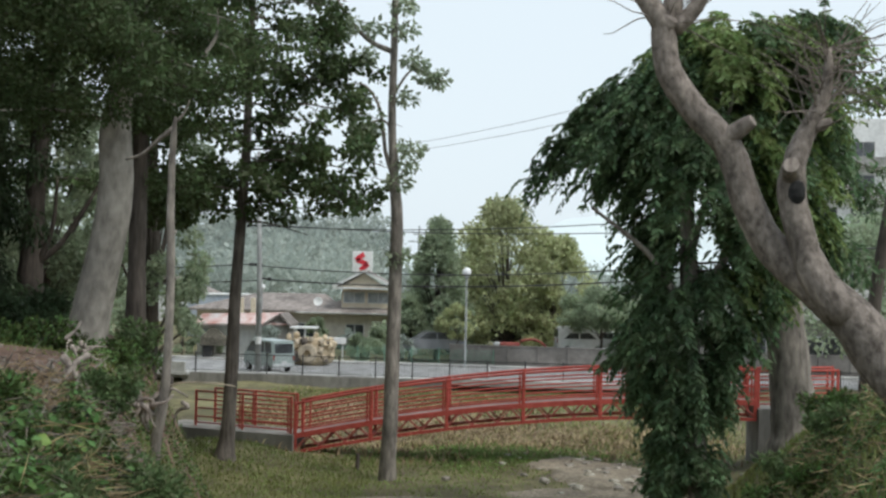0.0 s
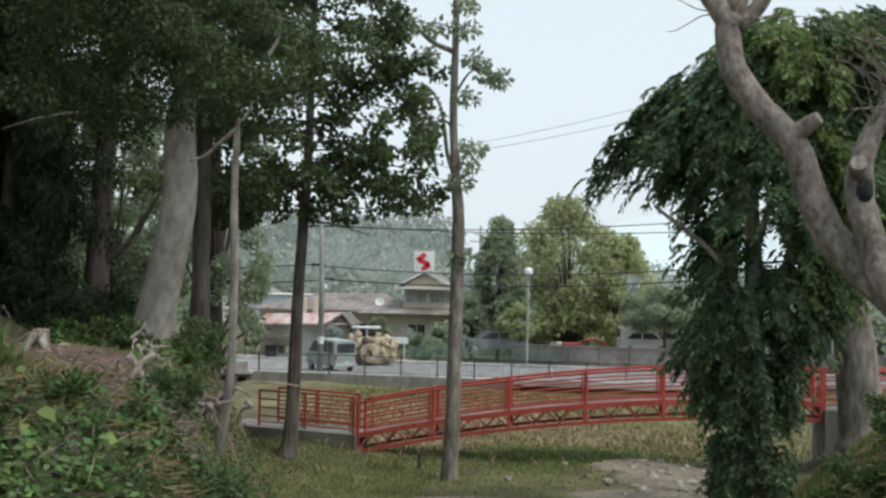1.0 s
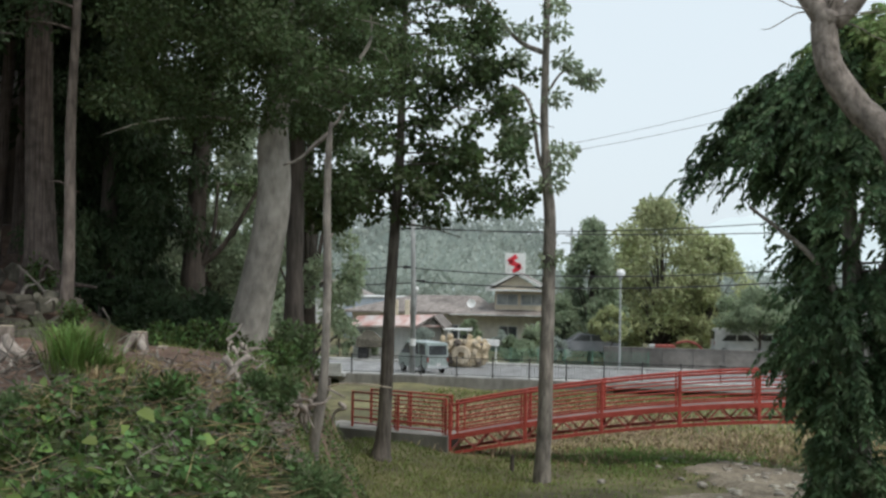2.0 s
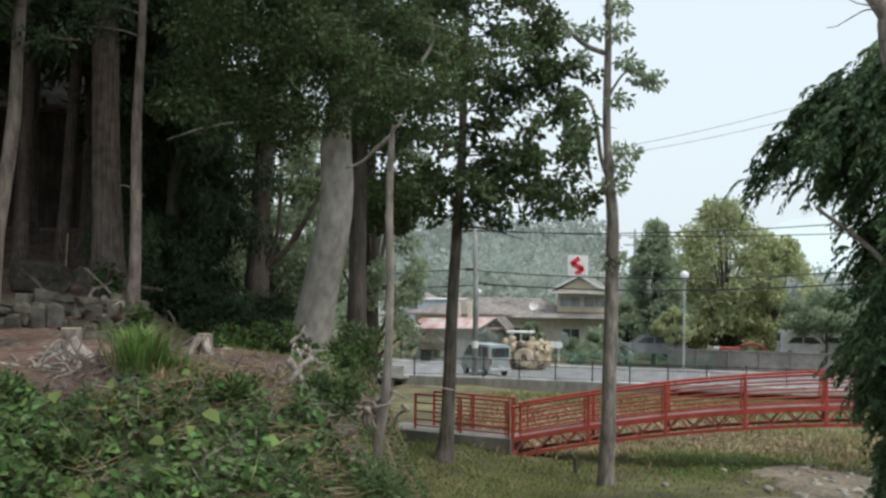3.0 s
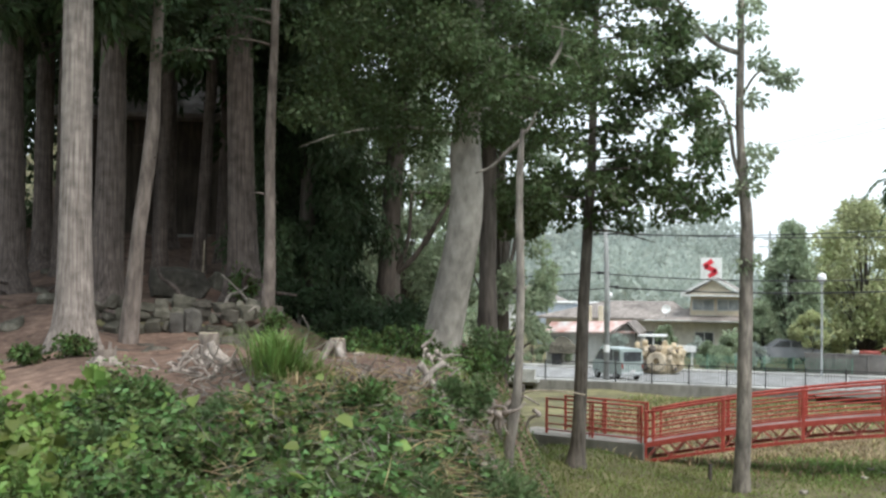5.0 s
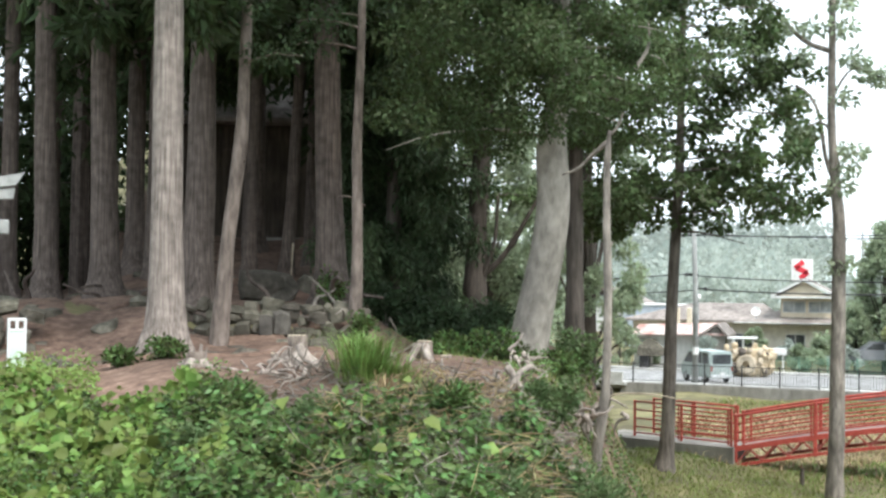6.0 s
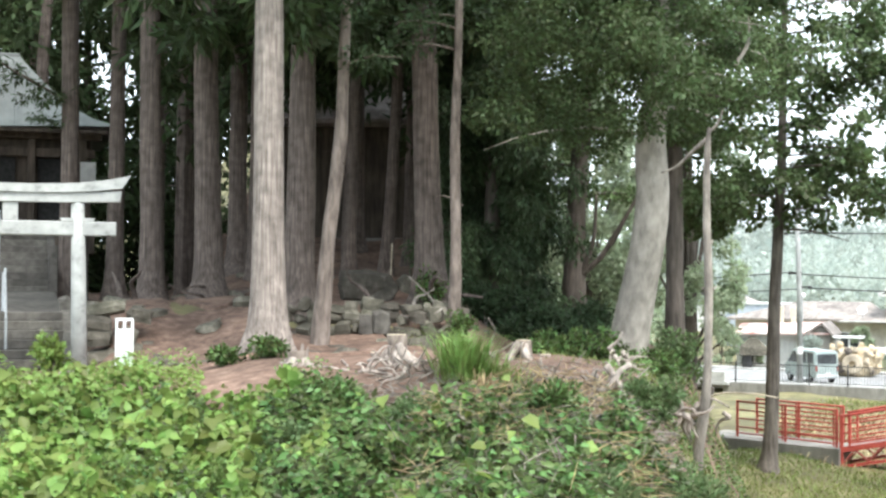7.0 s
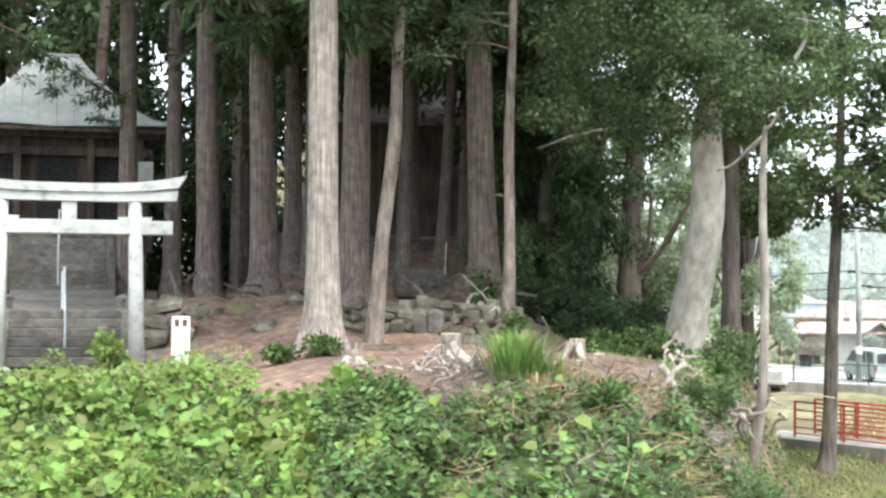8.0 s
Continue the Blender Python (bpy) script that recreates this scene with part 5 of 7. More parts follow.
for i in range(7):
    part("post", Geo().box((i * 1.8, 0, 0.5), (0.05, 0.05, 1.0)), M_NET, net)
    if i < 6:
        panel = Geo()
        for k in range(12):
            panel.box((i * 1.8 + 0.15 * k + 0.08, 0, 0.5), (0.012, 0.012, 0.9))
        for k in range(9):
            panel.box((i * 1.8 + 0.9, 0, 0.1 + k * 0.1), (1.8, 0.012, 0.012))
        part("mesh_panel", panel, M_NET, net)
solo("white_marker_post", Geo().tube([(0, 0, 0), (0, 0, 0.55), (0, 0, 0.7)], [0.06, 0.05, 0.03], 10), M_WHITE, "short white marker post on the pavement", "post", (*on_street(2.55, 1.0, 0.12),))
solo("white_marker_post", Geo().tube([(0, 0, 0), (0, 0, 1.0), (0, 0, 1.1)], [0.05, 0.05, 0.03], 10), M_WHITE, "white post on the grassy bank", "post", (13.2, 40.3, lie(13.2, 40.3)))


def street_globe(at, h, r=0.3):
    t = thing("street_lamp", at, "slim grey lamp post with a white globe", "street lamp", "globe lamps")
    part("post", Geo().tube([(0, 0, 0), (0, 0, h - 0.5), (0, 0, h)], [0.075, 0.055, 0.05], 10), M_STEEL, t)
    part("collar", Geo().spin([(0.06, h - 0.1), (0.16, h - 0.02), (0.1, h + 0.03)], 12), M_STEEL, t)
    part("globe", Geo().spin([(0.02, h), (r * 0.7, h + 0.07), (r, h + r), (r * 0.75, h + r * 1.65), (0.02, h + r * 2)], 16), M_LAMP_GLOBE, t, "milky white globe", smooth=True)


street_globe((1.55, 84.5, 0.1), 5.7)
street_globe((-13.5, 100.0, 0.1), 4.4, 0.25)

pole = thing("utility_pole", (-10.35, 75.6, 0.1), "grey concrete utility pole with brackets and wires", "utility pole")
part("shaft", Geo().tube([(0, 0, 0), (0.0, 0, 5), (-0.22, 0, 12.5)], [0.17, 0.15, 0.11], 14), M_POLE, pole, smooth=True)
for z, x0, x1 in ((5.3, -0.1, 0.55), (6.1, -0.5, 0.15), (8.3, -0.7, 0.6)):
    part("bracket", Geo().box(((x0 + x1) / 2, 0, z), (x1 - x0, 0.08, 0.1), 0.01), M_BLACK, pole)
    part("insulator", Geo().spin([(0.05, 0), (0.12, 0.03), (0.12, 0.15), (0.05, 0.2)], 10, (x1 if z < 6 else x0, 0, z - 0.12)), M_BLACK, pole)
part("band", Geo().tube([(0, 0, 1.6), (0, 0, 2.0)], [0.178, 0.176], 14), M_WHITE, pole, "pale notice band")


def wire(a, b, sag, r):
    t = np.linspace(0, 1, 24)[:, None]
    p = np.array(a) + (np.array(b) - np.array(a)) * t
    p[:, 2] -= sag * 4 * (t * (1 - t))[:, 0]
    o = p[0].copy()
    solo("overhead_cable", Geo().tube(p - o, r, 5), M_BLACK, "thin black overhead cable", "cable", tuple(o), "overhead cables", smooth=True)


wire((-60, 80.0, 5.0), (-10.9, 75.6, 6.2), 0.6, 0.035)
wire((-10.9, 75.6, 6.15), (30, 72.0, 9.6), 1.6, 0.035)
wire((-9.9, 75.6, 5.35), (30, 70.0, 8.8), 1.4, 0.042)
wire((-10.9, 75.6, 8.4), (34, 68.0, 12.6), 1.5, 0.028)
wire((-9.8, 75.6, 8.45), (34, 74.0, 11.0), 1.2, 0.028)
wire((-3.2, 95, 14.6), (30, 70, 21.5), 1.0, 0.015)
wire((-3.2, 95, 15.1), (30, 70, 22.6), 1.0, 0.015)
wire((-60, 78.0, 4.2), (-10.2, 75.6, 5.3), 0.5, 0.035)
wire((18, 60, 7.3), (42, 70, 11.5), 0.8, 0.049)

tw = thing("transmission_mast", (-5.6, 310, 0), "distant steel transmission mast", "mast")
part("shaft", Geo().tube([(0, 0, 0), (0, 0, 18.5)], [0.5, 0.25], 6), M_STEEL, tw)
for z, w in ((14.8, 5.0), (16.5, 3.0)):
    part("cross_arm", Geo().box((0, 0, z), (w, 0.3, 0.3)), M_STEEL, tw)

# apartment block and low store on the far side
ap = thing("apartment_block", (33.5, 112, 0), "distant white apartment block with window bands", "building")
part("wall", Geo().box((4, 6, 10), (14, 12, 20)), M_WHITE, ap)
for i in range(6):
    z = 3.4 + i * 2.8
    for k in range(4):
        window_unit(ap, -1.4 + k * 3.1, -0.02, z, 2.0, 1.3, M_GLASS, M_PALE_CONCRETE)
    part("balcony", Geo().box((4, -0.5, z - 1.15), (13.6, 0.9, 0.9), 0.02), M_PALE_CONCRETE, ap)
lowb = thing("low_store", (22, 84, 0), "low grey store building with a pale roof edge", "building")
part("wall", Geo().box((0, 4, 1.7), (14, 8, 3.4)), M_CONCRETE, lowb)
part("roof", Geo().box((0, 3.6, 4.4), (15, 9.5, 1.9), 0.05), M_PALE_CONCRETE, lowb)
window_unit(lowb, -3.0, -0.02, 1.8, 3.0, 1.4, M_GLASS, M_WHITE)
window_unit(lowb, 2.0, -0.02, 1.8, 3.0, 1.4, M_GLASS, M_WHITE)


# ---- garden trees and hedges beyond the street ----
def round_tree(name, at, w, h, leaf, label, seed, lumps=60, per=220, length=0.28, lift=0.35, group="", conic=False):
    rng = np.random.default_rng(seed)
    cs = []
    for k in range(lumps):
        v = rng.uniform(0, 1)
        z = h * (lift + (1 - lift) * v)
        prof = (1 - v) ** 0.8 if conic else math.sin(math.pi * min(1, 0.22 + 0.74 * v)) ** 0.8
        r = w * prof * rng.uniform(0.3, 1) ** 0.5
        a = rng.uniform(0, 2 * math.pi)
        cs.append((math.cos(a) * r, math.sin(a) * r, z))
    lb = [np.array([(0, 0, h * lift * 0.6), (c[0] * 0.3, c[1] * 0.3, (c[2] + h * lift * 0.6) / 2), c]) for c in cs[::4]]
    s = w * 0.2
    return make_tree(name, at, [(0, 0, -0.2), (0.1, 0, h * 0.3), (0, 0, h * 0.85)], [h * 0.022, h * 0.018, h * 0.008], M_BARK_DARK, label, "tree", leaf, lb, h * 0.008, 0, (0.1, 0.1, 0.1), 1, length, 0.55, 0.2, seed, 8, group=group, lumps=cs, lump_r=(s, s, s * 0.8), lump_per=per)


round_tree("garden_tree", (4.7, 97.5, 0.2), 4.6, 11.0, M_LEAF_YELLOW_HAZED, "broad yellow-green garden tree behind the wall", 201, 200, 125, 0.3, 0.1)
round_tree("garden_pine", (-0.3, 93.5, 0.2), 3.0, 9.6, M_LEAF_GARDEN_HAZED, "dark green conical garden conifer", 202, 110, 160, 0.3, 0.1, conic=True)
round_tree("garden_tree", (7.9, 96.0, 0.2), 3.3, 8.6, M_LEAF_YELLOW_HAZED, "dense yellow-green garden tree behind the wall", 203, 90, 140, 0.3, 0.14)
round_tree("garden_tree", (-2.2, 92.5, 0.2), 1.2, 4.2, M_LEAF_GARDEN_HAZED, "green garden tree beside the house", 204, 40, 200, 0.24, 0.15)
round_tree("garden_tree", (10.8, 90.5, 0.4), 2.8, 4.6, M_LEAF_GARDEN_HAZED, "low spreading pine over the parked cars", 205, 40, 220, 0.25, 0.5)
round_tree("garden_tree", (0.9, 90.0, 0.2), 1.3, 3.6, M_LEAF_YELLOW_HAZED, "small round-headed garden tree", 206, 26, 220, 0.2, 0.3)
round_tree("bank_tree", (-13.4, 44.2, lie(-13.4, 44.2)), 2.7, 11.5, M_LEAF_GARDEN_HAZED, "leafy green tree behind the wood's edge", 231, 90, 210, 0.2, 0.26)
round_tree("bank_tree", (-10.2, 46.5, lie(-10.2, 46.5)), 2.2, 13.5, M_LEAF_GARDEN_HAZED, "leafy green tree on the bank behind the wood", 232, 70, 180, 0.2, 0.3)
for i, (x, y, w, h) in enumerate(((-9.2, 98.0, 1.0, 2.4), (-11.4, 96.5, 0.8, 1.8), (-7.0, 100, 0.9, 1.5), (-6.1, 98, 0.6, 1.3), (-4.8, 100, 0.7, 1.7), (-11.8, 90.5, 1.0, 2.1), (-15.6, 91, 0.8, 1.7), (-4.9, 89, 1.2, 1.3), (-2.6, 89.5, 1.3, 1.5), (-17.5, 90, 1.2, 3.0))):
    round_tree("clipped_shrub", (x, y, 0.1), w, h, (M_LEAF_GARDEN_HAZED, M_LEAF_GARDEN_HAZED, M_LEAF_FAR_HAZED)[i % 3], "rounded clipped green garden shrub", 210 + i, 20, 120, 0.2, 0.12, "garden shrubs")


def far_wood(name, label, rng, n, xs, ys, zs, size, lump, per, leaf, skirt=None):
    """A wooded slope far off: tree heads made of many leaf clumps."""
    x, y = rng.uniform(*xs, n), rng.uniform(*ys, n)
    u = (y - ys[0]) / (ys[1] - ys[0])
    z = zs[0] + (zs[1] - zs[0]) * u + rng.uniform(-1, 1, n) * lump[2] * 0.5
    p, q = clusters(rng, np.stack([x, y, z], 1), np.array(lump), per, 0.35)
    vs, k, tr = leaves(p, q + rng.normal(0, 0.4, p.shape), size, 0.7, rng)
    return solo(name, soup(name, vs, k, tr), leaf, label, "wood", kind="stuff")


rng = np.random.default_rng(301)
far_wood("hill_wood", "green wooded hillside beyond the houses, haze put into its leaf colour", rng, 260, (-62, -12), (190, 270), (3, 15), 0.9, (5.0, 4.0, 4.2), 150, M_LEAF_FAR_HAZED)
far_wood("hill_wood", "green wooded hillside beyond the houses, haze put into its leaf colour", rng, 180, (-14, 75), (250, 330), (0, 7), 1.0, (5.5, 4.0, 4.2), 150, M_LEAF_FAR_HAZED)
far_wood("roadside_wood", "green trees along the street behind the wood's edge", rng, 60, (-26, -15.5), (56, 68), (0.5, 7.0), 0.3, (1.6, 1.6, 1.2), 200, M_LEAF_GARDEN_HAZED)
far_wood("roadside_wood", "green trees along the street behind the wood's edge", rng, 44, (-21, -12.5), (47, 56), (1.5, 9.0), 0.22, (1.3, 1.3, 0.9), 200, M_LEAF_GARDEN_HAZED)
far_wood("garden_hedge", "loose green hedge behind the parked cars", rng, 60, (-5, 17), (101, 108), (0.6, 3.6), 0.35, (1.5, 1.5, 1.1), 170, M_LEAF_GARDEN_HAZED)
far_wood("bank_wood", "green trees beyond the far bank", rng, 70, (17, 32), (60, 72), (3, 9), 0.3, (1.8, 1.8, 1.4), 240, M_LEAF_GARDEN_HAZED)
# the highest ridges, the haze of damp air put into their pale colours
M_RIDGE = surface("haze_tinted_ridge", [(0.3, (0.5, 0.57, 0.58)), (0.7, (0.57, 0.63, 0.64))], scale=0.02, rough=1, bump=0)
M_RIDGE_FAR = surface("haze_tinted_far_ridge", [(0.3, (0.62, 0.69, 0.72)), (0.7, (0.68, 0.74, 0.77))], scale=0.01, rough=1, bump=0)
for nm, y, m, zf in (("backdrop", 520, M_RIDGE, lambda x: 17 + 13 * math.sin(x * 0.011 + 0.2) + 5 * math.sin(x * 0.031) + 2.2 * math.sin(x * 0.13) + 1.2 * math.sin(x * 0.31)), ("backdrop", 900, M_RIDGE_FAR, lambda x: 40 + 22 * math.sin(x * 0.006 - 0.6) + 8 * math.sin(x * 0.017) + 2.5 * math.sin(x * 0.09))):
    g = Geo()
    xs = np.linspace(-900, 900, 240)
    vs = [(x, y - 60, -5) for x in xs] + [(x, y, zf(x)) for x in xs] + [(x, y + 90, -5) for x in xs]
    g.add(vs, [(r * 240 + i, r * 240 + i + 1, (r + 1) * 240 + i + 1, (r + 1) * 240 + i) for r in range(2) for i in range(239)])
    solo(nm, g, m, "wooded ridge on the horizon with mist painted into its pale colour", "hills", kind="structure", smooth=True)

# ---- shrine: torii, stairs, hall ----
AZ = radians(40.84)
ex, ey = Vector((math.cos(AZ), math.sin(AZ), 0)), Vector((-math.sin(AZ), math.cos(AZ), 0))
TO = ey * 26.0
TURN_S = math.degrees(AZ)
TZ = 3.72
torii = thing("stone_torii", (TO.x, TO.y, TZ), "weathered pale granite torii gate", "torii")
HS = 1.21
for sx in (-1, 1):
    pil = part("pillar", Geo().tube([(sx * (HS + 0.07), 0, -0.3), (sx * (HS + 0.035), 0, 1.6), (sx * HS, 0, 3.2)], [0.155, 0.14, 0.125], 20), M_GRANITE, torii, smooth=True)
    part("base_stone", Geo().spin([(0.27, -0.2), (0.27, 0.04), (0.2, 0.09)], 18, (sx * (HS + 0.07), 0, 0)), M_GRANITE, pil)
    for off in (-0.19, 0.19):
        part("wedge", Geo().prism([(sx * HS + off - 0.1, -0.1, 2.84), (sx * HS + off + 0.1, -0.1, 2.84), (sx * HS + off + 0.13, -0.1, 2.91), (sx * HS + off - 0.13, -0.1, 2.91)], (0, 0, 0), (0, 0.2, 0)), M_GRANITE, pil)
part("tie_beam", Geo().box((0, 0, 2.71), (3.84, 0.2, 0.27), 0.02), M_GRANITE, torii)
part("centre_strut", Geo().box((0, 0, 3.02), (0.28, 0.16, 0.36), 0.015), M_GRANITE, torii)


def arched_beam(half, z0, h, depth, rise, slant):
    g = Geo()
    n = 24
    xs = np.linspace(-half, half, n)
    lo = [z0 + rise * 0.55 * abs(x / half) ** 3 for x in xs]
    hi = [z0 + h + rise * abs(x / half) ** 3 for x in xs]
    vs = []
    for y in (-depth / 2, depth / 2):
        vs += [(x, y, z) for x, z in zip(xs, lo)]
        vs += [(x * (1 + slant / half), y, z) for x, z in zip(xs, hi)]
    fs = []
    for i in range(n - 1):
        fs += [(i, i + 1, n + i + 1, n + i), (2 * n + i, 3 * n + i, 3 * n + i + 1, 2 * n + i + 1), (n + i, n + i + 1, 3 * n + i + 1, 3 * n + i), (i, 2 * n + i, 2 * n + i + 1, i + 1)]
    fs += [(0, n, 3 * n, 2 * n), (n - 1, 3 * n - 1, 4 * n - 1, 2 * n - 1)]
    return g.add(vs, fs)


part("under_lintel", arched_beam(1.98, 3.2, 0.17, 0.26, 0.06, 0.03), M_GRANITE, torii)
part("top_lintel", arched_beam(2.02, 3.375, 0.16, 0.36, 0.2, 0.16), M_GRANITE, torii)
torii.matrix_basis = pose(TO.x, TO.y, TZ, 0, 0, TURN_S)


def shr(x, d, z=0.0):
    """A place on the shrine's axis: x across, d metres behind the torii."""
    p = TO + ex * x + ey * d
    return (p.x, p.y, z)


stair = thing("lower_stone_stair", shr(0, 1.2, TZ), "worn grey stone stair behind the torii", "stair", turn=TURN_S)
for i in range(6):
    part("step", Geo().box((-0.05, 0.3 + i * 0.34, 0.09 + i * 0.18), (2.25, 0.5, 0.18), 0.015), M_STEP, stair)
part("landing", Geo().prism([(-1.2, 2.5, 1.0), (1.1, 2.5, 1.0), (1.1, 7.6, 1.42), (-1.4, 7.6, 1.42)], (0, 0, -0.9), (0, 0, 0.06)), M_STEP, stair)
for sx in (-1.25, 1.15):
    part("kerb", Geo().prism([(sx, 0.0, -0.2), (sx, 2.4, -0.2), (sx, 2.4, 1.18), (sx, 0.0, 0.22)], (-0.09, 0, 0), (0.09, 0, 0)), M_STEP, stair)
    part("kerb_post", Geo().box((sx, 2.35, 0.62), (0.24, 0.24, 1.35), 0.02), M_STEP, stair)
    part("kerb_cap", Geo().spin([(0.17, 1.29), (0.17, 1.34), (0.02, 1.42)], 4, (sx, 2.35, 0)), M_STEP, stair)
stair = thing("upper_stone_stair", shr(-0.15, 8.8, TZ + 1.42), "mossy upper stone stair to the hall", "stair", turn=TURN_S)
for i in range(9):
    part("step", Geo().box((-0.1, 0.2 + i * 0.32, 0.09 + i * 0.175), (2.4, 0.46, 0.18), 0.015), M_STEP, stair)
for sx in (-1.4, 1.2):
    part("kerb", Geo().prism([(sx, 0.0, -0.3), (sx, 3.0, -0.3), (sx, 3.0, 1.75), (sx, 0.0, 0.2)], (-0.1, 0, 0), (0.1, 0, 0)), M_STEP, stair)
    part("kerb_post", Geo().box((sx, -0.05, 0.55), (0.22, 0.22, 1.3), 0.02), M_STEP, stair)
hr = thing("stair_handrail", shr(-0.1, 1.6, TZ), "thin steel handrail in the middle of the stair", "handrail", turn=TURN_S)
for x, d, z0, z1 in ((0.05, 0.3, 0.0, 1.0), (0.02, 2.1, 1.0, 2.0), (-0.02, 2.4, 1.0, 1.9), (-0.15, 7.2, 1.5, 2.6), (-0.15, 9.5, 2.6, 3.6)):
    part("post", Geo().rod((x, d, z0 - 0.1), (x, d, z1), 0.026), M_STEEL, hr)
part("rail", Geo().rod((0.05, 0.3, 0.98), (0.02, 2.1, 1.98), 0.022), M_STEEL, hr)
part("rail", Geo().rod((-0.15, 7.2, 2.58), (-0.15, 9.5, 3.58), 0.022), M_STEEL, hr)

M_METALROOF = surface("pale_metal_roof", [(0.3, (0.16, 0.175, 0.168)), (0.7, (0.25, 0.268, 0.256))], scale=2.0, detail=8, rough=0.55, bump=0.1, stretch=(1, 1, 0.25), metal=0.2)
hc = Vector((-math.sin(radians(41.4)), math.cos(radians(41.4)), 0)) * 45
hall = thing("shrine_hall", (hc.x, hc.y, 6.6), "dark timber shrine hall under a pale metal roof", "shrine", turn=41.4)
part("floor", Geo().box((0, 3, 0.2), (6.2, 6, 0.9), 0.03), M_DARKWOOD, hall)
part("back_wall", Geo().box((0, 3.2, 2.0), (6.0, 5.4, 3.8)), M_DARKWOOD, hall)
for x in (-2.7, -1.2, 1.1, 2.7):
    part("post", Geo().box((x, 0.25, 1.95), (0.24, 0.24, 3.5), 0.02), M_DARKWOOD, hall)
part("beam", Geo().box((0, 0.25, 3.05), (6.2, 0.22, 0.3), 0.02), M_DARKWOOD, hall)
part("beam", Geo().box((0, 0.2, 3.62), (6.6, 0.3, 0.26), 0.02), M_DARKWOOD, hall)
# Plain near-black panels between the posts of the hall's front.
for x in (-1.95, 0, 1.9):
    part("lattice_door", Geo().box((x, 0.42, 1.7), (1.2, 0.08, 2.4), 0.01), M_RUBBER_RECESS, hall)
g = Geo()
rows_r = []
for u in np.linspace(0, 1, 9):
    z = 3.78 + 2.75 * u
    hx = 3.55 - 2.8 * u ** 0.72 + 0.18 * (1 - u) ** 6
    hy = 3.6 - 3.3 * u ** 0.85
    rows_r.append([(-hx, 3.0 - hy, z + 0.14 * (1 - u) ** 5), (0, 3.0 - hy, z), (hx, 3.0 - hy, z + 0.14 * (1 - u) ** 5), (hx, 3.0, z), (hx, 3.0 + hy, z), (0, 3.0 + hy, z), (-hx, 3.0 + hy, z), (-hx, 3.0, z)])
vs = [p for r in rows_r for p in r]
fs = [(i * 8 + j, i * 8 + (j + 1) % 8, (i + 1) * 8 + (j + 1) % 8, (i + 1) * 8 + j) for i in range(8) for j in range(8)] + [tuple(range(64, 72)), tuple(range(7, -1, -1))]
g.add(vs, fs)
part("roof", g, M_METALROOF, hall)
for i in range(13):
    x0 = -3.3 + 6.6 * i / 12
    pts = []
    for u in np.linspace(0, 1, 8):
        z = 3.78 + 2.75 * u
        hx = 3.55 - 2.8 * u ** 0.72
        if abs(x0) <= hx:
            pts.append((x0, 3.0 - (3.6 - 3.3 * u ** 0.85), z + 0.012))
    if len(pts) > 2:
        part("roof_seam", Geo().tube(pts, 0.018, 4), M_METALROOF, hall)
part("ridge", Geo().box((0, 3.0, 6.58), (1.5, 0.4, 0.2), 0.04), M_METALROOF, hall)
part("eave_board", Geo().box((0, -0.5, 3.7), (6.9, 0.12, 0.14), 0.02), M_DARKWOOD, hall)
sidehall = thing("side_hall", (-19.6, 41.5, lie(-19.6, 41.5) - 0.5), "dark timber side building deep in the cedar wood", "shrine building", turn=25)
part("wall", Geo().box((0, 2, 2.0), (8, 4, 5.0)), M_DARKWOOD, sidehall)
part("footing", Geo().box((0, 1.9, 0.1), (8.3, 4.3, 1.0), 0.03), M_CONCRETE, sidehall)
g = Geo()
hip_roof(g, -4.8, 4.8, -1, 5, 4.6, 6.4, -2.5, 2.5)
part("roof", g, M_ROOF, sidehall)

# notice board beside the hall and the white-and-green notice post
nb = thing("notice_board", (-24.47, 31.59, lie(-24.47, 31.59)), "small pale notice board on a post beside the path", "notice board", turn=38)
nz = 8.62 - lie(-24.47, 31.59)
part("post", Geo().box((0, 0.05, nz / 2 - 0.1), (0.09, 0.09, nz + 0.2), 0.01), M_DARKWOOD, nb)
part("board", Geo().box((0, 0, nz), (0.44, 0.04, 0.58), 0.01), M_PALE_CONCRETE, nb, "pale blue-grey weathered panel")
M_POSTGREEN = surface("pale_green_plastic", [(0.4, (0.58, 0.72, 0.62)), (0.6, (0.66, 0.78, 0.69))], scale=3, rough=0.4, bump=0, large=0.15)
ps = thing("notice_post", (-13.3, 18.15, 3.78), "white and pale green plastic notice post", "post", turn=36)
for sx in (-1, 1):
    part("upright", Geo().box((sx * 0.125, 0, 0.5), (0.045, 0.05, 1.1), 0.015), M_WHITE, ps)
part("panel", Geo().box((0, 0, 0.5), (0.21, 0.035, 0.72), 0.01), M_POSTGREEN, ps)
part("top_bar", Geo().box((0, 0, 1.03), (0.29, 0.05, 0.05), 0.015), M_WHITE, ps)
part("divider", Geo().box((0, 0, 0.95), (0.05, 0.05, 0.15), 0.01), M_WHITE, ps)
part("lower_bar", Geo().box((0, 0, 0.86), (0.25, 0.05, 0.04), 0.01), M_WHITE, ps)

# ---- dry stone wall, boulders, kerb stones, roots and stumps ----
rng = np.random.default_rng(401)
wa, wb = Vector((-13.4, 23.4, 0)), Vector((-10.3, 25.0, 0))
drywall = thing("dry_stone_wall", (wa.x, wa.y, 4.35), "low dry wall of rough stones under the cedars", "stone wall")
wd = wb - wa
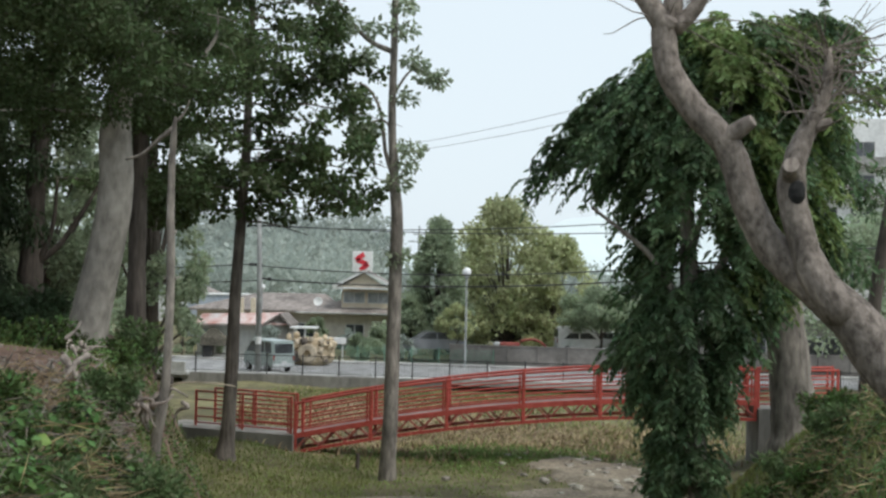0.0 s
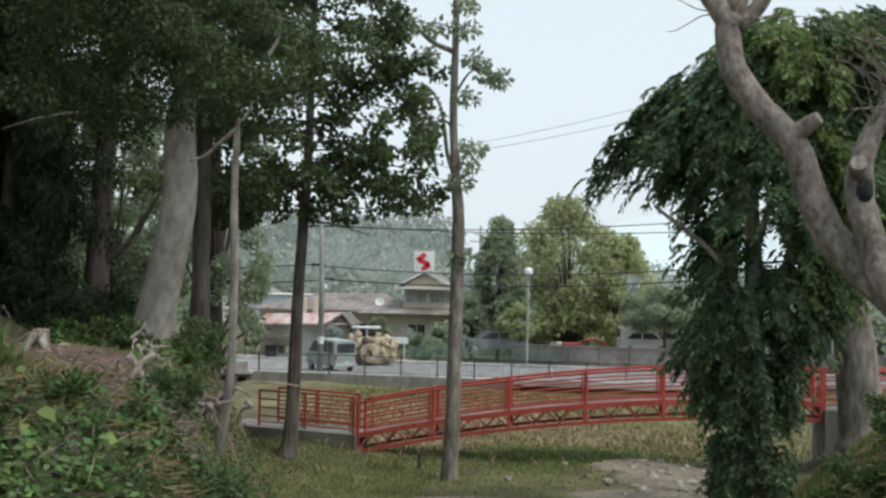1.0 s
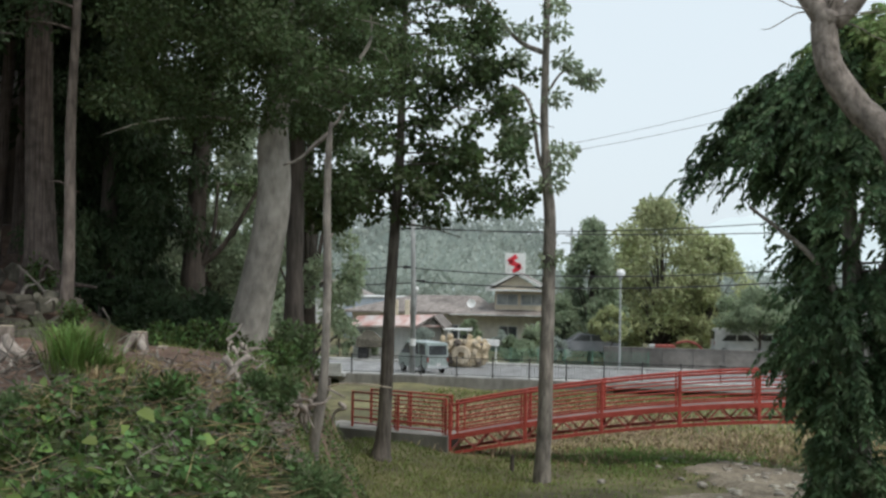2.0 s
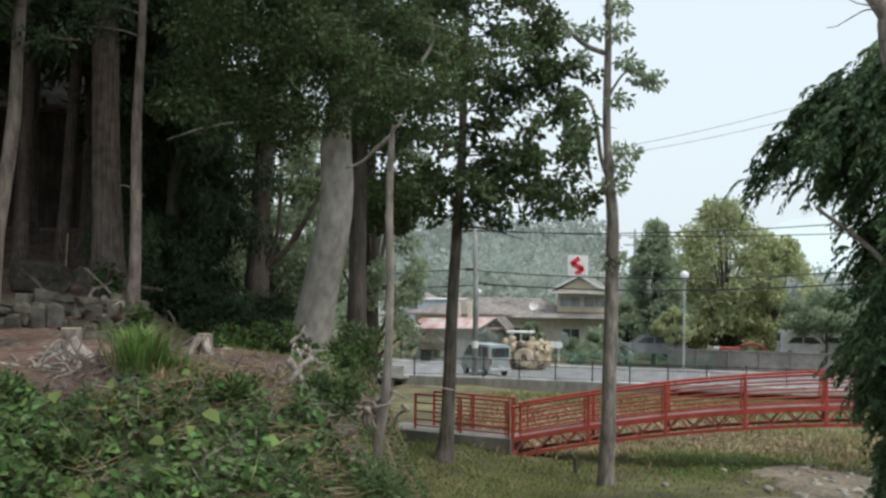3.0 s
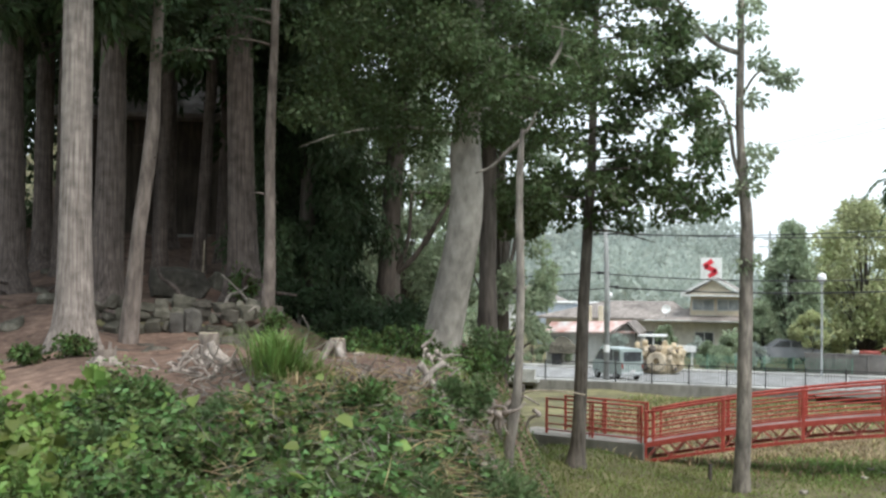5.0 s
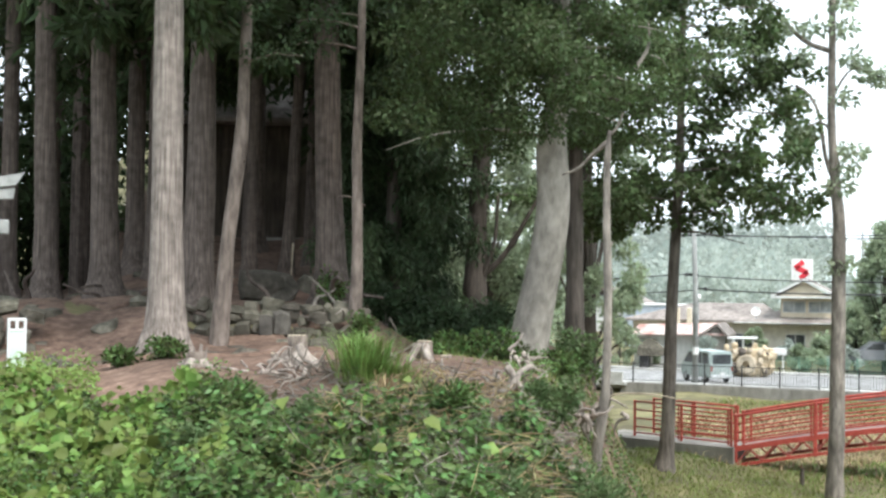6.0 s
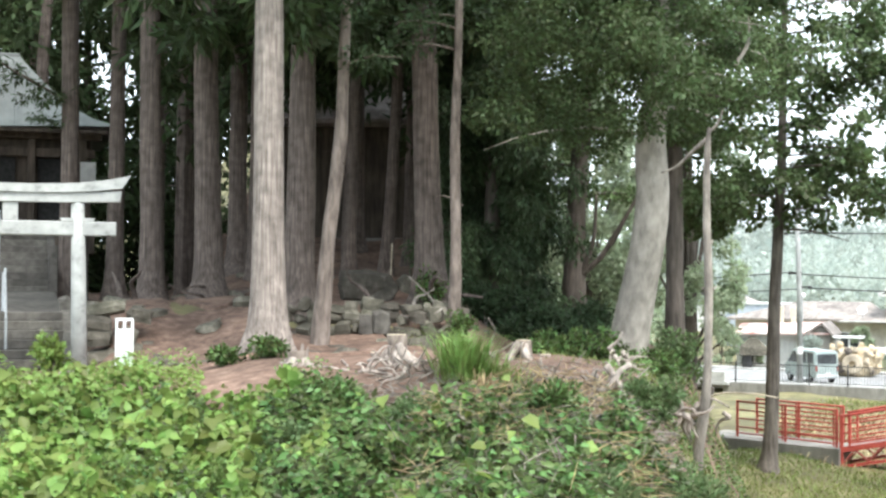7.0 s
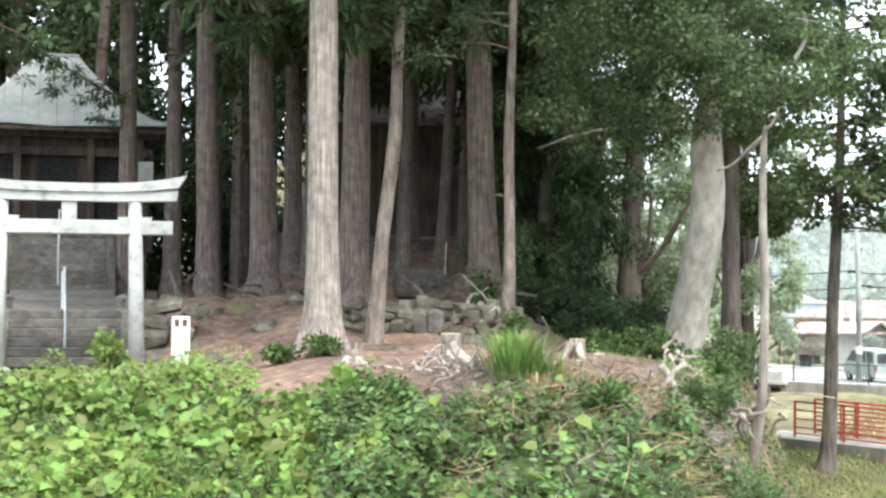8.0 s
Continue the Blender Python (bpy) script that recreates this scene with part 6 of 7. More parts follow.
for row in range(3):
    s = rng.uniform(0, 0.15)
    while s < wd.length - 0.05:
        w = rng.uniform(0.16, 0.52)
        h = rng.uniform(0.14, 0.36)
        p = wd.normalized() * (s + w / 2)
        part("stone", Geo().stone((p.x + rng.normal(0, 0.04) - row * 0.06, p.y + row * 0.08 + rng.normal(0, 0.05), row * 0.235 + h / 2 + rng.normal(0, 0.03)), (w, 0.32, h), rng, math.atan2(wd.y, wd.x) + rng.normal(0, 0.3), 0.25), M_BOULDER, drywall)
        s += w * 0.95
for x, w, h in ((1.75, 0.3, 0.44), (2.05, 0.36, 0.5)):
    p = wd.normalized() * x
    part("stone", Geo().stone((p.x + 0.1, p.y - 0.22, h / 2 + 0.02), (w, 0.2, h), rng, 0.5), M_STEP, drywall, "pale upright slab stone")
lw = thing("stone_facing", shr(1.55, 0.9, TZ), "stacked blocky stones beside the stair", "stone wall", turn=TURN_S)
for x, d, z, w, h in ((0.15, 0, 0.2, 0.7, 0.4), (0.1, 0.1, 0.6, 0.75, 0.32), (0.05, 0.2, 0.9, 0.65, 0.28), (0.2, 0.5, 1.15, 1.1, 0.28), (0.95, 0.3, 1.05, 0.5, 0.28), (0.75, -0.1, 0.3, 0.5, 0.4), (0.7, 0, 0.68, 0.4, 0.26)):
    part("stone", Geo().stone((x, d, z), (w, 0.6, h), rng, rng.normal(0, 0.1)), M_BOULDER, lw)


def rock(x, y, s, dz=0.0, mat=M_BOULDER, label="rough mossy grey stone on bare earth", turn=0.0, name="rock"):
    return solo(name, Geo().stone((0, 0, s[2] / 2 - 0.05), s, rng, turn), mat, label, "stone", (x, y, lie(x, y) + dz), "loose stones")


rock(-14.0, 28.6, (1.3, 0.8, 0.75), 0.1, label="large flat-topped mossy boulder among cedars", turn=0.4, name="boulder")
rock(-13.0, 29.3, (0.9, 0.5, 0.5), 0.1, turn=0.4)
for k in range(60):
    a, d = radians(rng.uniform(20, 42)), rng.uniform(24, 37)
    x, y = -math.sin(a) * d, math.cos(a) * d
    s = rng.uniform(0.18, 0.5)
    rock(x, y, (s * 1.3, s, s * 0.6), 0.0, turn=rng.uniform(0, 3))
for k in range(9):
    s = 0.25 + k * 0.42
    p = Vector((-14.6, 19.4, 0)) + (Vector((-12.6, 21.2, 0)) - Vector((-14.6, 19.4, 0))) * (k / 8)
    rock(p.x, p.y, (0.36, 0.22, 0.2), 0.0, turn=0.7 + rng.normal(0, 0.2))
rock(-14.3, 19.3, (0.5, 0.35, 0.3), 0.0)
rock(-13.9, 19.7, (0.45, 0.3, 0.28), 0.0)


def stump(x, y, r, h, roots, label, seed, cut=True, leg=0.45):
    rg = np.random.default_rng(seed)
    t = thing("tree_stump", (x, y, lie(x, y) - 0.03), label, "stump", "cut stumps")
    part("bole", Geo().tube([(0, 0, -0.1), (0, 0, h * 0.3), (0.01, 0, h * 0.7), (0, 0, h)], [r * 1.75, r * 1.2, r * 0.95, r * 1.0], 14, rough=0.09, rng=rg, flute=0.18, flutes=4), M_STUMP, t, smooth=True)
    if cut:
        part("cut_face", Geo().tube([(0, 0, h - 0.002), (0.0, 0, h + 0.018)], [r * 0.96, r * 0.93], 14, rough=0.05, rng=rg), M_CUT, t, "pale freshly cut top")
    for a, ln in roots:
        a = radians(a)
        pth = [(math.cos(a) * r * 0.6, math.sin(a) * r * 0.6, h * leg), (math.cos(a) * (r + ln * 0.4), math.sin(a) * (r + ln * 0.4), h * leg * 0.45), (math.cos(a + 0.2) * (r + ln), math.sin(a + 0.2) * (r + ln), -0.06)]
        part("root", Geo().tube(curve(pth, 9), np.linspace(r * 0.62, r * 0.2, 9), 8, rough=0.1, rng=rg), M_DEADWOOD, t, smooth=True)


stump(-9.22, 19.98, 0.17, 0.5, ((-20, 0.5), (200, 0.2), (300, 0.3)), "pale cut tree stump with a thick root", 1)
stump(-9.55, 19.8, 0.06, 0.26, ((250, 0.1),), "small grey cut stump", 2)
stump(-7.45, 21.23, 0.13, 0.38, ((-60, 0.45), (170, 0.3), (240, 0.3)), "pale forked cut stump on bare soil", 3, leg=0.85)
stump(-7.12, 21.4, 0.1, 0.13, ((20, 0.1),), "small pale sawn log end", 4)
stump(-10.46, 18.85, 0.17, 0.32, ((180, 0.35), (270, 0.3), (0, 0.2)), "bleached splintered stump on bare soil", 5, cut=False)
for k in range(7):
    p = rng.normal(0, 0.1, 2)
    solo("wood_splinter", Geo().tube([(0, 0, 0), (0.02, 0.02, 0.2 + 0.1 * rng.uniform())], [0.035, 0.008], 5), M_DEADWOOD, "bleached splinter on a broken stump", "wood", (-10.46 + p[0], 18.85 + p[1], lie(-10.46, 18.85) + 0.12), "splinters")


def root_tangle(x, y, n, spread, label, seed, mat, r=0.04, up=0.2):
    rg = np.random.default_rng(seed)
    t = thing("tree_root", (x, y, lie(x, y)), label, "root")
    for k in range(n):
        p = np.array([rg.normal(0, spread * 0.3), rg.normal(0, spread * 0.3), rg.uniform(0, up)])
        pts = [p]
        d = unit(np.array([rg.normal(0, 1), rg.normal(0, 1) - 0.3, rg.normal(-0.1, 0.5)]))
        for j in range(4):
            d = unit(d + rg.normal(0, 0.45, 3))
            p = p + d * spread * rg.uniform(0.15, 0.35)
            p[2] = max(p[2], lie(x + p[0], y + p[1]) - lie(x, y) - 0.02)
            pts.append(p)
        part("root", Geo().tube(curve(pts, 12), np.linspace(r * rg.uniform(0.6, 1.3), r * 0.25, 12), 7, rough=0.12, rng=rg), mat, t, smooth=True)


def bent_root(at, lines, label, mat):
    """A bare root shown by its own bends: each line of (across, up), with its thickness."""
    t = thing("tree_root", at, label, "root", turn=15.0)
    rg = np.random.default_rng(len(lines))
    for r, pts in lines:
        q = curve([(u, -0.1 - 0.05 * k, w) for k, (u, w) in enumerate(pts)], 16)
        part("root", Geo().tube(q, np.interp(np.linspace(0, 1, 16), [0, 0.5, 1], [r, r * 0.85, r * 0.35]), 8, rough=0.1, rng=rg), mat, t, smooth=True)


bent_root((-5.5, 19.85, lie(-5.5, 19.85)), ((0.06, [(-0.12, 0.42), (0.0, 0.26), (-0.06, 0.1), (-0.14, 0.0), (0.0, -0.08), (0.18, 0.02)]), (0.05, [(0.26, 0.44), (0.06, 0.3), (0.1, 0.12), (0.2, 0.1)]),
                                          (0.035, [(-0.3, 0.3), (-0.2, 0.2), (-0.22, 0.02), (-0.3, -0.1)]), (0.03, [(-0.4, 0.15), (-0.2, 0.1), (0.05, -0.12), (0.3, -0.16)])), "pale bleached forked root curling over the bank", M_DEADWOOD)
bent_root((-9.0, 19.6, lie(-9.0, 19.6)), ((0.07, [(0.0, 0.4), (0.1, 0.2), (0.3, 0.08), (0.52, -0.04)]), (0.035, [(-0.2, 0.2), (-0.1, 0.05), (0.1, 0.02), (0.2, -0.1)]), (0.03, [(-0.5, 0.12), (-0.3, 0.16), (-0.1, -0.04), (0.0, -0.1)])), "thick grey root sweeping from a cut stump", M_DEADWOOD)
root_tangle(-5.75, 19.5, 14, 0.5, "brown roots hanging from the cut bank", 31, M_BARK_GREY, 0.03, 0.25)
root_tangle(-8.6, 18.9, 14, 0.7, "grey broken roots on bare soil", 32, M_DEADWOOD, 0.028, 0.2)
root_tangle(-5.15, 22.7, 12, 0.6, "grey roots hanging down the bank beside the bleached trunk", 33, M_DEADWOOD, 0.05, 0.5)
root_tangle(-6.5, 19.6, 10, 0.6, "brown roots in reddish soil", 34, M_BARK_GREY, 0.03, 0.15)
root_tangle(-6.15, 22.16, 14, 0.5, "bleached tangle of bare roots on the bank", 11, M_DEADWOOD, 0.04, 0.3)
root_tangle(-5.3, 23.4, 9, 0.9, "grey bare roots at the foot of the slope", 12, M_DEADWOOD, 0.05, 0.3)
root_tangle(-9.6, 19.3, 8, 0.8, "grey exposed roots on bare soil", 13, M_DEADWOOD, 0.03, 0.1)
root_tangle(-7.9, 21.0, 6, 0.8, "brown exposed roots on bare soil", 14, M_BARK_GREY, 0.03, 0.1)
root_tangle(-11.0, 25.8, 8, 1.2, "grey roots among the wall stones", 15, M_BARK_GREY, 0.05, 0.2)
for k, (x, y) in enumerate(((-17.3, 26.6), (-14.06, 25.1), (-19.0, 26.7), (-11.9, 27.3))):
    root_tangle(x, y, 7, 1.4, "spreading surface roots of a cedar", 20 + k, M_BARK_CEDAR, 0.09, 0.1)
lg = thing("fallen_limb", (-5.9, 26.0, 2.4), "bent dark fallen limb on the bank", "log")
part("limb", Geo().tube(curve([(-0.9, 0.2, 0.35), (-0.3, 0.1, 0.25), (0.35, 0, 0.45), (0.6, 0, 0.85), (0.62, 0, 1.05)], 18), np.linspace(0.14, 0.09, 18), 10, rough=0.06, rng=rng), M_BARK_DARK, lg, smooth=True)
part("twig", Geo().tube(curve([(0.5, 0, 0.8), (0.9, -0.2, 0.95), (1.5, -0.4, 0.98), (2.0, -0.5, 0.93)], 12), np.linspace(0.022, 0.01, 12), 6), M_CUT, lg, smooth=True)
solo("stake", Geo().tube([(0, 0, -0.2), (0.01, 0, 0.5)], [0.07, 0.06], 8), M_BARK_DARK, "short dark wooden stake in the grass", "stake", (-2.45, 40.5, lie(-2.45, 40.5)))
solo("bamboo_pole", Geo().tube([(0, 0, -0.1), (0.06, 0, 1.3)], [0.02, 0.018], 6), M_CUT, "thin pale pole standing among cedars", "pole", (-14.6, 31.2, lie(-14.6, 31.2)))


# ---- undergrowth and grass ----
def sector(rng, n, az0, az1, d0, d1):
    a = np.radians(rng.uniform(az0, az1, n))
    d = np.sqrt(rng.uniform(d0 ** 2, d1 ** 2, n))
    return np.sin(a) * d, np.cos(a) * d


def swell(x, y, s):
    return 0.5 + 0.25 * np.sin(x * 1.9 * s + 1.3 * np.sin(y * 1.1 * s)) + 0.25 * np.sin(y * 2.3 * s + 1.7 * np.sin(x * 1.3 * s) + 1)


def cover(name, label, category, rng, n, xy, height, length, width, leaf, broad=False, up=0.6, deep=0.55, scale=1.0, limit=None):
    x, y = xy
    if limit is not None:
        ok = limit(x, y)
        x, y = x[ok], y[ok]
    h = height(x, y) if callable(height) else height * (0.15 + 1.0 * swell(x, y, scale) ** 1.5 + 0.5 * swell(y * 1.1, x, scale * 3.1) ** 2)
    z = land(x, y) + h * (1 - deep * rng.uniform(0, 1, len(x)) ** 1.6)
    p = np.stack([x, y, z], 1)
    away = np.stack([-x, -y, 0 * x], 1) / np.hypot(x, y)[:, None]
    alo = rng.normal(0, 1, p.shape) * np.array([1, 1, 0.45]) + away * 0.35 + np.array([0, 0, -0.1])
    face = rng.normal(0, 0.45, p.shape) + np.array([0, 0, up]) + away * 0.55
    vs, k, tr = leaves(p, alo, length, width, rng, broad=broad, face=face)
    return solo(name, soup(name, vs, k, tr), leaf, label, category, kind="stuff")


def on_rise(x, y):
    e = np.interp(y, [0, 10, 18, 22, 27, 30], [-1.6, -3.1, -4.8, -5.8, -6.4, -6.9])
    return x < e + 0.9


def below_bank(x, y):
    az, d = np.degrees(np.arctan2(-x, y)), np.hypot(x, y)
    return on_rise(x, y) & (d < np.interp(az, [8, 10, 12, 19, 21, 24], [18, 17, 16.2, 16.2, 16.8, 17.8]))


rng = np.random.default_rng(501)
cover("vine_cover", "bright green broad-leaved vines over the near bank", "vines", rng, 0, sector(rng, 37000, -52, -27.5, 8.5, 20.4), 0.72, 0.11, 0.95, M_LEAF_KUDZU, True, deep=0.8, limit=lambda x, y: np.hypot(x, y) < np.interp(np.degrees(np.arctan2(-x, y)), [24, 28, 31, 34, 37], [16.5, 17.6, 19.2, 19.9, 20.2]))
cover("vine_cover", "large bright vine leaves over the near bank", "vines", rng, 0, sector(rng, 4200, -52, -29.0, 8.5, 18.5), 0.78, 0.16, 0.95, M_LEAF_KUDZU, True, deep=0.3)
cover("undergrowth", "fine-leaved weeds among the vines", "undergrowth", rng, 0, sector(rng, 24000, -52, -24.5, 9.5, 18), 0.68, 0.065, 0.5, M_LEAF_SHRUB, deep=0.6, scale=1.4)
cover("vine_cover", "scattered broad-leaved vines climbing over the shrubs", "vines", rng, 0, sector(rng, 160, -28, -9, 9.5, 16.0), 0.95, 0.15, 0.95, M_LEAF_KUDZU, True, limit=on_rise, deep=0.3, scale=1.5)
cover("dry_twigs", "bare brown twigs tangled in the shrubs", "twigs", rng, 0, sector(rng, 4200, -25, -9, 10, 17.2), 0.85, 0.3, 0.03, M_DEADWOOD, limit=on_rise, deep=0.35, scale=1.5)
cover("undergrowth", "dense green shrubs and weeds on the near bank", "undergrowth", rng, 0, sector(rng, 100000, -30.5, -6, 9.5, 17.8), 0.8, 0.11, 0.5, M_LEAF_SHRUB, limit=below_bank, deep=0.95, scale=1.5)
cover("undergrowth", "dense green shrubs and weeds on the near bank", "undergrowth", rng, 0, sector(rng, 14000, -52, -33, 17, 22.5), 0.42, 0.08, 0.5, M_LEAF_KUDZU, deep=0.7)
cover("undergrowth", "low weeds on the bare bank", "undergrowth", rng, 0, sector(rng, 7000, -30, -11, 17.5, 21.0), lambda x, y: 0.32 * np.clip(swell(x, y, 1.3) * 2 - 0.9, 0, 1), 0.07, 0.5, M_LEAF_SHRUB, limit=on_rise)
cover("undergrowth", "leafy shrubs and weeds along the bare edge", "undergrowth", rng, 0, sector(rng, 20000, -36.5, -23.5, 16.2, 18.4), 0.6, 0.085, 0.55, M_LEAF_SHRUB, limit=on_rise, deep=0.7, scale=1.5)
cover("brushwood", "dry broken twigs and roots littering the bare earth", "brushwood", rng, 0, sector(rng, 1500, -26, -11, 18.0, 21.2), 0.26, 0.42, 0.06, M_BARK_GREY, limit=on_rise, deep=0.9, scale=1.5)
cover("dry_stems", "tangled dry stems and dead grass", "dry grass", rng, 0, sector(rng, 11000, -24, -8, 9.5, 18.2), 0.78, 0.34, 0.022, M_GRASS_DRY, limit=on_rise, deep=0.6)


def on_slope(x, y):
    e = np.interp(y, [0, 10, 18, 22, 27, 30], [-1.6, -3.1, -4.8, -5.8, -6.4, -6.9])
    return (x < e + 2.3) & (x > e - 0.4)


cover("undergrowth", "low olive plants on the slope beside the stream", "undergrowth", rng, 0, sector(rng, 26000, -19, -6, 13, 30), 0.3, 0.075, 0.45, M_LEAF_SHRUB, limit=on_slope, deep=0.9, scale=1.8)


def shrub(x, y, w, h, leaf, label, seed, n=900, length=0.1, name="shrub", category="shrub"):
    rg = np.random.default_rng(seed)
    t = thing(name, (x, y, lie(x, y)), label, category)
    cs = [(rg.normal(0, w * 0.35), rg.normal(0, w * 0.35), h * rg.uniform(0.25, 0.85)) for _ in range(9)]
    for k, c in enumerate(cs[:4]):
        part("stem", Geo().tube([(0, 0, -0.1), (c[0] * 0.5, c[1] * 0.5, c[2] * 0.6), c], [0.02, 0.014, 0.006], 5), M_BARK_GREY, t)
    p, u = clusters(rg, cs, (w * 0.42, w * 0.42, h * 0.26), n // 9)
    p[:, 2] = np.maximum(p[:, 2], 0.01)
    vs, k, tr = leaves(p, u + rg.normal(0, 0.5, p.shape), length, 0.5, rg)
    part("foliage", soup("foliage", vs, k, tr), leaf, t)


rg = np.random.default_rng(650)
for k in range(26):
    a, d = radians(rg.uniform(11.5, 40)), rg.uniform(11.0, 16.2)
    x, y = -math.sin(a) * d, math.cos(a) * d
    if not bool(on_rise(np.array([x]), np.array([y]))[0]):
        continue
    shrub(x, y, rg.uniform(0.35, 0.6), rg.uniform(0.6, 0.85), (M_LEAF_SHRUB, M_LEAF_TIP, M_LEAF_MID)[k % 3], ("olive leafy shrub on the near bank", "bright green leafy shrub on the near bank", "dark green leafy shrub on the near bank")[k % 3], 660 + k, 1500, 0.1)
shrub(-11.3, 19.4, 0.45, 0.4, M_LEAF_SHRUB, "small green shrub beside the pale cedar", 601, 900, 0.09)
shrub(-12.0, 19.0, 0.4, 0.4, M_LEAF_SHRUB, "small green shrub beside the pale cedar", 602, 900, 0.09)
shrub(-8.3, 25.2, 0.75, 0.75, M_LEAF_SHRUB, "dense green shrub behind the stumps", 603, 1800, 0.1)
shrub(-7.6, 25.6, 0.65, 0.8, M_LEAF_SHRUB, "dense green shrub behind the stumps", 604, 1800, 0.1)
shrub(-9.9, 24.4, 0.35, 0.6, M_LEAF_SHRUB, "small shrub at the end of the stone wall", 605, 700, 0.09)
shrub(-4.92, 19.6, 0.46, 0.9, M_LEAF_MID, "feathery dark green shrub on the bank", 606, 2600, 0.1)
shrub(-6.35, 27.9, 0.6, 1.0, M_LEAF_MID, "green shrub at the pale trunk's foot", 607, 1800, 0.1)
shrub(-5.9, 24.6, 0.6, 0.6, M_LEAF_SHRUB, "olive shrub on the bank slope", 608, 1500, 0.09)
shrub(-11.6, 27.0, 0.5, 0.9, M_LEAF_SHRUB, "thin shrub at a cedar's foot", 609, 900, 0.1)
# The dark leaf colour of these shrubs carries the shade under the evergreen.
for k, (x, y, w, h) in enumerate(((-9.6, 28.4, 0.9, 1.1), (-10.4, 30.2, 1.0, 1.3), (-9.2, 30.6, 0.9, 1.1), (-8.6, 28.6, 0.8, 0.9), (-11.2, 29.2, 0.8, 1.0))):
    shrub(x, y, w, h, M_LEAF_DARK, "shrub under the evergreen, shade put into its dark leaf colour", 630 + k, 2600, 0.13)
shrub(-15.6, 19.2, 0.4, 0.9, M_LEAF_KUDZU, "tall bright weed in front of the torii", 610, 700, 0.12)
for k, (x, y, w, h) in enumerate(((-3.5, 14.6, 0.55, 0.95), (-5.2, 15.6, 0.6, 0.9), (-6.6, 15.0, 0.6, 0.95), (-8.2, 15.2, 0.6, 0.9), (-3.6, 16.2, 0.5, 0.7), (-6.9, 13.9, 0.5, 0.7))):
    shrub(x, y, w, h, (M_LEAF_MID, M_LEAF_SHRUB)[k % 2], "leafy shrub on the near bank", 620 + k, 2600, 0.085)


for k, (x, y, w, h) in enumerate(((6.2, 25.0, 0.55, 0.6), (6.8, 26.5, 0.6, 0.7), (7.4, 25.2, 0.5, 0.6), (7.9, 27.6, 0.6, 0.8), (6.6, 22.0, 0.5, 0.55), (7.1, 23.4, 0.55, 0.6), (5.8, 20.4, 0.45, 0.5), (8.3, 25.0, 0.6, 0.7), (6.0, 28.2, 0.5, 0.6))):
    shrub(x, y, w, h, (M_LEAF_SHRUB, M_LEAF_MID, M_LEAF_SHRUB)[k % 3], "low weedy shrub on the far bank", 640 + k, 1500, 0.1)


def blades(name, label, rng, x, y, h, w, leaf, lean=0.35, category="grass"):
    z = land(x, y)
    n = len(x)
    hh = h * rng.uniform(0.5, 1.3, n)
    a = rng.uniform(0, 2 * np.pi, n)
    le = lean * rng.uniform(0, 1.4, n) * hh
    o = np.stack([x, y, z - 0.02], 1)
    ww = np.stack([np.cos(a + 1.57) * w / 2, np.sin(a + 1.57) * w / 2, 0 * x], 1)
    mid = o + np.stack([np.cos(a) * le * 0.35, np.sin(a) * le * 0.35, hh * 0.62], 1)
    tip = o + np.stack([np.cos(a) * le, np.sin(a) * le, hh * (1 - lean * 0.3)], 1)
    vs = np.stack([o - ww, o + ww, mid + ww * 0.8, mid - ww * 0.8, tip], 1).reshape(-1, 3)
    return solo(name, soup(name, vs, 5, [(0, 1, 2), (0, 2, 3), (3, 2, 4)]), leaf, label, category, kind="stuff")


def tuft(x, y, n, h, spread, leaf, label, seed):
    rg = np.random.default_rng(seed)
    r = rg.normal(0, spread * 0.35, (n, 2))
    blades("grass_tuft", label, rg, x + r[:, 0], y + r[:, 1], h, 0.022, leaf, 1.0, "grass tuft")


tuft(-7.5, 18.7, 620, 1.0, 0.42, M_TUFT, "tall arching green grass tuft", 701)
tuft(-7.0, 18.9, 260, 0.7, 0.4, M_TUFT, "tall arching green grass tuft", 702)
tuft(-6.9, 18.2, 260, 0.6, 0.4, M_GRASS_DRY, "dry grass below the green tuft", 703)
# stream bed


def hump(x, y, cx, cy, rx, ry):
    return np.exp(-((x - cx) / rx) ** 2 - ((y - cy) / ry) ** 2)


x, y = rng.uniform(-9, 12, 150000), rng.uniform(33, 72, 150000)
lush = 0.16 * swell(x, y, 0.31) + 0.14 * swell(y * 0.9, x * 1.3, 0.8) + 0.75 * hump(x, y, 0.6, 43.5, 3.6, 3.6) + 0.35 * hump(x, y, -4.0, 38, 3, 4) - 0.1 * hump(x, y, 5.0, 40.5, 2.6, 3.2)
keep = rng.uniform(0, 1, len(x)) < lush
blades("grass", "short green and olive grass on the stream bed", rng, x[keep], y[keep], 0.11, 0.032, M_GRASS_BED, 0.8)
x, y = rng.uniform(-4, 8, 60000), rng.uniform(38, 50, 60000)
keep = rng.uniform(0, 1, len(x)) < np.maximum(hump(x, y, 1.6, 44.0, 2.6, 1.9), 0.6 * hump(x, y, 5.5, 46.0, 1.5, 1.2)) * (0.3 + swell(x, y, 0.9))
blades("grass", "brighter green grass patch below the bridge", rng, x[keep], y[keep], 0.12, 0.035, M_TUFT, 0.8)
x, y = rng.uniform(-9, 13, 90000), rng.uniform(42, 71, 90000)
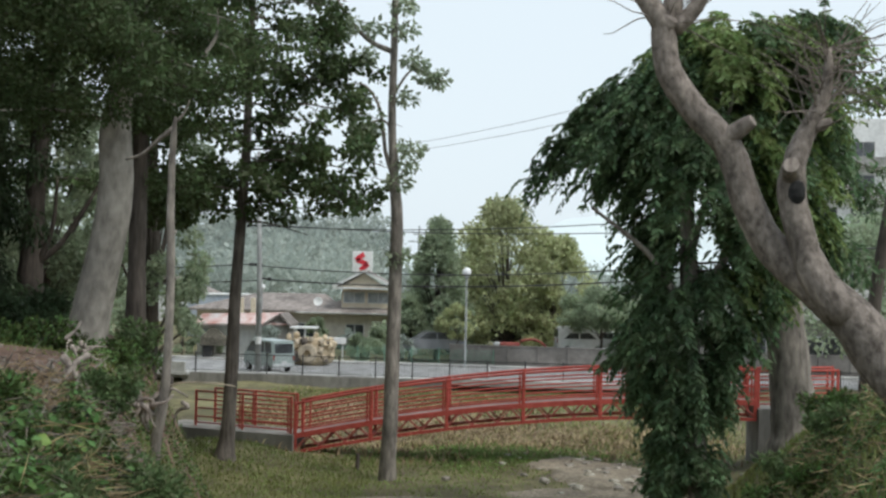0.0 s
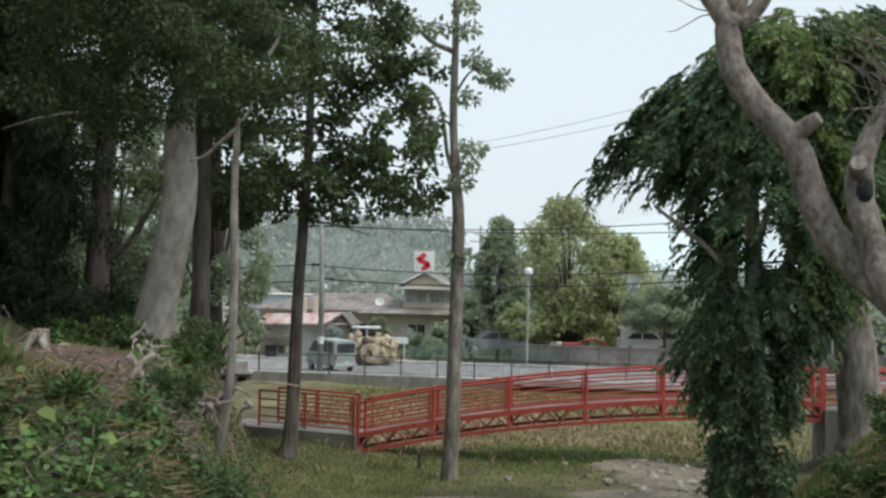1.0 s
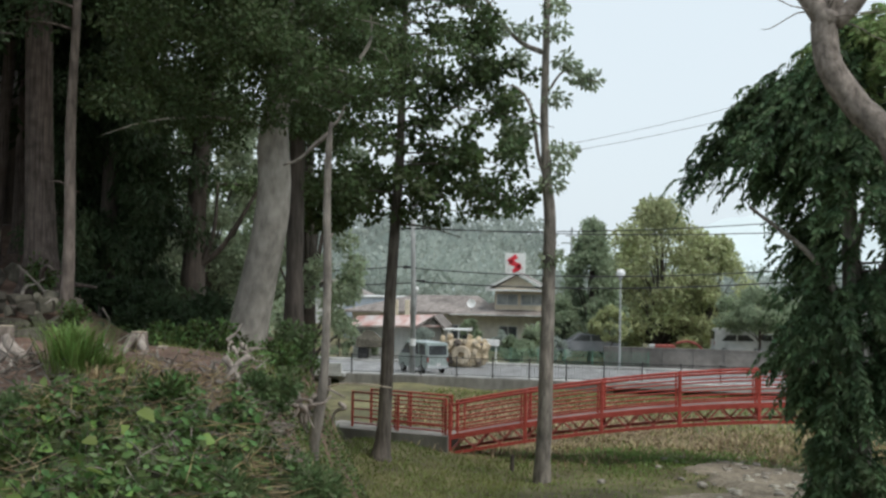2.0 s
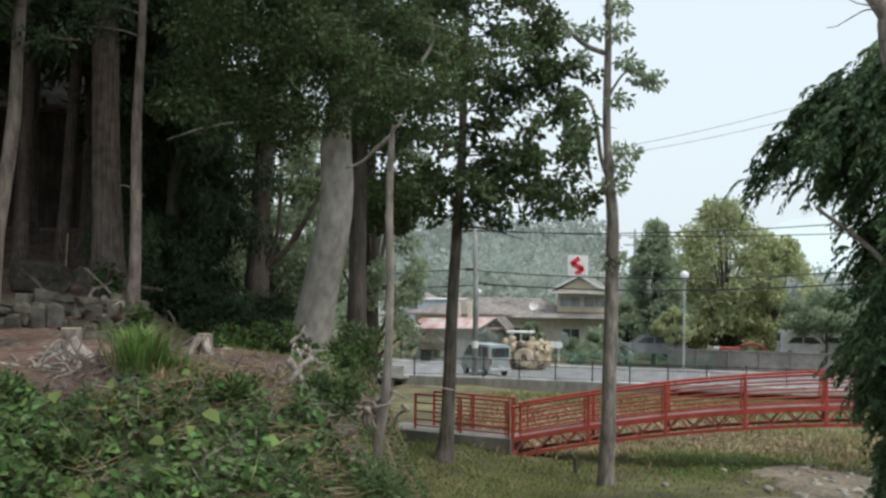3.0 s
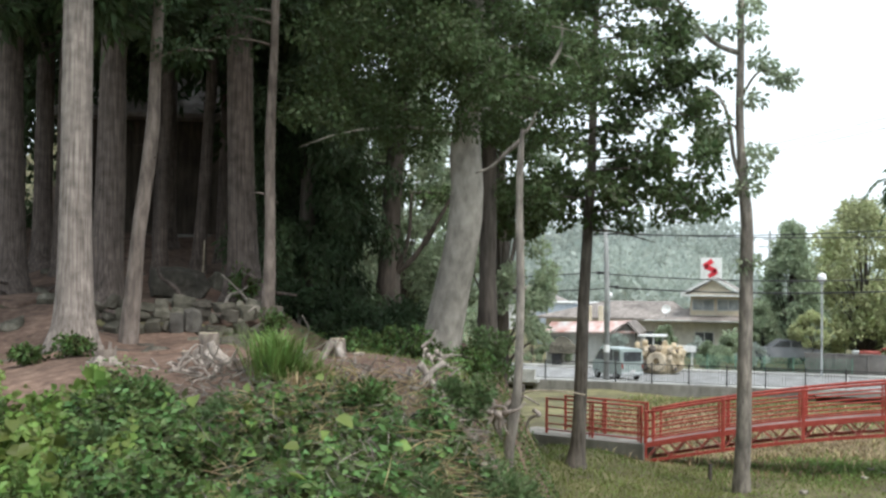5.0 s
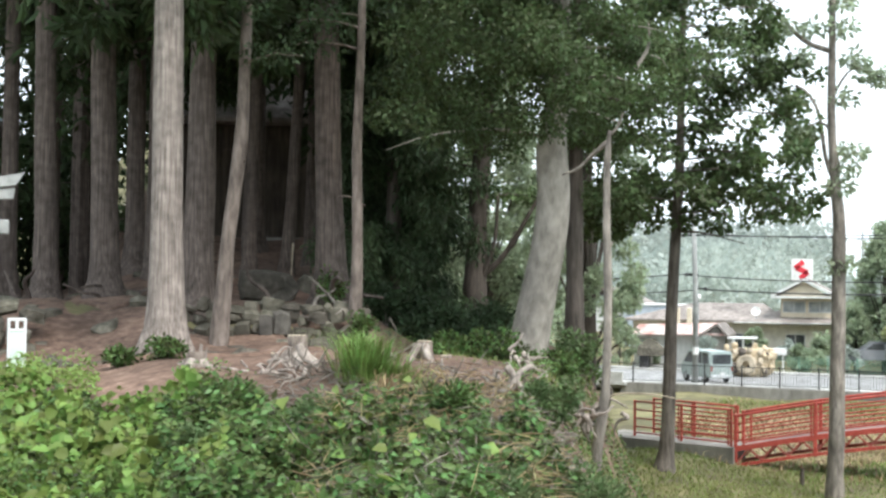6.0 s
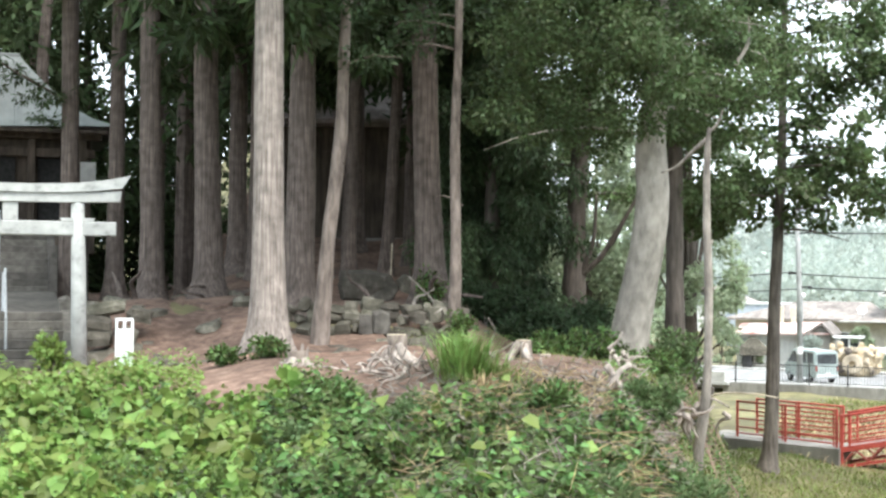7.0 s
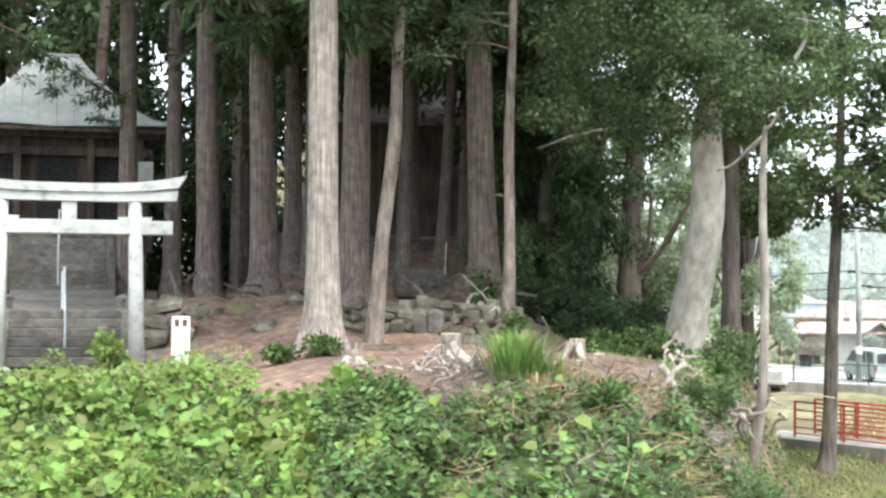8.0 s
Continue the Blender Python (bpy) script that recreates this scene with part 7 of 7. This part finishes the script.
straw = np.maximum(hump(x, y, 3.0, 50.5, 2.8, 3.6), np.maximum(0.9 * hump(x, y, -3.0, 55, 4.5, 8), 0.6 * hump(x, y, 7.5, 50, 2.6, 4))) * (0.8 + 0.9 * swell(x, y, 0.7))
keep = rng.uniform(0, 1, len(x)) < straw
blades("dry_grass", "tall dry straw-coloured grass below the street wall", rng, x[keep], y[keep], 0.28, 0.05, M_GRASS_DRY, 1.0)
x, y = rng.uniform(-8, 13, 30000), rng.uniform(45, 71, 30000)
keep = rng.uniform(0, 1, len(x)) < 0.2 + 0.8 * np.maximum(hump(x, y, 7.5, 50, 2.8, 4), hump(x, y, -2, 66, 6, 4))
blades("grass", "tall rough green grass under the bridge", rng, x[keep], y[keep], 0.3, 0.03, M_GRASS, 0.7)
x, y = rng.uniform(-7.5, -2, 12000), rng.uniform(21, 42, 12000)
blades("grass", "olive grass on the slope beside the wood", rng, x, y, 0.14, 0.03, M_GRASS)
rg = np.random.default_rng(720)
for k in range(70):
    x, y = 4.9 + rg.normal(0, 1.7), 40.3 + rg.normal(0, 2.2)
    w = rg.uniform(0.08, 0.26)
    solo("stone", Geo().stone((0, 0, w * 0.15), (w * 1.4, w, w * 0.6), rg, rg.uniform(0, 3)), M_PEBBLE, "pale rounded stone in the dry stream bed", "stone", (x, y, lie(x, y) + 0.03), "stones of the stream bed")
# far bank
x, y = rng.uniform(2.2, 11, 26000), rng.uniform(13, 36, 26000)
ok = x / y > 0.19
blades("grass", "rough green grass on the far bank", rng, x[ok], y[ok], 0.22, 0.025, M_GRASS)
cover("undergrowth", "weeds and low plants on the far bank", "undergrowth", rng, 0, sector(rng, 26000, 11, 27, 14, 27), 0.35, 0.08, 0.5, M_LEAF_SHRUB, deep=0.8, limit=lambda x, y: land(x, y) > 1.2)
cover("dry_stems", "brown dry stems on the far bank", "dry grass", rng, 0, sector(rng, 4000, 11, 27, 14, 26), 0.4, 0.3, 0.06, M_GRASS_DRY, deep=0.6, limit=lambda x, y: land(x, y) > 1.2)
# leaf litter and wood chips on the soil
x, y = sector(rng, 9000, -40, -10, 17.5, 27)
p = np.stack([x, y, land(x, y) + 0.035], 1)
vs, k, tr = leaves(p, rng.normal(0, 1, p.shape) * np.array([1, 1, 0.15]), 0.09, 0.4, rng, face=np.tile([0.0, 0.0, 1.0], (len(p), 1)))
solo("wood_chips", soup("wood_chips", vs, k, tr), M_DEADWOOD, "scattered wood chips and dead twigs on soil", "litter", kind="stuff")

# deep wood behind the cedars: trunks and hanging green
rng = np.random.default_rng(801)
for k in range(64):
    a, d = radians(rng.uniform(23, 54)), rng.uniform(42, 72)
    if a > radians(34) and d < 52:
        continue
    x, y = -math.sin(a) * d, math.cos(a) * d
    r = rng.uniform(0.15, 0.3)
    far_tree = thing("cedar", (x, y, lie(x, y)), "dark cedar trunk deep in the wood", "cedar tree", "cedars deep in the wood")
    part("trunk", Geo().tube([(0, 0, -0.3), (rng.normal(0, 0.2), 0, 9), (rng.normal(0, 0.4), 0, 18)], [r * 1.2, r, r * 0.5], 7), M_BARK_CEDAR, far_tree)
    for zz in (3.5, 5.2, 6.4):
        t = rng.uniform(0, 6.28)
        part("dead_branch", Geo().tube([(0, 0, zz), (math.cos(t) * 0.8, math.sin(t) * 0.8, zz - 0.1)], [0.03, 0.01], 5), M_BARK_CEDAR, far_tree)
cs = []
for k in range(760):
    a, d = radians(rng.uniform(21.5, 58)), rng.uniform(40, 74)
    if a > radians(34) and d < 52:
        continue
    x, y = -math.sin(a) * d, math.cos(a) * d
    cs.append((x, y, lie(x, y) + rng.uniform(4.0, 18) if d < 52 else lie(x, y) + rng.uniform(0.5, 22)))
for k in range(520):
    a, d = radians(rng.uniform(33, 62)), rng.uniform(53, 70)
    cs.append((-math.sin(a) * d, math.cos(a) * d, rng.uniform(8, 32)))
for k in range(170):
    a, d = radians(rng.uniform(33, 56)), rng.uniform(54, 70)
    x, y = -math.sin(a) * d, math.cos(a) * d
    cs.append((x, y, lie(x, y) + rng.uniform(0, 8)))
# Unseen clusters above the view, added to block sky light over the wood.
for k in range(300):
    a, d = radians(rng.uniform(19, 37)), rng.uniform(22, 48)
    cs.append((-math.sin(a) * d, math.cos(a) * d, 7.5 + 0.26 * d + rng.uniform(2.0, 9.0)))
p, u = clusters(rng, cs, (1.9, 1.9, 1.4), 120)
vs, k, tr = leaves(p, u * 0.6 + rng.normal(0, 0.5, p.shape) + np.array([0, 0, -0.5]), 0.5, 0.4, rng)
solo("deep_wood_crowns", soup("deep_wood_crowns", vs, k, tr), M_LEAF_CEDAR, "dense dark green canopy deep in the wood, with unseen crowns added for shade", "wood", kind="stuff")
